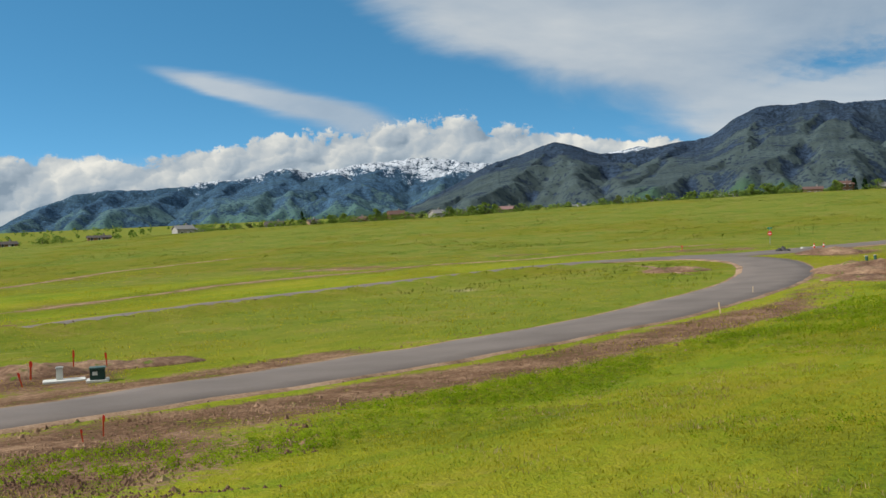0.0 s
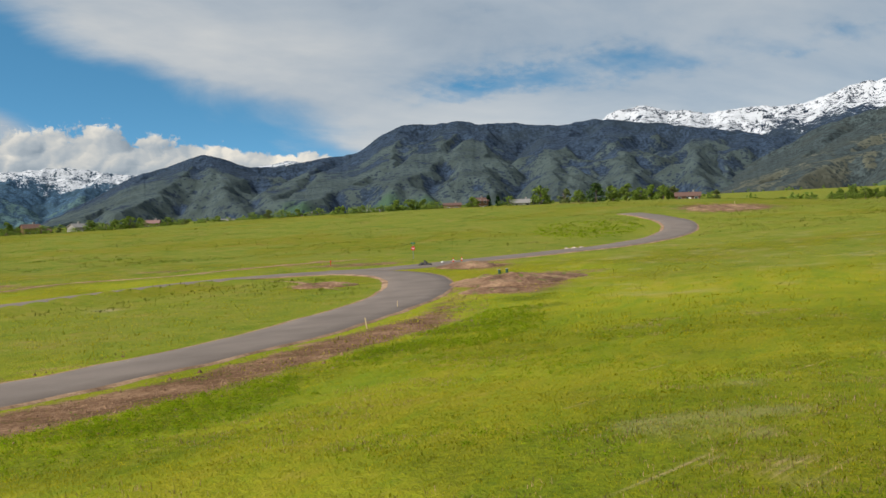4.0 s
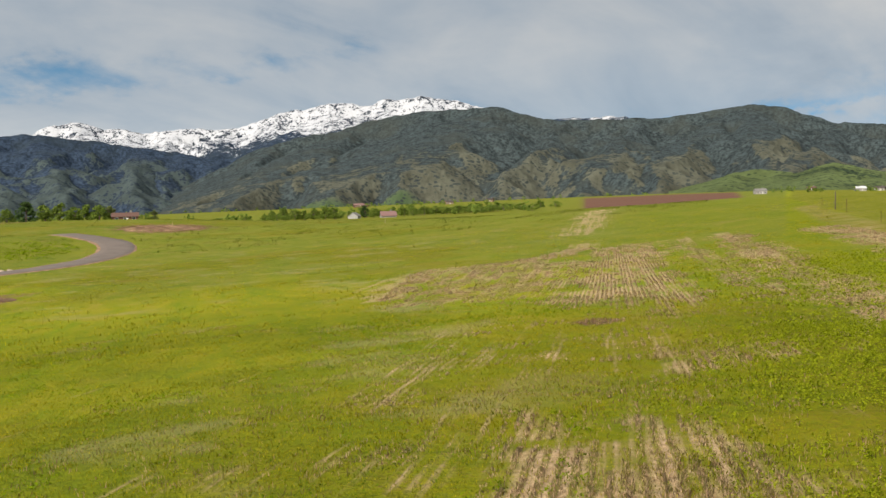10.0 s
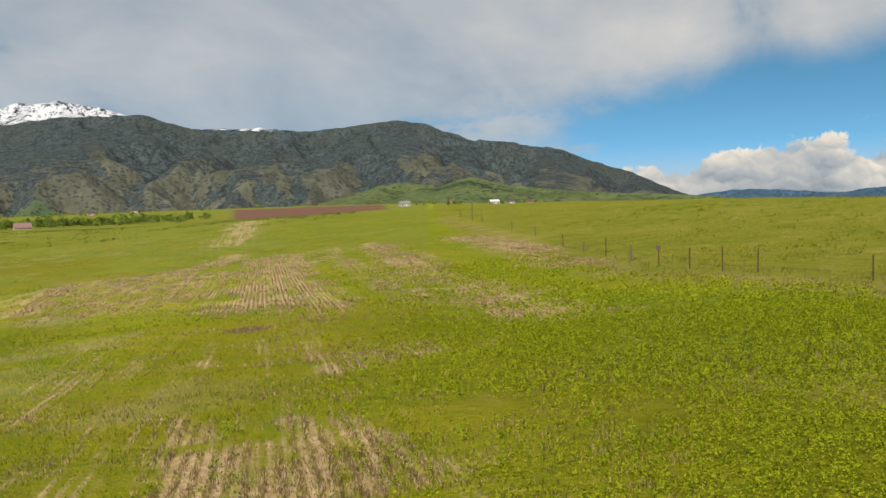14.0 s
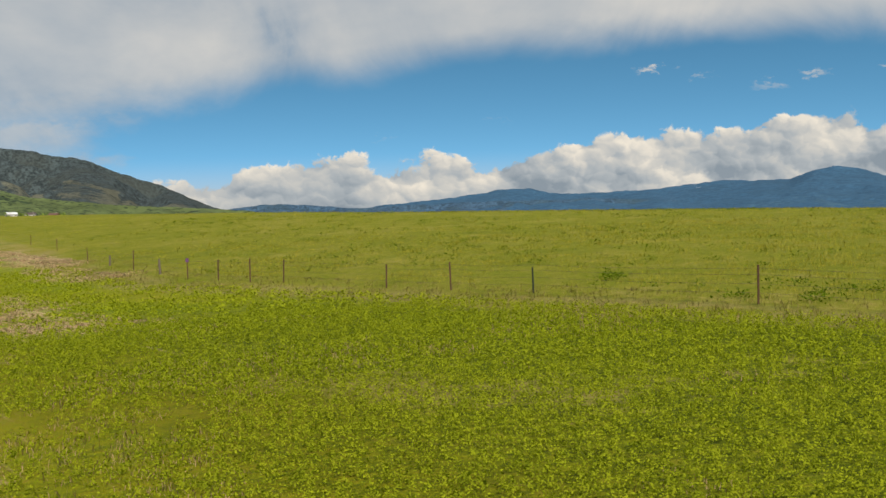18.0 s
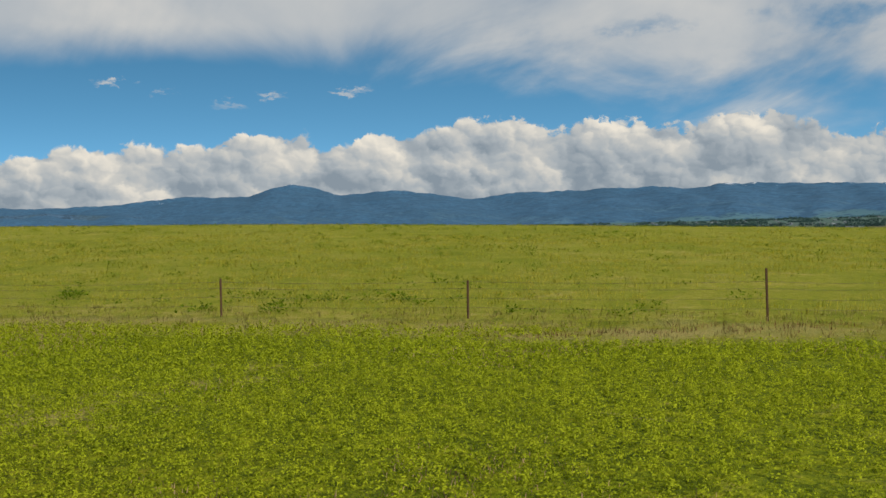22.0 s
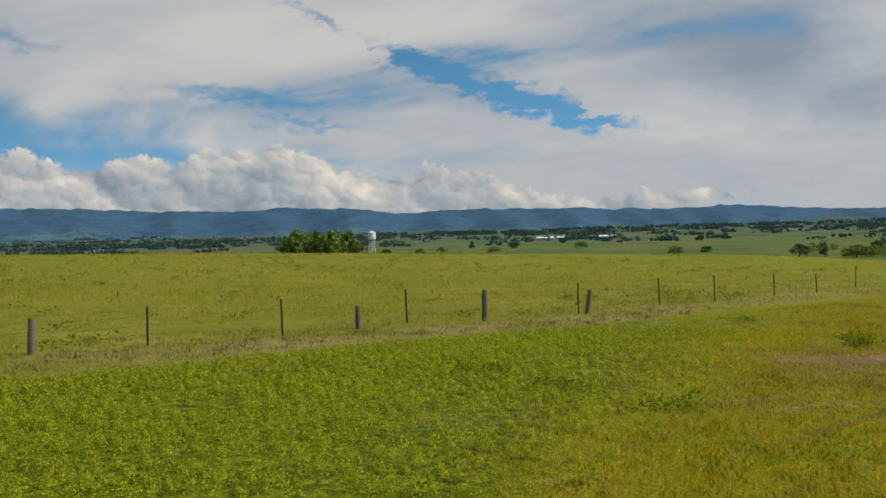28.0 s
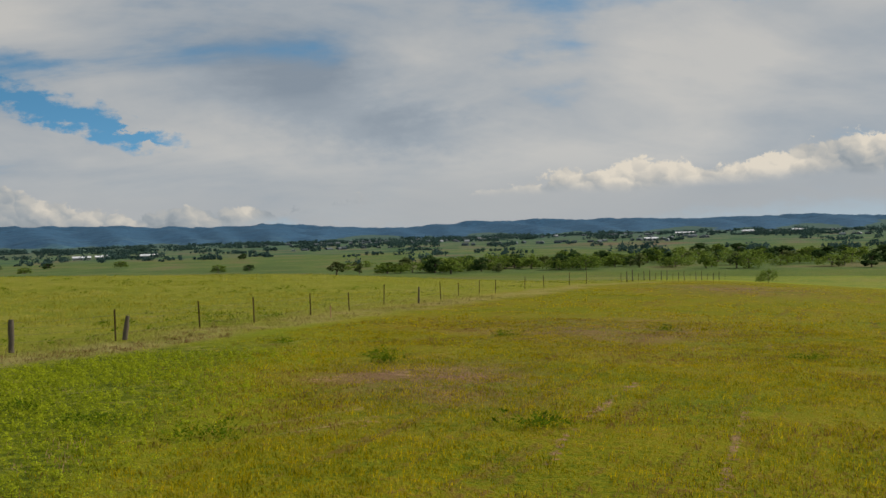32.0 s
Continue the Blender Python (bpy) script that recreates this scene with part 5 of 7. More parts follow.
# ---------------------------------------------------------------- trees
def leaf_material(name, dark, light, back=0.35, each=0.6, patch=0.35, scale=0.6):
    mat = bpy.data.materials.new(name)
    mat.use_nodes = True
    n = Nodes(mat.node_tree)
    rnd = n.add("ShaderNodeNewGeometry").outputs["Random Per Island"]
    pos = n.add("ShaderNodeNewGeometry").outputs["Position"]
    who = n.add("ShaderNodeObjectInfo").outputs["Random"]
    tone = n.plus(n.mul(rnd, each), n.plus(n.mul(n.noise(pos, scale, 4.0, 0.6), patch), n.mul(who, 0.15)))
    col = n.ramp(tone, [(0.2 if each > 0.5 else 0.36, dark), (0.85 if each > 0.5 else 0.80, light)])
    diffuse, through_ = n.add("ShaderNodeBsdfDiffuse"), n.add("ShaderNodeBsdfTranslucent")
    n.put(diffuse.inputs[0], col), n.put(through_.inputs[0], col)
    both = n.add("ShaderNodeMixShader")
    both.inputs[0].default_value = back
    n.put(both.inputs[1], diffuse.outputs[0]), n.put(both.inputs[2], through_.outputs[0])
    n.put(n.add("ShaderNodeOutputMaterial").inputs[0], both.outputs[0])
    return mat


BARK = plain("grey_bark", (0.13, 0.10, 0.08), 0.95, 0, 0.5, 3)
LEAF_DARK = leaf_material("dark_leaves", (0.032, 0.062, 0.022), (0.088, 0.142, 0.046))
LEAF_FRESH = leaf_material("fresh_leaves", (0.072, 0.122, 0.020), (0.215, 0.285, 0.056))
LEAF_PALE = leaf_material("pale_leaves", (0.060, 0.090, 0.030), (0.190, 0.220, 0.080))
NEEDLES = leaf_material("needles", (0.008, 0.022, 0.010), (0.030, 0.065, 0.022), 0.15)


def leaf_cloud(rng, centres, radii, per, size):
    """Many small leaf faces scattered in clumps."""
    k = np.repeat(np.arange(len(centres)), per)
    d = rng.normal(size=(len(k), 3))
    d /= np.linalg.norm(d, axis=1)[:, None]
    p = centres[k] + d * (radii[k] * rng.uniform(0.45, 1.05, len(k)))[:, None]
    u = rng.normal(size=(len(k), 3))
    u /= np.linalg.norm(u, axis=1)[:, None]
    w = np.cross(u, d + 0.4 * rng.normal(size=(len(k), 3)))
    w /= np.linalg.norm(w, axis=1)[:, None] + 1e-9
    s = (size * rng.uniform(0.6, 1.4, len(k)))[:, None]
    return np.stack([p - u * s, p + w * s * 0.6, p + u * s, p - w * s * 0.6], 1).reshape(-1, 3)


def broadleaf(seed, height, width, leaf, dense=1.0):
    rng = np.random.default_rng(seed)
    tree = new("tree_model")
    trunk = [(0, 0, -0.3), (0.05 * height * 0.1, 0, height * 0.2), (rng.uniform(-.2, .2), rng.uniform(-.2, .2), height * 0.5), (rng.uniform(-.3, .3), rng.uniform(-.3, .3), height * 0.8)]
    part("trunk", rod(trunk, [height * 0.035, height * 0.028, height * 0.02, height * 0.006], 7, 0.1, seed), BARK, tree)
    centres, radii = [], []
    for k in range(9):
        a, f = rng.uniform(0, 6.28), rng.uniform(0.25, 0.8)
        reach = width * 0.5 * rng.uniform(0.5, 0.85) * math.sin(math.pi * (0.25 + 0.6 * f))
        tip = np.array([math.cos(a) * reach, math.sin(a) * reach, height * (f + 0.12)])
        if k < 6:
            part("limb", rod([(0, 0, height * f * 0.7), tuple(tip * [0.5, 0.5, 0.92]), tuple(tip)], [height * 0.014, height * 0.009, height * 0.003], 5, 0, seed + k), BARK, tree)
    count = int(26 * dense)
    for k in range(count):
        f = rng.uniform(0.10, 1.0)
        w = math.sin(math.pi * min(0.97, 0.16 + 0.80 * f)) ** 0.75
        a = rng.uniform(0, 6.28)
        rr = width * 0.5 * w * math.sqrt(rng.uniform(0.05, 1))
        centres.append((math.cos(a) * rr, math.sin(a) * rr, height * (0.06 + 0.90 * f)))
        radii.append(width * rng.uniform(0.10, 0.21))
    verts = leaf_cloud(rng, np.array(centres), np.array(radii), 34, height * 0.052)
    me = mesh_from("crown", verts, np.arange(len(verts)).reshape(-1, 4), False)
    part("crown", me, leaf, tree)
    return tree


def conifer(seed, height, width):
    rng = np.random.default_rng(seed)
    tree = new("tree_model")
    part("trunk", rod([(0, 0, -0.3), (0, 0, height * 0.5), (0, 0, height)], [height * 0.025, height * 0.015, 0.02], 7, 0.05, seed), BARK, tree)
    centres, radii = [], []
    for k in range(44):
        f = rng.uniform(0.04, 0.98)
        w = (1 - f) ** 0.8 * width * 0.5
        a = rng.uniform(0, 6.28)
        centres.append((math.cos(a) * w * 0.7, math.sin(a) * w * 0.7, height * f))
        radii.append(max(0.12, w * 0.5))
    verts = leaf_cloud(rng, np.array(centres), np.array(radii), 16, height * 0.04)
    part("crown", mesh_from("crown", verts, np.arange(len(verts)).reshape(-1, 4), False), NEEDLES, tree)
    return tree


TREES = {}
for key, maker in {
    "fresh": [lambda s=s: broadleaf(s, 6, 5.2, LEAF_FRESH) for s in (1, 2, 3)],
    "dark": [lambda s=s: broadleaf(s, 6, 4.6, LEAF_DARK, 1.3) for s in (11, 12, 13)],
    "pale": [lambda s=s: broadleaf(s, 6, 4.2, LEAF_PALE, 0.9) for s in (21, 22)],
    "bush": [lambda s=s: broadleaf(s, 3, 5.0, LEAF_FRESH) for s in (31, 32)],
    "conifer": [lambda s=s: conifer(s, 7, 3.2) for s in (41, 42)],
}.items():
    TREES[key] = [m() for m in maker]
TREE_LABEL = {"fresh": "leafy green tree in fresh spring leaf", "dark": "dense dark green leafy tree", "pale": "pale grey-green willow tree", "bush": "low round green shrub", "conifer": "dark green pointed conifer tree"}
TREE_COUNT = {}


def plant(kind, az, d, height, wide=1.0, group="trees along the ridge", up=0.0):
    rnd = random.Random(int(az * 100 + d))
    pick = TREES[kind][rnd.randrange(len(TREES[kind]))]
    full = 3 if kind == "bush" else 7 if kind == "conifer" else 6
    m = on_ground(az, d, rnd.uniform(0, 360), up)
    ob = copy_thing(pick, m)
    k = height / full
    ob.scale = (k * wide, k * wide, k)
    ob.name = "shrub" if kind == "bush" else "conifer" if kind == "conifer" else "tree"
    return tagged(ob, TREE_LABEL[kind], "shrub" if kind == "bush" else "tree", group)


# bearing, distance, kind, height, breadth
RIDGE_TREES = [
    (-20.5, 640, "bush", 4, 1.6), (-19.6, 650, "bush", 4, 1.5), (-12.6, 610, "bush", 5, 1), (-7.45, 560, "conifer", 8, 1.1), (-5.9, 570, "fresh", 6, 1), (-5.3, 590, "fresh", 6.5, 1.1), (-3.5, 560, "fresh", 7, 1),
    (-3.0, 560, "bush", 5, 1), (0.4, 550, "fresh", 6, 1), (1.6, 560, "fresh", 6, 1.1), (2.3, 550, "fresh", 7, 1.1), (2.9, 560, "fresh", 6, 1), (4.2, 560, "bush", 5, 1.2), (8.6, 560, "bush", 5, 1.1), (9.4, 550, "pale", 6, 1),
    (10.2, 545, "bush", 5, 1.3), (10.9, 560, "fresh", 6, 1), (12.0, 550, "bush", 5, 1.2), (13.2, 545, "fresh", 6, 1.2), (14.3, 560, "bush", 6, 1.3), (15.4, 545, "bush", 5, 1.2), (16.2, 545, "fresh", 7, 1), (16.9, 540, "fresh", 7, 1.2),
    (17.6, 560, "fresh", 7, 1.0), (18.3, 545, "bush", 5, 1.2), (20.3, 530, "fresh", 6, 1.1), (21.1, 540, "conifer", 8, 1), (21.6, 535, "conifer", 7, 1.1), (22.2, 535, "bush", 5, 1.1), (23.9, 530, "fresh", 9.5, 1), (25.2, 540, "pale", 8, 1),
    (25.9, 530, "fresh", 7, 1.1), (26.8, 520, "dark", 9, 1.1), (27.7, 530, "fresh", 8, 1.1), (28.4, 525, "fresh", 8.5, 1.1), (29.1, 520, "fresh", 7, 1.1), (29.7, 530, "fresh", 8, 1), (30.3, 520, "fresh", 7.5, 1.1), (30.8, 525, "pale", 7, 1),
    (33.0, 520, "pale", 5, 1), (32.6, 530, "bush", 4, 1),
    (39.0, 700, "fresh", 10, 0.9), (39.6, 720, "fresh", 12, 1), (40.2, 700, "fresh", 11, 1), (40.7, 700, "fresh", 9, 1), (41.2, 710, "fresh", 11, 1.1), (41.8, 700, "fresh", 12, 1), (42.3, 690, "fresh", 11, 1.1), (43.9, 700, "dark", 11, 0.9),
    (44.4, 690, "fresh", 9, 1), (45.3, 700, "bush", 6, 1.3), (46.0, 690, "fresh", 9, 1.2), (46.5, 700, "bush", 7, 1.3), (47.1, 690, "fresh", 8.5, 1.3), (47.7, 700, "fresh", 8, 1.3), (48.3, 700, "bush", 7, 1.4), (48.9, 700, "fresh", 8, 1.3), (49.5, 720, "bush", 7, 1.4), (50.1, 720, "fresh", 8.5, 1.2), (50.6, 725, "bush", 6, 1.4),
    (51.0, 740, "fresh", 9, 1.2), (37.6, 720, "bush", 5, 1.4), (36.2, 740, "bush", 5, 1.5), (35.0, 740, "bush", 5, 1.4), (52.2, 760, "bush", 6, 1.5), (53.3, 780, "fresh", 8, 1.2), (54.1, 780, "bush", 6, 1.2),
]
rng_hedge = random.Random(8)
RIDGE_TREES += [(a + rng_hedge.uniform(-0.2, 0.2), rng_hedge.uniform(535, 570), rng_hedge.choice(("bush", "bush", "fresh", "pale")), rng_hedge.uniform(2.6, 4.4), 1.3)
                for a in [-12.5 + 0.55 * k for k in range(60)]]
RIDGE_TREES += [(a + rng_hedge.uniform(-0.15, 0.15), rng_hedge.uniform(690, 740), rng_hedge.choice(("bush", "fresh", "bush")), rng_hedge.uniform(4.5, 7.0), 1.4) for a in [38.6 + 0.55 * k for k in range(27)]]
for row in RIDGE_TREES:
    plant(row[2], row[0], row[1], row[3] * (1.08 if row[1] < 660 else 0.72), row[4] * 1.15)
# cottonwoods and scrub down in the valley
rnd = random.Random(77)
for az, d, kind, h, wide in [
    (156.75, 330, "fresh", 12.8, 0.78), (157.9, 336, "dark", 13.4, 0.78), (158.9, 330, "fresh", 13.2, 0.78), (157.3, 326, "fresh", 12.4, 0.72), (158.4, 325, "fresh", 12.6, 0.78), (159.5, 332, "dark", 12.4, 0.72), (156.4, 334, "fresh", 11, 0.72), (159.8, 328, "fresh", 10.6, 0.66),
    (182.9, 640, "pale", 13, 1.1), (184.1, 640, "pale", 9, 0.8), (185.6, 630, "fresh", 11, 1.4), (186.3, 640, "pale", 10, 1.2), (188.0, 640, "dark", 15, 1.1), (189.0, 610, "fresh", 14, 1.15), (190.0, 660, "dark", 15, 0.9),
    (191.3, 650, "fresh", 9, 1.3), (192.4, 680, "dark", 14, 1.2), (193.3, 660, "fresh", 12, 1.3), (194.8, 640, "dark", 16, 1.0), (195.5, 650, "dark", 15, 1.0), (196.3, 660, "fresh", 13, 1.1), (197.0, 690, "dark", 16, 1.0),
    (197.7, 660, "fresh", 14, 1.0), (198.5, 670, "dark", 11, 1.1), (199.4, 720, "dark", 15, 1.0), (200.4, 700, "fresh", 11, 1.2), (205.3, 760, "dark", 15, 1.2), (206.2, 770, "dark", 15, 1.3), (207.3, 760, "fresh", 13, 1.2),
    (208.4, 740, "dark", 14, 1.3), (209.2, 760, "dark", 15, 1.1), (210.1, 740, "fresh", 13, 1.2), (211.0, 700, "dark", 16, 1.2), (211.9, 690, "dark", 15, 1.2), (199.9, 820, "dark", 14, 1.2), (201.1, 850, "fresh", 12, 1.4),
    (202.1, 840, "dark", 16, 1.2), (203.0, 900, "fresh", 13, 1.3), (204.0, 880, "dark", 14, 1.2), (178.0, 1100, "dark", 10, 1.2), (166.0, 1050, "conifer", 12, 1.1), (168.3, 1000, "dark", 9, 1.3), (163.2, 900, "fresh", 8, 1.4), (164.4, 930, "fresh", 8, 1.4),
    (161.4, 880, "dark", 10, 1.1), (167.2, 900, "fresh", 8, 1.6), (171.8, 980, "fresh", 9, 1.5), (176.7, 760, "fresh", 9, 1.4), (178.3, 760, "dark", 8, 1.2),
]:
    low = 0.92 if d < 400 else 0.60
    plant(kind, az, d, h * low, wide / low * (1.1 if d < 400 else 1.1), "trees in the valley")
for k in range(70):
    az = 183.2 + 27.5 * ((k * 0.618) % 1.0)
    plant(("dark", "fresh", "bush", "pale", "bush")[k % 5], az, rnd.uniform(620, 760), rnd.uniform(5, 9) * (0.6 if az < 186.5 else 1.0), rnd.uniform(1.4, 2.0), "trees in the valley")
plant("bush", 205.6, 215, 2.6, 0.9, "bushes at the field's edge")
plant("bush", 205.2, 212, 1.2, 1.0, "bushes at the field's edge")
for models in TREES.values():
    for ob in models:
        for child in list(ob.children_recursive):
            bpy.data.objects.remove(child)
        bpy.data.objects.remove(ob)


# woods too far to count
def far_woods():
    rng = np.random.default_rng(4)
    centres, radii = [], []
    # belts of trees along streams, lanes and field edges, thicker with distance
    for _ in range(440):
        az0 = rng.uniform(124, 216)
        d0 = math.exp(rng.uniform(math.log(1100 if az0 < 182 else 800), math.log(2320)))
        if rng.uniform() < 0.5:
            d0 = rng.uniform(1750, 3300 if az0 < 150 else 2330)
        span = rng.uniform(0.5, 3.6) * (1 if d0 > 1500 else 0.6)
        slope, tall = rng.uniform(-0.03, 0.03) * d0, rng.uniform(3, 7.5)
        for _ in range(int(span * d0 * 0.0175 / 4.5)):
            u = rng.uniform(-1, 1)
            az, d = az0 + u * span / 2, d0 + u * slope + rng.normal() * 9
            if layers(az * 10, d0, 9, 2, 88) < 0.42:
                continue
            x, y = d * math.sin(radians(az)), d * math.cos(radians(az))
            z = float(ground_z(x, y))
            if z > -12:
                continue
            h = tall * rng.uniform(0.6, 1.3)
            for _ in range(3):
                centres.append((x + rng.normal() * 4, y + rng.normal() * 4, z + h * rng.uniform(0.25, 0.7)))
                radii.append(h * rng.uniform(0.4, 0.65))
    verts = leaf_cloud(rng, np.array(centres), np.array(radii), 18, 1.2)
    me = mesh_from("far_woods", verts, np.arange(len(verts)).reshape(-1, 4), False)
    # leaf colours lightened and blued to stand for the haze in between
    me.materials.append(leaf_material("hazed_far_leaves", (0.038, 0.078, 0.076), (0.064, 0.110, 0.092)))
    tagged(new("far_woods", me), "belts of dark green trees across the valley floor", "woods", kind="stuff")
    # woods at the mountains' feet
    centres, radii = [], []
    for _ in range(1500):
        az = rng.uniform(-24, 82)
        d = rng.uniform(650, 2300)
        if layers(az * 10.0, d * 0.5, 60, 3, 90) < 0.55 or (54.5 < az < 65 and d < 1600):
            continue
        x, y = d * math.sin(radians(az)), d * math.cos(radians(az))
        h = rng.uniform(4, 9)
        centres.append((x, y, float(ground_z(x, y)) + h * 0.4))
        radii.append(h * 0.5)
    verts = leaf_cloud(rng, np.array(centres), np.array(radii), 20, 1.3)
    me = mesh_from("scrub_belts", verts, np.arange(len(verts)).reshape(-1, 4), False)
    me.materials.append(LEAF_FRESH)
    tagged(new("scrub_belts", me), "scattered green scrub on the far slopes", "woods", kind="stuff")


far_woods()


# ---------------------------------------------------------------- houses
WINDOW = plain("dark_window_glass", (0.03, 0.04, 0.05), 0.15, 0, 0.1, 2)
TRIM = plain("white_trim", (0.70, 0.69, 0.66), 0.6, 0, 0.15, 3)
WALLS = {"tan": plain("tan_siding", (0.30, 0.20, 0.12), 0.8, 0, 0.2, 2), "brown": plain("brown_siding", (0.22, 0.12, 0.07), 0.8, 0, 0.25, 2), "white": plain("white_siding", (0.33, 0.31, 0.29), 0.7, 0, 0.12, 2),
         "grey": plain("grey_siding", (0.34, 0.34, 0.33), 0.8, 0, 0.2, 2), "red": plain("red_siding", (0.155, 0.080, 0.060), 0.8, 0, 0.2, 2)}
ROOFS = {"dark": plain("dark_shingles", (0.08, 0.065, 0.06), 0.9, 0, 0.35, 3), "rust": plain("rust_red_roofing", (0.125, 0.072, 0.058), 0.8, 0, 0.25, 3), "grey": plain("grey_shingles", (0.22, 0.21, 0.20), 0.9, 0, 0.3, 3),
         "pink": plain("faded_red_roofing", (0.22, 0.13, 0.12), 0.8, 0, 0.2, 3), "white": plain("pale_metal_roofing", (0.75, 0.76, 0.78), 0.4, 0.2, 0.1, 3)}


def gable(length, depth, wall, rise, eave=0.5):
    bm = bmesh.new()
    a, b = length / 2 + eave, depth / 2 + eave
    t = 0.22
    rows = [(-a, -b, wall), (a, -b, wall), (a, 0, wall + rise), (-a, 0, wall + rise), (a, b, wall), (-a, b, wall)]
    low = [bm.verts.new(p) for p in rows]
    up = [bm.verts.new((p[0], p[1], p[2] + t)) for p in rows]
    for f in ((0, 1, 2, 3), (3, 2, 4, 5)):
        bm.faces.new([up[i] for i in f])
        bm.faces.new([low[i] for i in f][::-1])
    for i, j in ((0, 1), (1, 2), (2, 4), (4, 5), (5, 3), (3, 0)):
        bm.faces.new((low[i], low[j], up[j], up[i]))
    return bm


def walls(length, depth, wall, rise):
    bm = bmesh.new()
    a, b = length / 2, depth / 2
    p = [bm.verts.new(v) for v in ((-a, -b, -4), (a, -b, -4), (a, b, -4), (-a, b, -4), (-a, -b, wall), (a, -b, wall), (a, b, wall), (-a, b, wall), (-a, 0, wall + rise), (a, 0, wall + rise))]
    for f in ((0, 1, 5, 4), (2, 3, 7, 6), (1, 2, 6, 9, 5), (3, 0, 4, 8, 7)):
        bm.faces.new([p[i] for i in f])
    return bm


def house(az, d, length, depth, wall, rise, wall_kind, roof_kind, turn, label, wing=0.0, chimney=True, name="house", up=0.0):
    rnd = random.Random(int(az * 31 + d))
    top = thing(name, on_ground(az, d, -az + turn, up), label, "barn" if name == "barn" else "house", "houses along the ridge" if name == "house" else "")
    part("wall", walls(length, depth, wall, rise), WALLS[wall_kind], top)
    roof = part("roof", gable(length, depth, wall, rise), ROOFS[roof_kind], top)
    if chimney:
        part("chimney", block((0.9, 0.9, 1.8), (length * 0.22, depth * 0.1, wall + rise + 0.3), 0.03), ROOFS["grey"], roof)
    if wing:
        part("wing_wall", walls(wing, depth * 0.8, wall * 0.62, rise * 0.7), WALLS[wall_kind], top, place=Matrix.Translation((length / 2 + wing / 2 - 0.1, 0.3, 0)))
        part("wing_roof", gable(wing, depth * 0.8, wall * 0.62, rise * 0.7), ROOFS[roof_kind], top, place=Matrix.Translation((length / 2 + wing / 2 - 0.1, 0.3, 0)))
    storeys = 2 if wall > 4 else 1
    for side in (-1, 1):
        for floor in range(storeys):
            for k in range(max(2, int(length / 3.6))):
                x = -length / 2 + (k + 0.5) * length / max(2, int(length / 3.6))
                pane = part("window", block((1.3, 0.10, 1.25), (x, side * (depth / 2 + 0.02), 1.6 + floor * 2.7)), WINDOW, top)
                part("frame", block((1.6, 0.06, 1.55), (x, side * (depth / 2 + 0.005), 1.6 + floor * 2.7)), TRIM, pane)
    part("door", block((1.05, 0.12, 2.1), (length * 0.08, -depth / 2 - 0.02, 1.05), 0.01), TRIM, top)
    return top


# bearing, distance, size and colours
for row in [
    (-22.2, 640, 15, 9, 3, 2, "brown", "dark", 15, "brown house with a dark roof"), (-17.8, 620, 17, 9, 3, 1.6, "brown", "dark", 5, "low brown house with a dark roof"),
    (-13.6, 600, 14, 10, 4.5, 2.6, "white", "grey", 25, "pale house with a grey gabled roof", 7), (-8.9, 570, 13, 9, 3, 2.2, "grey", "dark", -10, "grey house with a dark roof"), (-6.9, 575, 9, 8, 3.4, 2, "tan", "dark", 30, "small tan house with a dark roof"),
    (-4.45, 570, 12, 9, 3.4, 2.2, "brown", "rust", -15, "brown house with a rust roof", 5), (-2.45, 560, 12, 9, 5.4, 2.6, "brown", "rust", 20, "two-storey brown house with a rust roof", 5), (-0.25, 560, 10, 8, 4.4, 2.4, "white", "grey", 40, "white house with a grey roof"),
    (1.1, 570, 9, 8, 3.4, 2.2, "brown", "dark", 10, "small brown house with a dark roof"), (3.45, 560, 10, 8, 4.6, 2, "tan", "pink", -12, "tan house with a faded red roof"),
    (7.2, 575, 11, 8, 3, 2, "grey", "grey", 12, "grey house with a grey roof"), (11.5, 560, 10, 8, 3, 2, "grey", "dark", -8, "grey house behind shrubs"), (14.9, 565, 11, 8, 3.2, 2, "grey", "grey", 8, "long grey house behind shrubs"),
    (19.15, 545, 12, 9, 4.2, 1.6, "tan", "rust", 4, "tan house with a low rust roof"), (20.65, 540, 8.5, 8, 6, 2.2, "brown", "rust", 24, "tall brown house with a rust roof"), (22.85, 535, 15, 9, 3.2, 2.4, "white", "grey", 6, "white house with a long grey roof", 5),
    (31.55, 520, 16, 10, 3.4, 2.4, "red", "rust", 0, "red-brown house with a broad rust roof"),
    (43.35, 690, 11, 9, 5.2, 3, "grey", "grey", 75, "grey house with a steep gable", 0, False, "house", -2.4), (45.15, 680, 13, 10, 4.4, 3.6, "white", "pink", 10, "white house with a faded red roof", 0, True, "house", -2.4),
]:
    house(row[0], row[1], row[2] * 0.72, row[3] * 0.72, row[4] * 0.74, row[5] * 0.80, *row[6:])
house(43.6, 1650, 16, 10, 3, 2.4, "red", "pink", 8, "red farm building with a pale red roof", 9, False, "barn", 0.5)
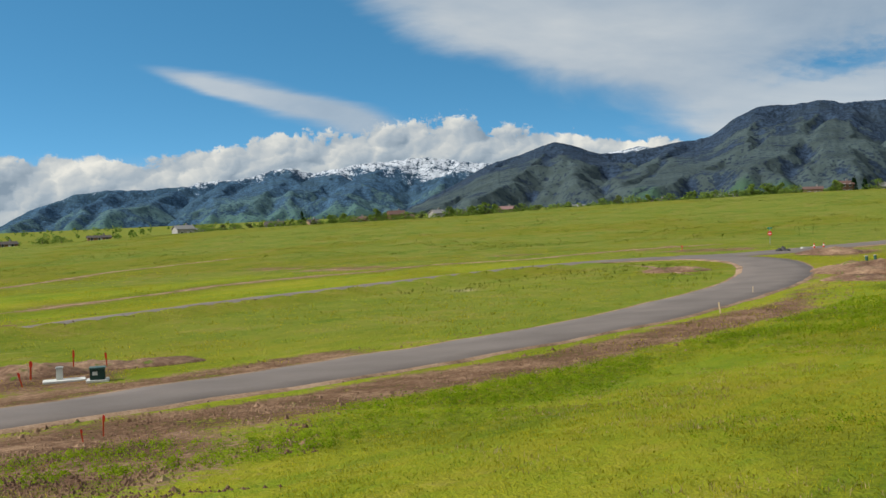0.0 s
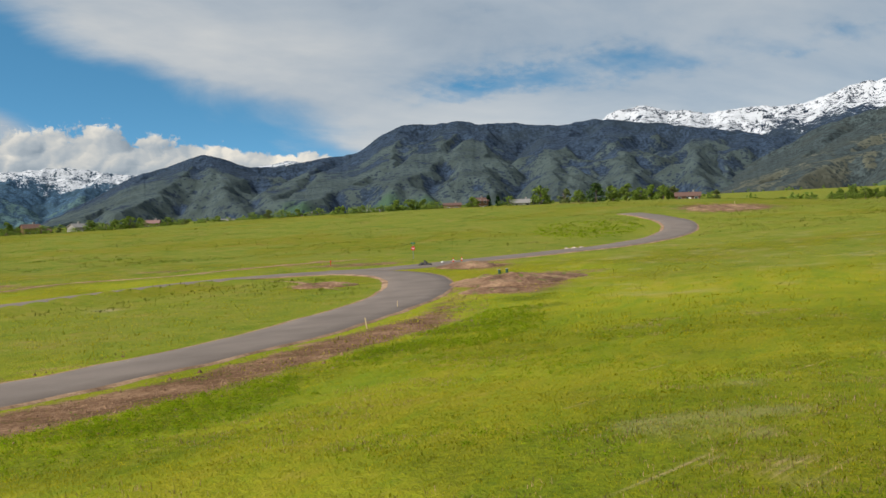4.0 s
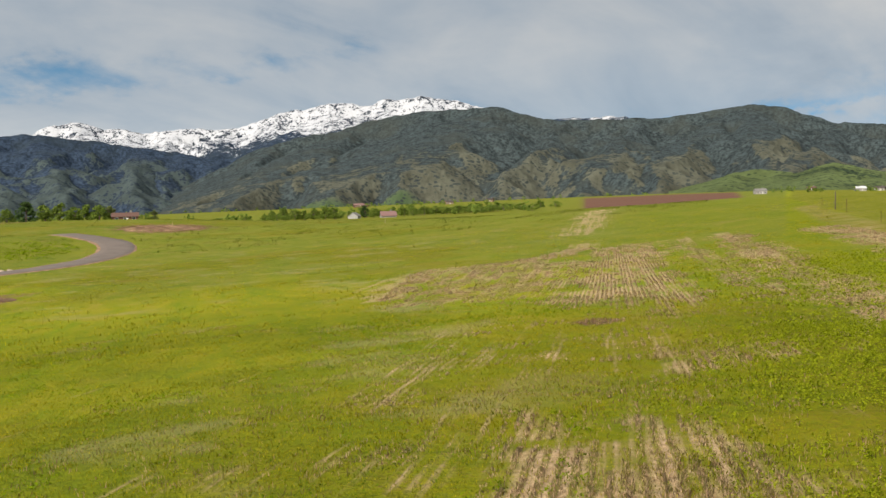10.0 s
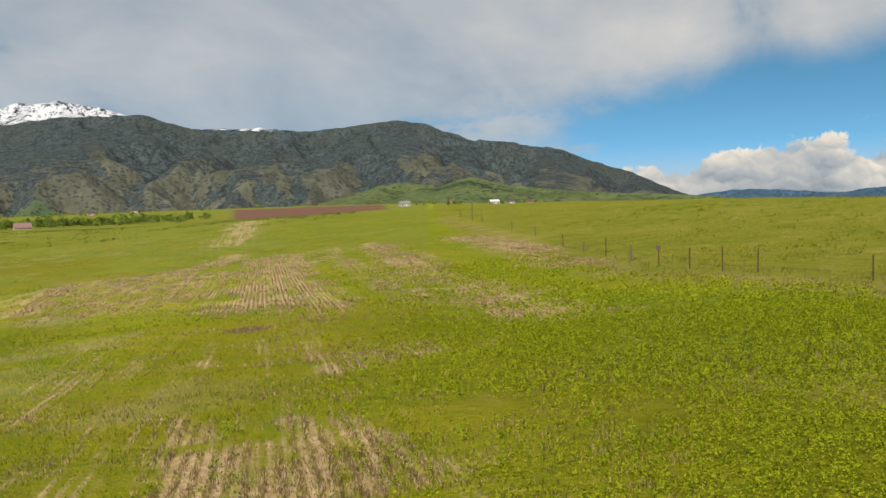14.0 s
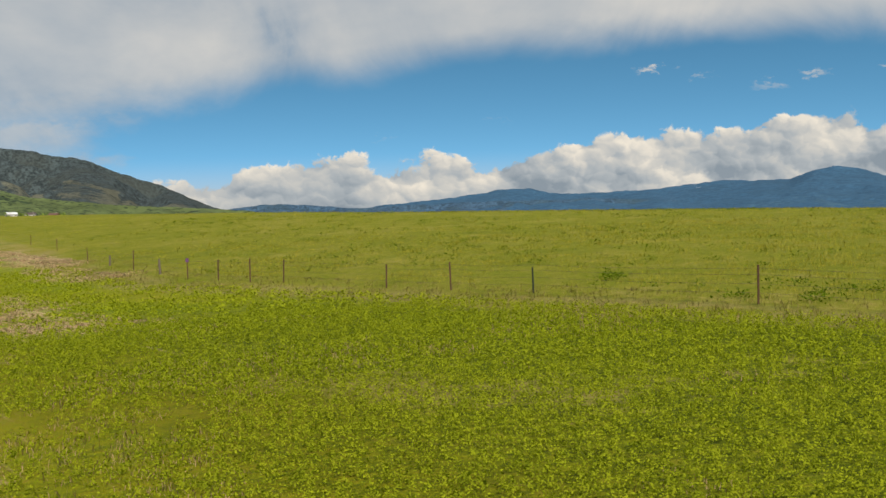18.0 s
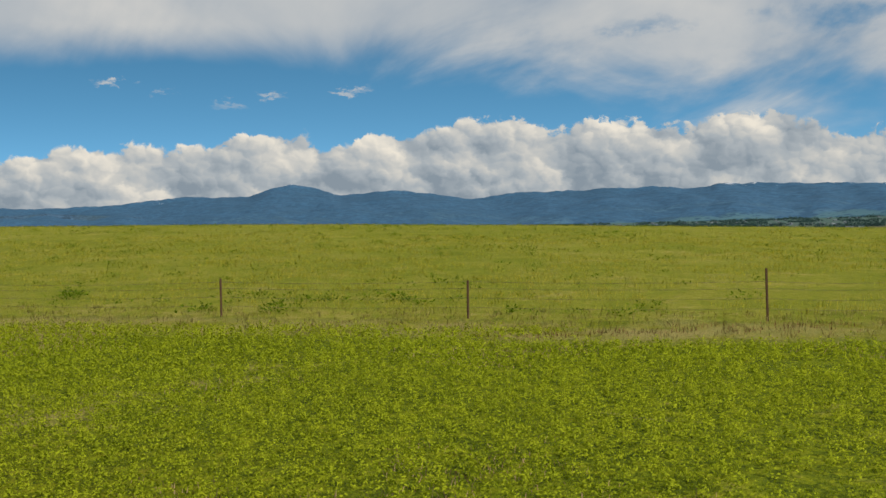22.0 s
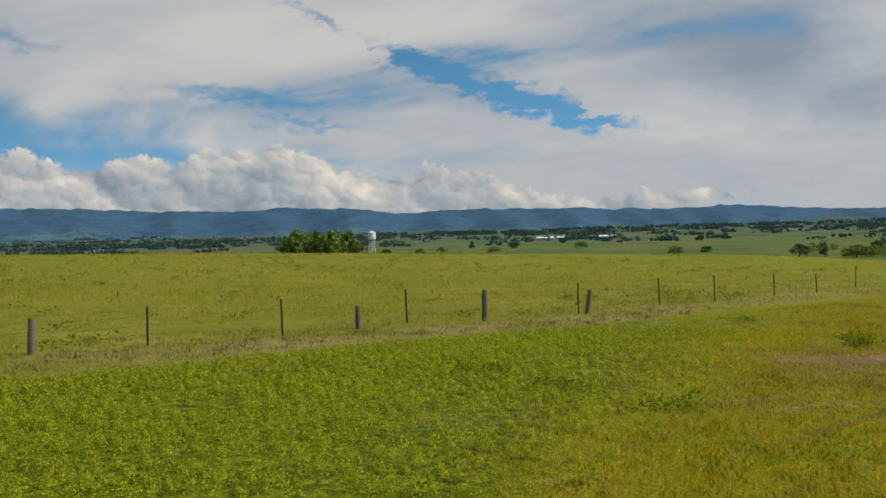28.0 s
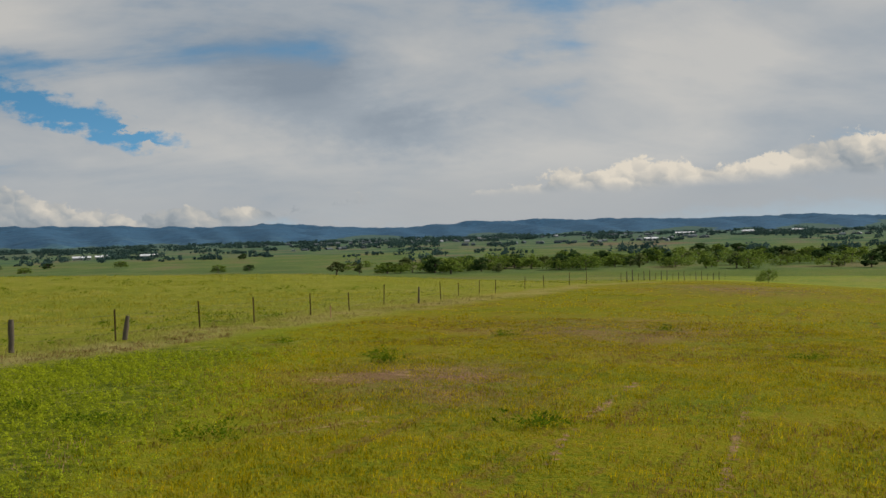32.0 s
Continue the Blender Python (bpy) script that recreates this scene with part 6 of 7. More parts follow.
for az, d, wall_kind, roof_kind in ((48.4, 1500, "tan", "dark"), (50.6, 1550, "tan", "dark"), (64.6, 1100, "white", "grey"), (69.4, 1300, "white", "white"),
                                    (70.3, 1320, "white", "dark"), (71.4, 1350, "tan", "rust"), (73.1, 1300, "red", "rust"), (74.2, 1250, "grey", "dark"), (67.1, 1500, "red", "rust")):
    house(az, d, 11, 8, 3, 2.2, wall_kind, roof_kind, (az * 37) % 60 - 30, f"{wall_kind} farmhouse with a {roof_kind} roof on the far slope")


def valley_town():
    """The roofs of the town and farms far across the valley floor."""
    rng = np.random.default_rng(12)
    verts, faces, tone = [], [], []
    for _ in range(1500):
        az = rng.uniform(122, 216)
        d = math.exp(rng.uniform(math.log(1450), math.log(3350 if az < 150 else 2900 if az < 160 else 2330)))
        if layers(az * 9.0, d * 0.4, 110, 2, 44) < (0.42 if az < 156 else 0.56):
            continue
        x, y = d * math.sin(radians(az)), d * math.cos(radians(az))
        z = float(ground_z(x, y))
        if z > -14:
            continue
        l, w, h = rng.uniform(5, 10), rng.uniform(4, 6), rng.uniform(1.2, 2.4)
        a = rng.uniform(0, 3.14)
        ux, uy = np.array([math.cos(a), math.sin(a), 0]), np.array([-math.sin(a), math.cos(a), 0])
        o, k = np.array([x, y, z]), len(verts)
        for sx, sy, sz in ((-1, -1, 0), (1, -1, 0), (1, 1, 0), (-1, 1, 0), (-1, -1, h), (1, -1, h), (1, 1, h), (-1, 1, h), (-1, 0, h + 1.7), (1, 0, h + 1.7)):
            verts.append(o + ux * sx * l / 2 + uy * sy * w / 2 + np.array([0, 0, sz]))
        faces += [(k, k + 1, k + 5, k + 4), (k + 2, k + 3, k + 7, k + 6), (k + 1, k + 2, k + 6, k + 5), (k + 3, k, k + 4, k + 7), (k + 4, k + 5, k + 9, k + 8), (k + 6, k + 7, k + 8, k + 9)]
    me = mesh_from("valley_town", np.array(verts), np.array(faces), False)
    mat, n, shader = material("hazed_town_roofs")
    rnd_ = n.add("ShaderNodeNewGeometry").outputs["Random Per Island"]
    # most roofs are toned blue-grey, with the distance haze in their colour
    n.put(shader.inputs["Base Color"], n.ramp(rnd_, [(0.0, (0.055, 0.080, 0.085)), (0.5, (0.080, 0.105, 0.115)), (0.92, (0.13, 0.15, 0.16)), (0.995, (0.36, 0.38, 0.40))]))
    me.materials.append(mat)
    tagged(new("valley_town", me), "small roofs of a town far across the valley", "town", kind="stuff")


valley_town()
for az, d, length in ((169.9, 1330, 20), (170.9, 1350, 16), (173.2, 1340, 20), (201.3, 2050, 34), (204.5, 2120, 22), (199.6, 1500, 18), (207.0, 2180, 26)):
    house(az, d, length, 9, 2.6, 1.8, "white", "white", 6, "long white farm shed with a pale metal roof", 0, False, "barn")


# ---------------------------------------------------------------- the water tower
def water_tower(az, d):
    tower = thing("water_tower", on_ground(az, d), "white water tank on a braced steel stand", "water tower")
    paint = plain("white_tank_paint", (0.60, 0.61, 0.62), 0.45, 0, 0.12, 2)
    for k in range(4):
        a = math.pi / 4 + k * math.pi / 2
        part("leg", rod([(1.15 * math.cos(a), 1.15 * math.sin(a), -0.4), (0.95 * math.cos(a), 0.95 * math.sin(a), 9.2)], [0.06, 0.06], 6), paint, tower)
        b = a + math.pi / 2
        for lo, hi in ((0.4, 3.3), (3.3, 6.2), (6.2, 8.9)):
            part("brace", rod([(1.1 * math.cos(a), 1.1 * math.sin(a), lo), (1.0 * math.cos(b), 1.0 * math.sin(b), hi)], [0.02, 0.02], 5), paint, tower)
    part("riser", rod([(0, 0, -0.3), (0, 0, 9.3)], [0.10, 0.10], 10), paint, tower)
    part("tank", rod([(0, 0, 9.0), (0, 0, 9.3), (0, 0, 11.0), (0, 0, 11.15)], [0.75, 1.16, 1.16, 1.2], 24), paint, tower)
    part("tank_roof", rod([(0, 0, 11.15), (0, 0, 11.4), (0, 0, 11.7)], [1.22, 0.75, 0.10], 24), paint, tower)


water_tower(160.75, 325)


# ---------------------------------------------------------------- by the road
ORANGE = plain("orange_red_paint", (0.55, 0.06, 0.02), 0.6, 0, 0.15, 8)
LATH = plain("pine_lath", (0.55, 0.42, 0.26), 0.8, 0, 0.3, 8)


def survey_stake(az, d, height, lean, red=True, wide=0.06):
    m = on_ground(az, d, -az) @ Matrix.Rotation(radians(lean), 4, "Y")
    stake = thing("survey_stake", m, "wooden survey stake with a red painted top" if red else "pale wooden survey stake in the verge", "stake", "survey stakes by the road")
    part("lath", block((wide, 0.03, height + 0.3), (0, 0, height / 2 - 0.15), 0.004), LATH if not red else ORANGE, stake)
    if red:
        part("ribbon", block((wide * 1.7, 0.05, height * 0.28), (0.01, 0, height * 0.82), 0.01), plain("red_ribbon", (0.70, 0.05, 0.02), 0.5), stake, "red ribbon tied round the top")


for row in ((-21.35, 55, 0.9, 2, True, 0.09), (-21.75, 52, 0.7, -14, True), (-19.3, 57.3, 1.15, 1, True), (-17.66, 57.3, 0.9, -5, True), (-18.0, 31, 0.6, 2, True, 0.04), (14.46, 68.3, 0.7, -8, False, 0.09), (16.1, 86, 0.6, 3, False), (-19.0, 30, 0.35, -8, True, 0.035),
            (2.1, 60, 0.12, 0, False, 0.3), (12.6, 170, 0.8, 0, True, 0.1), (33.9, 350, 1.1, 0, False, 0.12), (45.0, 300, 1.0, 2, False, 0.1)):
    survey_stake(*row)

pedestal = thing("utility_pedestal", on_ground(-19.98, 53, 20), "pale grey utility pedestal on a concrete pad by the road", "utility box")
part("body", block((0.30, 0.30, 0.62), (0, 0, 0.31), 0.03), plain("pale_grey_plastic", (0.52, 0.52, 0.46), 0.6, 0, 0.15), pedestal)
part("cap", block((0.36, 0.36, 0.10), (0, 0, 0.66), 0.03), plain("grey_cap", (0.42, 0.43, 0.40), 0.6), pedestal)
part("pad", block((1.9, 0.9, 0.24), (0.2, -0.2, 0.0), 0.02), plain("pale_concrete", (0.55, 0.53, 0.48), 0.9), pedestal)
box_ob = thing("transformer_box", on_ground(-18.15, 51.5, 15), "dark green pad-mounted transformer box", "utility box")
part("pad", block((1.0, 0.9, 0.16), (0, 0, 0.02), 0.02), bpy.data.materials["pale_concrete"], box_ob)
part("cabinet", block((0.66, 0.62, 0.50), (0, 0, 0.34), 0.03), plain("transformer_green", (0.018, 0.045, 0.035), 0.45), box_ob)
lid = part("lid", block((0.74, 0.70, 0.08), (0, 0, 0.62), 0.03), plain("lid_green", (0.05, 0.10, 0.075), 0.4), box_ob, "lighter green lid")
part("warning_label", block((0.22, 0.012, 0.16), (-0.1, -0.318, 0.4)), plain("label_white", (0.6, 0.6, 0.55), 0.5), box_ob, "pale warning label with no readable words")

# street sign at the turning
sign = thing("stop_sign", on_ground(17.01, 176.5, -17), "red stop sign with green street blades on a post", "road sign")
part("pole", rod([(0, 0, -0.4), (0, 0, 2.75)], [0.04, 0.04], 8), plain("galvanised_steel", (0.35, 0.36, 0.36), 0.4, 0.7), sign)
bm = bmesh.new()
ring = [bm.verts.new((0.36 * math.cos(math.pi / 8 + k * math.pi / 4), -0.05, 1.75 + 0.36 * math.sin(math.pi / 8 + k * math.pi / 4))) for k in range(8)]
bm.faces.new(ring)
made = bmesh.ops.extrude_face_region(bm, geom=list(bm.faces))["geom"]
bmesh.ops.translate(bm, verts=[g for g in made if isinstance(g, bmesh.types.BMVert)], vec=(0, 0.02, 0))
part("plate", bm, plain("sign_red", (0.55, 0.03, 0.03), 0.4), sign)
part("writing_bar", block((0.42, 0.01, 0.13), (0, -0.056, 1.75)), plain("sign_white", (0.78, 0.78, 0.76), 0.4), sign)
part("street_blade", block((0.75, 0.02, 0.2), (0, 0, 2.62)), plain("sign_green", (0.02, 0.20, 0.13), 0.4), sign)
part("street_blade", block((0.02, 0.75, 0.2), (0, 0, 2.42)), bpy.data.materials["sign_green"], sign)


def boulder(az, d, size, mat, label, seed, up=0.0):
    bm = bmesh.new()
    bmesh.ops.create_icosphere(bm, subdivisions=3, radius=1.0)
    for v in bm.verts:
        k = 1 + 0.35 * (noise.noise(v.co * 1.2 + Vector((seed, 0, 0)))) + 0.12 * noise.noise(v.co * 4)
        v.co = Vector((v.co.x * size[0] * k, v.co.y * size[1] * k, max(-0.3, v.co.z) * size[2] * k))
    me = bpy.data.meshes.new("boulder")
    bm.to_mesh(me)
    bm.free()
    me.materials.append(mat)
    ob = new("boulder", me)
    ob.matrix_basis = on_ground(az, d, seed * 40, up)
    return tagged(ob, label, "boulder", "boulders by the lane")


DARK_ROCK = plain("dark_rock", (0.06, 0.055, 0.055), 0.9, 0, 0.5, 2)
PALE_ROCK = plain("pale_rock", (0.42, 0.34, 0.27), 0.9, 0, 0.4, 2)
for row in ((17.45, 156.5, (0.6, 0.5, 0.6), DARK_ROCK, "dark boulder at the turning", 1), (17.85, 156.0, (0.75, 0.5, 0.5), DARK_ROCK, "dark boulder at the turning", 2), (17.65, 157.2, (0.4, 0.4, 0.8), DARK_ROCK, "dark upright boulder at the turning", 3),
            (25.6, 180.5, (0.55, 0.4, 0.3), PALE_ROCK, "pale boulder beside the lane", 4), (26.0, 181.5, (0.6, 0.4, 0.28), PALE_ROCK, "pale boulder beside the lane", 5), (25.2, 180.8, (0.4, 0.35, 0.25), PALE_ROCK, "small pale boulder beside the lane", 6)):
    boulder(*row)


def traffic_cone(az, d):
    cone = thing("traffic_cone", on_ground(az, d), "orange traffic cone with a white band", "traffic cone", "cones by the turning")
    part("base", block((0.42, 0.42, 0.04), (0, 0, 0.03), 0.01), ORANGE, cone)
    part("body", rod([(0, 0, 0.04), (0, 0, 0.5), (0, 0, 0.85)], [0.17, 0.10, 0.04], 14), ORANGE, cone)
    part("band", rod([(0, 0, 0.42), (0, 0, 0.58)], [0.122, 0.100], 14), bpy.data.materials["sign_white"], cone)


for az, d in ((19.15, 160), (19.6, 161.5)):
    traffic_cone(az, d)
slab = new("culvert_slab", bpy.data.meshes.new("culvert_slab"))
bm = block((2.6, 0.5, 0.35), (0, 0, 0.15), 0.03)
bm.to_mesh(slab.data)
bm.free()
slab.data.materials.append(bpy.data.materials["pale_concrete"])
slab.matrix_basis = on_ground(18.9, 161, 20)
tagged(slab, "pale concrete culvert slab in the worked soil", "slab")
for az, d in ((21.6, 131), (22.0, 132)):
    cab = thing("utility_pedestal", on_ground(az, d, 30), "small green utility pedestal in the grass", "utility box")
    part("body", block((0.26, 0.26, 0.5), (0, 0, 0.25), 0.03), bpy.data.materials["lid_green"], cab)
    part("cap", block((0.32, 0.32, 0.07), (0, 0, 0.52), 0.02), bpy.data.materials["grey_cap"], cab)


# ---------------------------------------------------------------- worked soil
def dirt_mound(az, d, length, depth, height, seed, turn=0.0):
    """A low, lumpy heap of dug soil."""
    nx, ny = 48, 26
    u, v = np.meshgrid(np.linspace(-1, 1, nx), np.linspace(-1, 1, ny))
    shape = np.clip(1 - (u * u + v * v), 0, 1) ** 0.8
    c = at(az, d)
    ca, sa = math.cos(radians(turn - az)), math.sin(radians(turn - az))
    x, y = u * length / 2, v * depth / 2
    wx, wy = c.x + x * ca - y * sa, c.y + x * sa + y * ca
    lump = layers(wx, wy, 1.6, 4, seed, 0.6)
    z = ground_z(wx, wy) - c.z + height * shape * (0.35 + 1.3 * lump) - 0.15 * (1 - np.clip(shape * 6, 0, 1))
    me = mesh_from("dirt_mound", np.column_stack([(x * ca - y * sa).ravel(), (x * sa + y * ca).ravel(), z.ravel()]), quads(ny, nx))
    me.materials.append(HEAP_SOIL)
    ob = new("dirt_mound", me)
    ob.matrix_basis = Matrix.Translation(c)
    return tagged(ob, "low mound of dug brown soil", "dirt mound", "dirt mounds by the lane")


def heap_soil():
    mat, n, shader = material("dug_soil")
    pos = n.add("ShaderNodeNewGeometry").outputs["Position"]
    tone = n.plus(n.mul(n.noise(pos, 0.25, 4.0), 0.55), n.mul(n.noise(pos, 3.0, 6.0, 0.7), 0.45))
    col = n.ramp(tone, [(0.36, (0.075, 0.040, 0.024)), (0.48, (0.180, 0.102, 0.060)), (0.62, (0.400, 0.255, 0.155))])
    col = n.mix(n.step(n.noise(pos, 0.9, 5.0, 0.7), 0.56, 0.66), col, (0.10, 0.14, 0.012))
    n.put(shader.inputs["Base Color"], col)
    shader.inputs["Roughness"].default_value = 0.95
    bumped(n, shader, tone, 1.0, 0.3)
    return mat


HEAP_SOIL = heap_soil()
for row in ((22.0, 113, 13, 14, 0.75, 1), (24.2, 118, 9, 10, 0.4, 2), (19.8, 151, 9, 9, 0.6, 3), (21.0, 100, 6, 7, 0.35, 4), (-21.5, 57, 7, 4, 0.5, 5), (-19.0, 59, 6, 3, 0.4, 6), (-16.0, 58, 7, 3, 0.35, 7), (12.3, 124, 8, 5, 0.5, 8), (33.3, 322, 22, 24, 0.9, 9)):
    dirt_mound(*row)


def soil_clods():
    """Crumbs and clods on the strips of turned soil."""
    rng = np.random.default_rng(9)
    k = rng.integers(0, len(MAIN_ROAD) - 1, 15000)
    tangent = np.gradient(MAIN_ROAD, axis=0)
    tangent /= np.hypot(*tangent.T)[:, None]
    normal = np.stack([tangent[:, 1], -tangent[:, 0]], 1)
    off = np.where(rng.uniform(size=len(k)) < 0.75, rng.normal(8.8, 2.3, len(k)), -rng.normal(6.0, 1.3, len(k)))
    p = MAIN_ROAD[k] + normal[k] * off[:, None] + rng.normal(size=(len(k), 2)) * 0.7
    r = np.hypot(p[:, 0], p[:, 1])
    az = np.degrees(np.arctan2(p[:, 0], p[:, 1]))
    keep = (r < 105) & (az > -32) & (az < 21) & ((off > 0) | (az < 2))
    p, r = p[keep], r[keep]
    # and on the dug patch in front of them
    a2, r2 = np.radians(rng.uniform(-27, -7, 7000)), rng.uniform(19, 36, 7000)
    patch = np.column_stack([r2 * np.sin(a2), r2 * np.cos(a2)])
    p = np.vstack([p, patch[layers(patch[:, 0], patch[:, 1], 3.5, 3, 71) + rng.uniform(-.12, .12, 7000) > 0.52 + 0.012 * (np.degrees(a2) + 18)]])
    size = rng.uniform(0.015, 0.06, len(p)) * (1 + (rng.uniform(size=len(p)) < 0.04) * 1.2)
    z = ground_z(p[:, 0], p[:, 1])
    d = np.array([(1, 0, 0), (0, 1, 0), (-1, 0, 0), (0, -1, 0), (0, 0, 1), (0, 0, -0.6)], float)
    verts = np.column_stack([p, z])[:, None, :] + d[None] * size[:, None, None] * rng.uniform(0.6, 1.3, (len(p), 6, 1))
    f = np.array([(0, 1, 4), (1, 2, 4), (2, 3, 4), (3, 0, 4), (1, 0, 5), (2, 1, 5), (3, 2, 5), (0, 3, 5)])
    me = mesh_from("soil_clods", verts.reshape(-1, 3), (np.arange(len(p))[:, None, None] * 6 + f[None]).reshape(-1, 3), False)
    me.materials.append(HEAP_SOIL)
    tagged(new("soil_clods", me), "brown clods of turned soil along the lane", "soil", kind="stuff")


soil_clods()


# ---------------------------------------------------------------- grass, lucerne and straw that can be told apart near the camera
def scatter(rng, az0, az1, r0, r1, count, fade=0.0):
    """Places in a sector of the field, thinning with distance."""
    az = rng.uniform(az0, az1, count)
    r = np.sqrt(rng.uniform(r0 * r0, r1 * r1, count))
    keep = rng.uniform(size=count) < 1 - fade * (r - r0) / (r1 - r0)
    az, r = az[keep], r[keep]
    x, y = r * np.sin(np.radians(az)), r * np.cos(np.radians(az))
    return x, y, az, r


def blades(name, rng, x, y, per, height, width, spread, lean, mat, label):
    """Tufts of narrow blades: each blade is a bent, tapered strip."""
    k = np.repeat(np.arange(len(x)), per)
    m = len(k)
    a = rng.uniform(0, 6.283, m)
    px, py = x[k] + rng.normal(size=m) * spread, y[k] + rng.normal(size=m) * spread
    z = ground_z(px, py) - 0.02
    size = rng.uniform(0.6, 1.25, len(x))[k]
    h = height * size * rng.uniform(0.55, 1.15, m)
    w = np.broadcast_to(width, len(x))[k] * rng.uniform(0.7, 1.3, m) * 0.5
    tilt = lean * rng.uniform(0.2, 1.3, m)
    dx, dy = np.cos(a), np.sin(a)
    b = a + rng.uniform(0.8, 2.3, m)
    ex, ey = np.cos(b) * w, np.sin(b) * w
    base = np.stack([px, py, z], 1)
    side = np.stack([ex, ey, np.zeros(m)], 1)
    mid = base + np.stack([dx * h * tilt * 0.35, dy * h * tilt * 0.35, h * 0.6], 1)
    tip = base + np.stack([dx * h * tilt, dy * h * tilt, h * (1 - 0.25 * tilt)], 1)
    verts = np.stack([base - side, base + side, mid + side * 0.8, tip, mid - side * 0.8], 1).reshape(-1, 3)
    i = np.arange(m)[:, None] * 5
    tris = np.concatenate([i + [0, 1, 2], i + [0, 2, 4], i + [4, 2, 3]]).reshape(-1, 3)
    me = mesh_from(name, verts, tris)
    # blades are shaded as part of the sward
    lift = np.repeat(np.stack([dx * 0.35, dy * 0.35, np.ones(m)], 1), 5, 0)
    me.normals_split_custom_set_from_vertices(lift / np.linalg.norm(lift, axis=1)[:, None])
    me.materials.append(mat)
    return tagged(new(name, me), label, "grass", kind="stuff")


def clumps(name, rng, x, y, per, height, radius, size, mat, label):
    """Bushy low plants: leaves over a dome, with dark gaps between one plant and the next."""
    k = np.repeat(np.arange(len(x)), per)
    m = len(k)
    grow = rng.uniform(0.45, 1.35, len(x))[k]
    a, up = rng.uniform(0, 6.283, m), rng.uniform(0.05, 1.0, m)
    flat = np.sqrt(1 - up * up)
    out = np.stack([np.cos(a) * flat, np.sin(a) * flat, up], 1)
    rr = grow * radius * (0.75 + 0.35 * rng.normal(size=m) * 0.6)
    px, py = x[k] + out[:, 0] * rr, y[k] + out[:, 1] * rr
    z = ground_z(px, py) + up * height * grow * rng.uniform(0.75, 1.1, m)
    d = np.stack([-np.sin(a), np.cos(a), np.zeros(m)], 1) + 0.8 * rng.normal(size=(m, 3))
    d /= np.linalg.norm(d, axis=1)[:, None]
    w = np.cross(d, out + 0.5 * rng.normal(size=(m, 3)))
    w /= np.linalg.norm(w, axis=1)[:, None] + 1e-9
    s = (size * rng.uniform(0.7, 1.4, m))[:, None]
    p = np.stack([px, py, z], 1)
    verts = np.stack([p - d * s, p + w * s * 0.5, p + d * s, p - w * s * 0.5], 1).reshape(-1, 3)
    me = mesh_from(name, verts, np.arange(len(verts)).reshape(-1, 4))
    lift = np.repeat(out + [0, 0, 0.5], 4, 0)
    me.normals_split_custom_set_from_vertices(lift / np.linalg.norm(lift, axis=1)[:, None])
    me.materials.append(mat)
    return tagged(new(name, me), label, "plants", kind="stuff")


def leaflets(name, rng, x, y, per, height, size, spread, mat, label):
    """Low leafy plants: small leaves turned up and outwards on unseen stems."""
    k = np.repeat(np.arange(len(x)), per)
    m = len(k)
    grow = rng.uniform(0.6, 1.3, len(x))[k]
    a, rr = rng.uniform(0, 6.283, m), np.abs(rng.normal(size=m)) * spread * grow
    px, py = x[k] + np.cos(a) * rr, y[k] + np.sin(a) * rr
    z = ground_z(px, py) + height * grow * rng.uniform(0.1, 1.0, m) * np.exp(-(rr / (spread * 2)) ** 2)
    d = np.stack([np.cos(a), np.sin(a), rng.uniform(-0.2, 0.9, m)], 1) + 0.35 * rng.normal(size=(m, 3))
    d /= np.linalg.norm(d, axis=1)[:, None]
    up = np.tile([0.0, 0.0, 1.0], (m, 1)) + 0.45 * rng.normal(size=(m, 3))
    w = np.cross(d, up)
    w /= np.linalg.norm(w, axis=1)[:, None] + 1e-9
    s = (size * grow * rng.uniform(0.7, 1.4, m))[:, None]
    p = np.stack([px, py, z], 1)
    verts = np.stack([p, p + d * s + w * s * 0.42, p + d * s * 2, p + d * s - w * s * 0.42], 1).reshape(-1, 3)
    me = mesh_from(name, verts, np.arange(len(verts)).reshape(-1, 4), False)
    me.materials.append(mat)
    return tagged(new(name, me), label, "plants", kind="stuff")


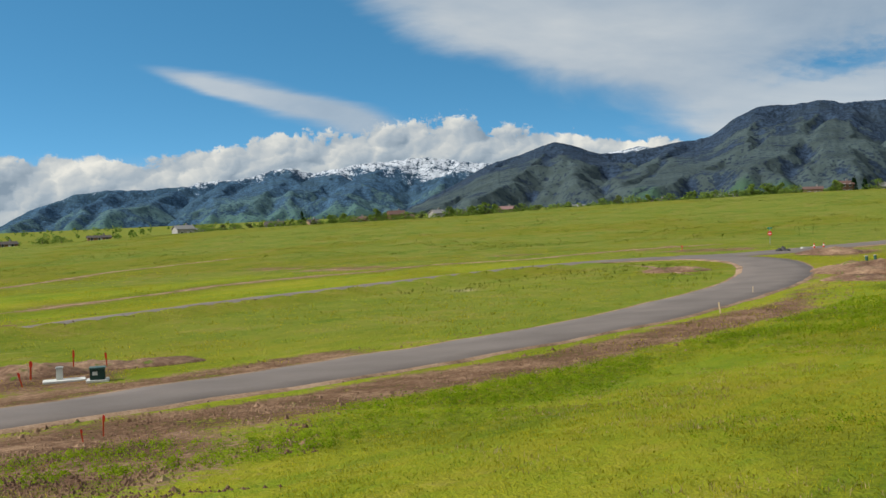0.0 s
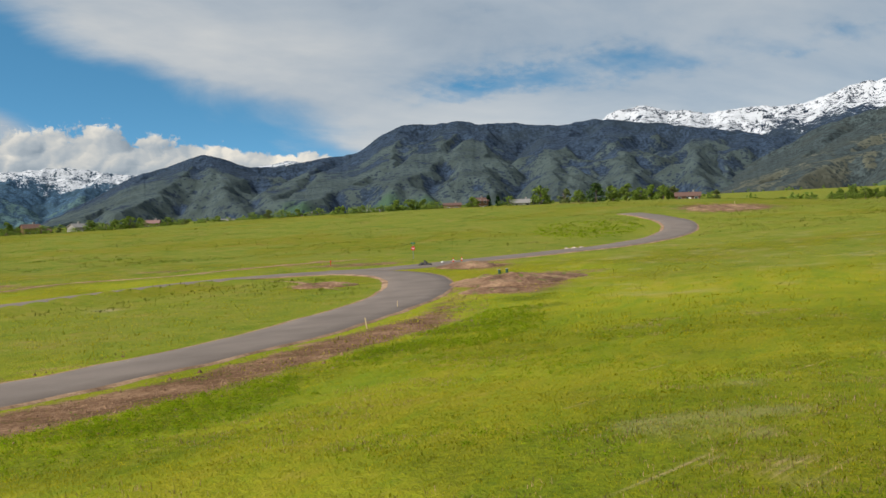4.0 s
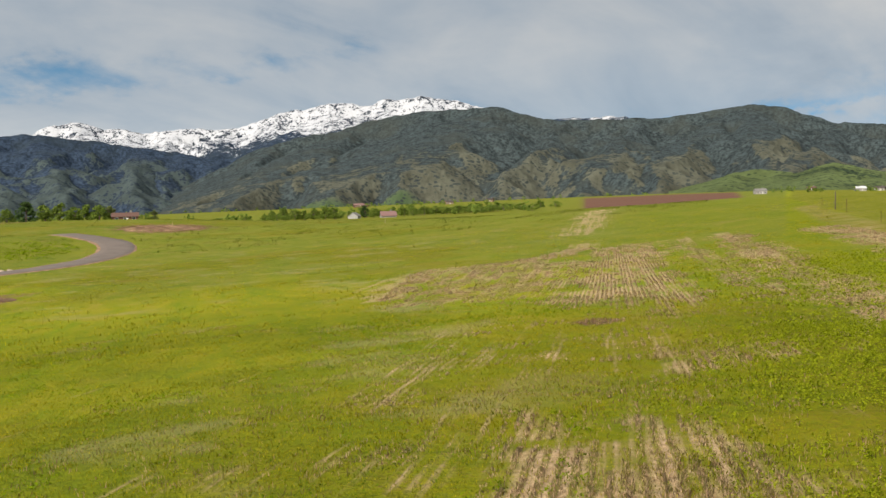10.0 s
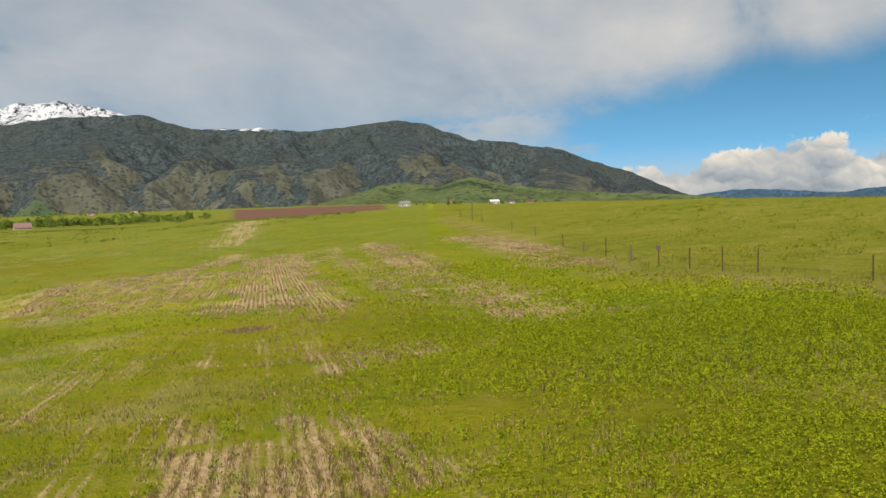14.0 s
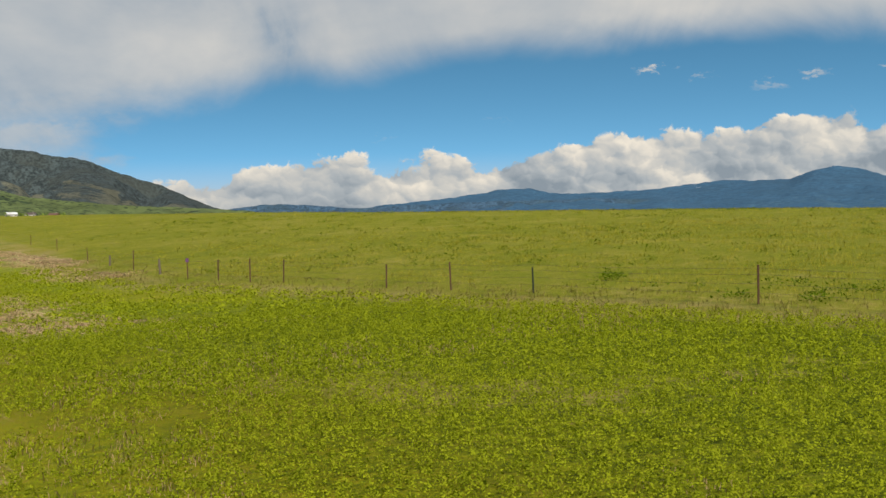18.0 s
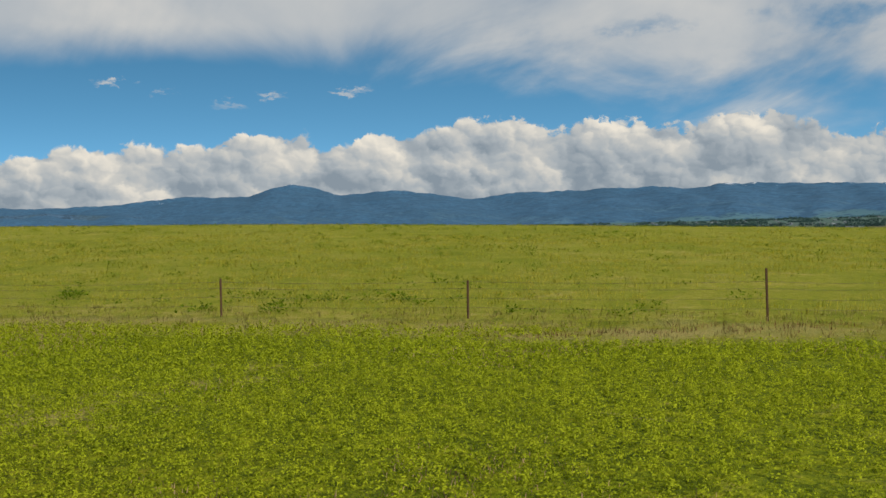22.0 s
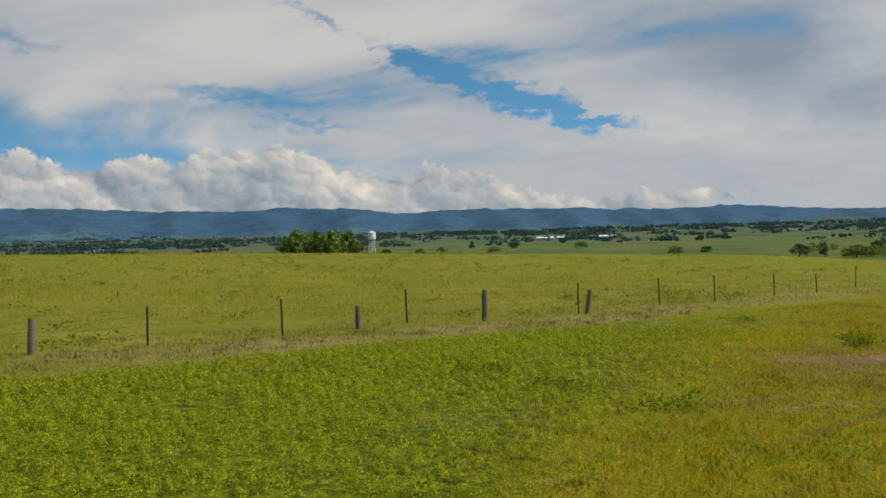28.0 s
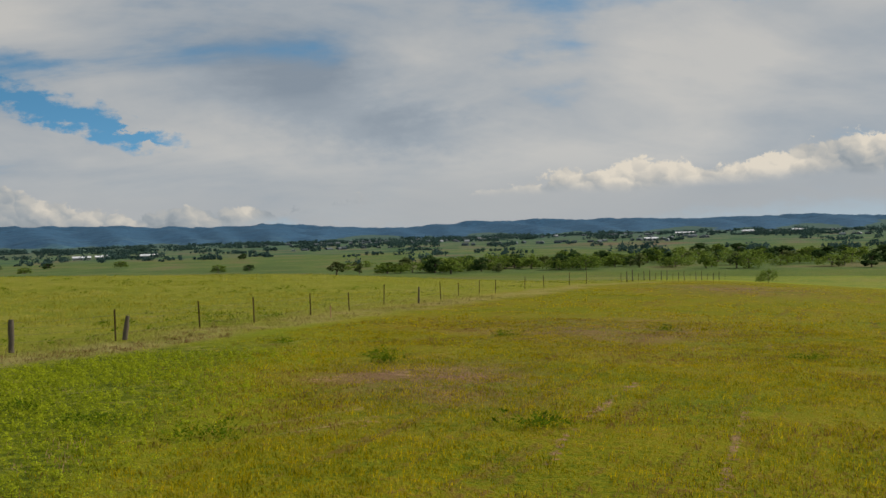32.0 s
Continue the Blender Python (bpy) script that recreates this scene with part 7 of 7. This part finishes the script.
def near_cover():
    rng = np.random.default_rng(21)
    luc = leaf_material("lucerne_leaves", (0.162, 0.218, 0.012), (0.372, 0.418, 0.022), 0.45, 0.22, 0.9, 2.2)
    green = leaf_material("grass_blades", (0.180, 0.235, 0.008), (0.560, 0.470, 0.022), 0.5, 0.32, 0.8, 0.8)
    gold = leaf_material("weedy_blades", (0.135, 0.160, 0.004), (0.680, 0.510, 0.012), 0.5, 0.38, 0.8, 1.0)
    straw = leaf_material("straw", (0.42, 0.27, 0.16), (0.78, 0.56, 0.36), 0.5, 0.3, 0.9, 1.5)
    dry = leaf_material("dry_straw", (0.36, 0.24, 0.13), (0.64, 0.45, 0.26), 0.5, 0.25, 0.9, 1.5)
    seed = leaf_material("pasture_grass", (0.200, 0.225, 0.007), (0.480, 0.430, 0.055), 0.5, 0.25, 0.9, 0.5)
    dark = leaf_material("dark_tufts", (0.055, 0.105, 0.005), (0.150, 0.215, 0.012), 0.5)
    verge = leaf_material("verge_blades", (0.150, 0.135, 0.025), (0.400, 0.330, 0.130), 0.5)
    fence = FENCE_LINE[::-1]

    def inside(x, y):
        return side_of(fence, x, y) < np.where(x < 20, -5.0, -2.6)
    # lucerne between the camera and the fence
    gx, gy = np.meshgrid(np.arange(-6, 37, 0.205), np.arange(-38, 26, 0.205))
    x, y = (gx + rng.normal(size=gx.shape) * 0.08).ravel(), (gy + rng.normal(size=gx.shape) * 0.08).ravel()
    az, r = np.degrees(np.arctan2(x, y)) % 360, np.hypot(x, y)
    near = (r > 8.5) & (r < 37) & (az > 57) & (az < 186)
    x, y, az, r = x[near], y[near], az[near], r[near]
    q = r * np.sin(np.radians(az - 57))
    wob = layers(x, y, 14, 4, 3) - 0.5
    keep = inside(x, y) & (q + wob * 5 > rng.uniform(1, 7, len(q))) & (az + wob * 14 - r * 0.12 < rng.uniform(158, 177, len(q))) & (layers(x, y, 2.2, 3, 66) + rng.uniform(-.15, .15, len(q)) > 0.27)
    close = keep & (r < 20)
    clumps("lucerne", rng, x[close], y[close], 34, 0.21, 0.135, 0.0185, luc, "leafy green lucerne plants covering the field")
    keep = keep & (r >= 20)
    clumps("lucerne", rng, x[keep], y[keep], 19, 0.20, 0.135, 0.025, luc, "leafy green lucerne plants towards the fence")
    x, y, az, r = scatter(rng, 58, 104, 36.5, 84, 15000, 0.3)
    q = r * np.sin(np.radians(az - 57))
    keep = inside(x, y) & (q > rng.uniform(4, 14, len(q))) & (layers(x, y, 4.0, 3, 67) + rng.uniform(-.1, .1, len(q)) > 0.36)
    clumps("lucerne", rng, x[keep], y[keep], 12, 0.22, 0.24, 0.045, luc, "leafy green lucerne plants along the far part of the fence")
    x, y, az, r = scatter(rng, 58, 172, 9, 34, 16000)
    keep = inside(x, y) & (layers(x, y, 4.5, 3, 166) + rng.uniform(-.06, .06, len(x)) > np.where(az < 88, 0.54, np.where(az < 110, 0.61, 0.68)))
    blades("dry_stalks", rng, x[keep], y[keep], 5, 0.15, 0.010, 0.10, 0.9, dry, "pale dry stalks standing among the lucerne")
    # straw rows
    s, q = np.exp(rng.uniform(np.log(9), np.log(130), 260000)), rng.uniform(-20, 25, 260000)
    keep = np.abs(q) < 7 + s * np.where(q > 0, 0.24, 0.12)
    s, q = s[keep], np.round(q[keep] * 4.0) / 4.0
    ang = radians(57)
    x, y = s * math.sin(ang) + q * math.cos(ang), s * math.cos(ang) - q * math.sin(ang)
    r = np.hypot(x, y)
    keep = (r > 10) & (straw_cover(q, s, x, y) * 1.1 + rng.uniform(-0.32, 0.02, len(q)) + 0.10 * (s > 42) > 0.36) & (layers(q * 3, s * 0.4, 1.4, 2, 24) + rng.uniform(-0.12, 0.12, len(q)) > 0.40)
    q = q + rng.normal(size=len(q)) * 0.012
    x, y = s * math.sin(ang) + q * math.cos(ang), s * math.cos(ang) - q * math.sin(ang)
    blades("straw_rows", rng, x[keep], y[keep], 5, 0.10, 0.004 + 0.00038 * s[keep], 0.035, 0.7, straw, "cut straw standing in old drilled rows")
    # grass of the open slope
    x, y, az, r = scatter(rng, -29, 66, 12, 60, 76000, 0.75)
    d = side_of(MAIN_ROAD[::4], x, y)
    q = r * np.sin(np.radians(az - 57))
    keep = (np.abs(d) > 9.5) & ((az > -9) | (r > 36) | (rng.uniform(size=len(x)) < 0.35)) & (layers(x, y, 3.5, 3, 43) + rng.uniform(-.3, .3, len(x)) > 0.36)
    blades("meadow_grass", rng, x[keep], y[keep], 8, 0.085, 0.011, 0.14, 0.9, green, "fresh green grass on the slope")
    x, y, az, r = scatter(rng, -29, 60, 12, 60, 6000, 0.3)
    d = side_of(MAIN_ROAD[::4], x, y)
    keep = (d > 4.5) & (layers(x, y, 6, 3, 143) > 0.65)
    leaflets("broad_weeds", rng, x[keep], y[keep], 14, 0.16, 0.022, 0.22, dark, "darker leafy weeds in patches")
    x, y, az, r = scatter(rng, -29, 24, 22, 80, 26000, 0.2)
    d = side_of(MAIN_ROAD[::4], x, y)
    keep = (d > 11) & (d < 17.5) & (layers(x, y, 5, 3, 44) + rng.uniform(-.1, .1, len(x)) > 0.46)
    lush = leaf_material("lush_leaves", (0.090, 0.165, 0.005), (0.270, 0.360, 0.012), 0.5, 0.25, 0.9, 1.2)
    clumps("lush_weeds", rng, x[keep], y[keep], 22, 0.20, 0.20, 0.026, lush, "fresh green leafy weeds below the strip of turned soil")
    x, y, az, r = scatter(rng, -20, 56, 13, 60, 9000, 0.3)
    d = side_of(MAIN_ROAD[::4], x, y)
    keep = (d > 11) & (layers(x, y, 7, 4, 45, 0.6) + rng.uniform(-.05, .05, len(x)) > 0.60)
    clumps("lush_weeds", rng, x[keep], y[keep], 20, 0.15, 0.17, 0.022, lush, "fresh green leafy weeds in patches on the slope")
    x, y, az, r = scatter(rng, 0, 68, 11, 60, 13000, 0.2)
    keep = layers(x, y, 5, 3, 77) + rng.uniform(-.08, .08, len(x)) > np.where((r < 27) & (az > 32), 0.46, np.where(az < 20, 0.66, 0.60))
    blades("pale_grass", rng, x[keep], y[keep], 6, 0.14, 0.010, 0.12, 0.9, dry, "pale dry grass in thin patches")
    # coarser tufts farther out
    x, y, az, r = scatter(rng, -29, 68, 48, 190, 30000, 0.5)
    d = side_of(MAIN_ROAD[::4], x, y)
    d2 = side_of(LOOP_ROAD[::4], x, y)
    keep = (np.abs(d) > 5.5) & (np.abs(d2) > 5.5) & (layers(x, y, 9, 3, 47) + rng.uniform(-.2, .2, len(x)) > 0.45)
    blades("far_meadow_tufts", rng, x[keep], y[keep], 6, 0.18, 0.030, 0.30, 0.9, green, "tufts of grass across the meadow")
    coarse = leaf_material("coarse_grass", (0.110, 0.160, 0.014), (0.270, 0.285, 0.050), 0.5, 0.3, 0.9, 0.25)
    x, y, az, r = scatter(rng, -28, 62, 105, 430, 46000, 0.55)
    d = side_of(MAIN_ROAD[::4], x, y)
    d2 = side_of(LOOP_ROAD[::4], x, y)
    crop = np.exp(-((az - 26.4) / 3.0) ** 2 - ((r - 245) / 34) ** 2) > 0.4
    clumps("green_crop", rng, x[crop & (np.abs(d2) > 6)], y[crop & (np.abs(d2) > 6)], 16, 0.35, 0.9, 0.12, lush, "dark green leafy patch inside the bend of the lane")
    keep = (np.abs(d) > 5.5) & (np.abs(d2) > 5.5) & (layers(x, y, 11, 3, 147) + rng.uniform(-.15, .15, len(x)) > 0.50) & ((d < 0) | (r > 200))
    blades("coarse_tufts", rng, x[keep], y[keep], 6, 0.30, 0.07, 0.45, 0.9, coarse, "coarse olive tufts across the far meadow")
    x, y, az, r = scatter(rng, 68, 200, 55, 190, 16000, 0.4)
    keep = (side_of(fence, x, y) > 2) & (layers(x, y, 9, 3, 48) + rng.uniform(-.2, .2, len(x)) > 0.48)
    blades("far_pasture_tufts", rng, x[keep], y[keep], 6, 0.26, 0.028, 0.30, 0.8, seed, "olive tufts across the pasture")
    x, y, az, r = scatter(rng, 160, 217, 50, 160, 14000, 0.4)
    keep = inside(x, y) & (layers(x, y, 6, 3, 49) + rng.uniform(-.2, .2, len(x)) > 0.45)
    blades("far_weed_tufts", rng, x[keep], y[keep], 5, 0.11, 0.05, 0.30, 1.0, gold, "yellow-green tufts over the field")
    # yellow weeds
    x, y, az, r = scatter(rng, 158, 217, 11, 60, 52000, 0.7)
    wob = layers(x, y, 14, 4, 3) - 0.5
    keep = inside(x, y) & (az + wob * 14 - r * 0.12 > rng.uniform(166, 178, len(x))) & (layers(x, y, 2.8, 3, 53) + rng.uniform(-.2, .2, len(x)) > 0.40)
    blades("yellow_weeds", rng, x[keep], y[keep], 9, 0.11, 0.011, 0.13, 0.8, gold, "yellow-green weeds and grass")
    x, y, az, r = scatter(rng, 164, 217, 11, 60, 26000, 0.6)
    wob = layers(x, y, 14, 4, 3) - 0.5
    keep = inside(x, y) & (az + wob * 14 - r * 0.12 > rng.uniform(166, 178, len(x))) & (layers(x, y, 4.0, 4, 57, 0.6) + rng.uniform(-.1, .1, len(x)) > 0.53)
    red = leaf_material("reddish_stems", (0.150, 0.075, 0.035), (0.330, 0.185, 0.085), 0.4)
    blades("reddish_weeds", rng, x[keep], y[keep], 6, 0.11, 0.010, 0.10, 0.7, red, "reddish brown seed stems among the weeds")
    spots = [(172.4, 21), (186.1, 34.8), (186.5, 32.4), (192.7, 43.8), (195.5, 19.5), (181, 40), (201, 50), (178, 19), (168, 24), (208, 36)]
    bx = np.concatenate([d * math.sin(radians(a)) + rng.normal(size=22) * 0.35 for a, d in spots])
    by = np.concatenate([d * math.cos(radians(a)) + rng.normal(size=22) * 0.30 for a, d in spots])
    leaflets("weed_clumps", rng, bx, by, 14, 0.24, 0.04, 0.14, dark, "dark green clumps of weed")
    # verge along the fence and pasture beyond
    x, y, az, r = scatter(rng, 66, 198, 24, 95, 60000, 0.4)
    d = side_of(fence, x, y)
    keep = (np.abs(d + 0.8) < 3.0) & (rng.uniform(size=len(x)) < 0.9)
    blades("verge_grass", rng, x[keep], y[keep], 6, 0.17, 0.013, 0.12, 0.8, verge, "tall pale grass along the fence")
    strip = (np.abs(d + 2.6 + (layers(x, y, 6, 3, 95) - 0.5) * 3) < 1.3) & (az > 112) & (az < 178) & (layers(x, y, 3, 3, 96) + rng.uniform(-.15, .15, len(x)) > 0.42)
    blades("verge_weeds", rng, x[strip], y[strip], 9, 0.16, 0.012, 0.16, 0.7, red, "reddish brown weeds along the foot of the fence")
    keep = (d > 2) & (layers(x, y, 5, 3, 93) + rng.uniform(-.2, .2, len(x)) > 0.52) & (rng.uniform(size=len(x)) < 0.75)
    blades("pasture_tufts", rng, x[keep], y[keep], 7, 0.24, 0.010, 0.14, 0.7, seed, "olive pasture grass with pale seed heads")
    x, y, az, r = scatter(rng, 70, 200, 28, 150, 4200)
    d = side_of(fence, x, y)
    keep = (d > 2) & (layers(x, y, 12, 3, 193) + rng.uniform(-.15, .15, len(x)) > 0.53)
    x2, y2, az, r = scatter(rng, 100, 182, 28, 62, 9000)
    d = side_of(fence, x2, y2)
    near = (d > 0.8) & (d < 7) & (layers(x2, y2, 1.6, 3, 194) + rng.uniform(-.1, .1, len(x2)) > 0.71)
    x, y, keep = np.concatenate([x, x2]), np.concatenate([y, y2]), np.concatenate([keep, near])
    leaflets("pasture_clumps", rng, x[keep], y[keep], 22, 0.22, 0.055, 0.26, dark, "dark green clumps in the pasture")


near_cover()
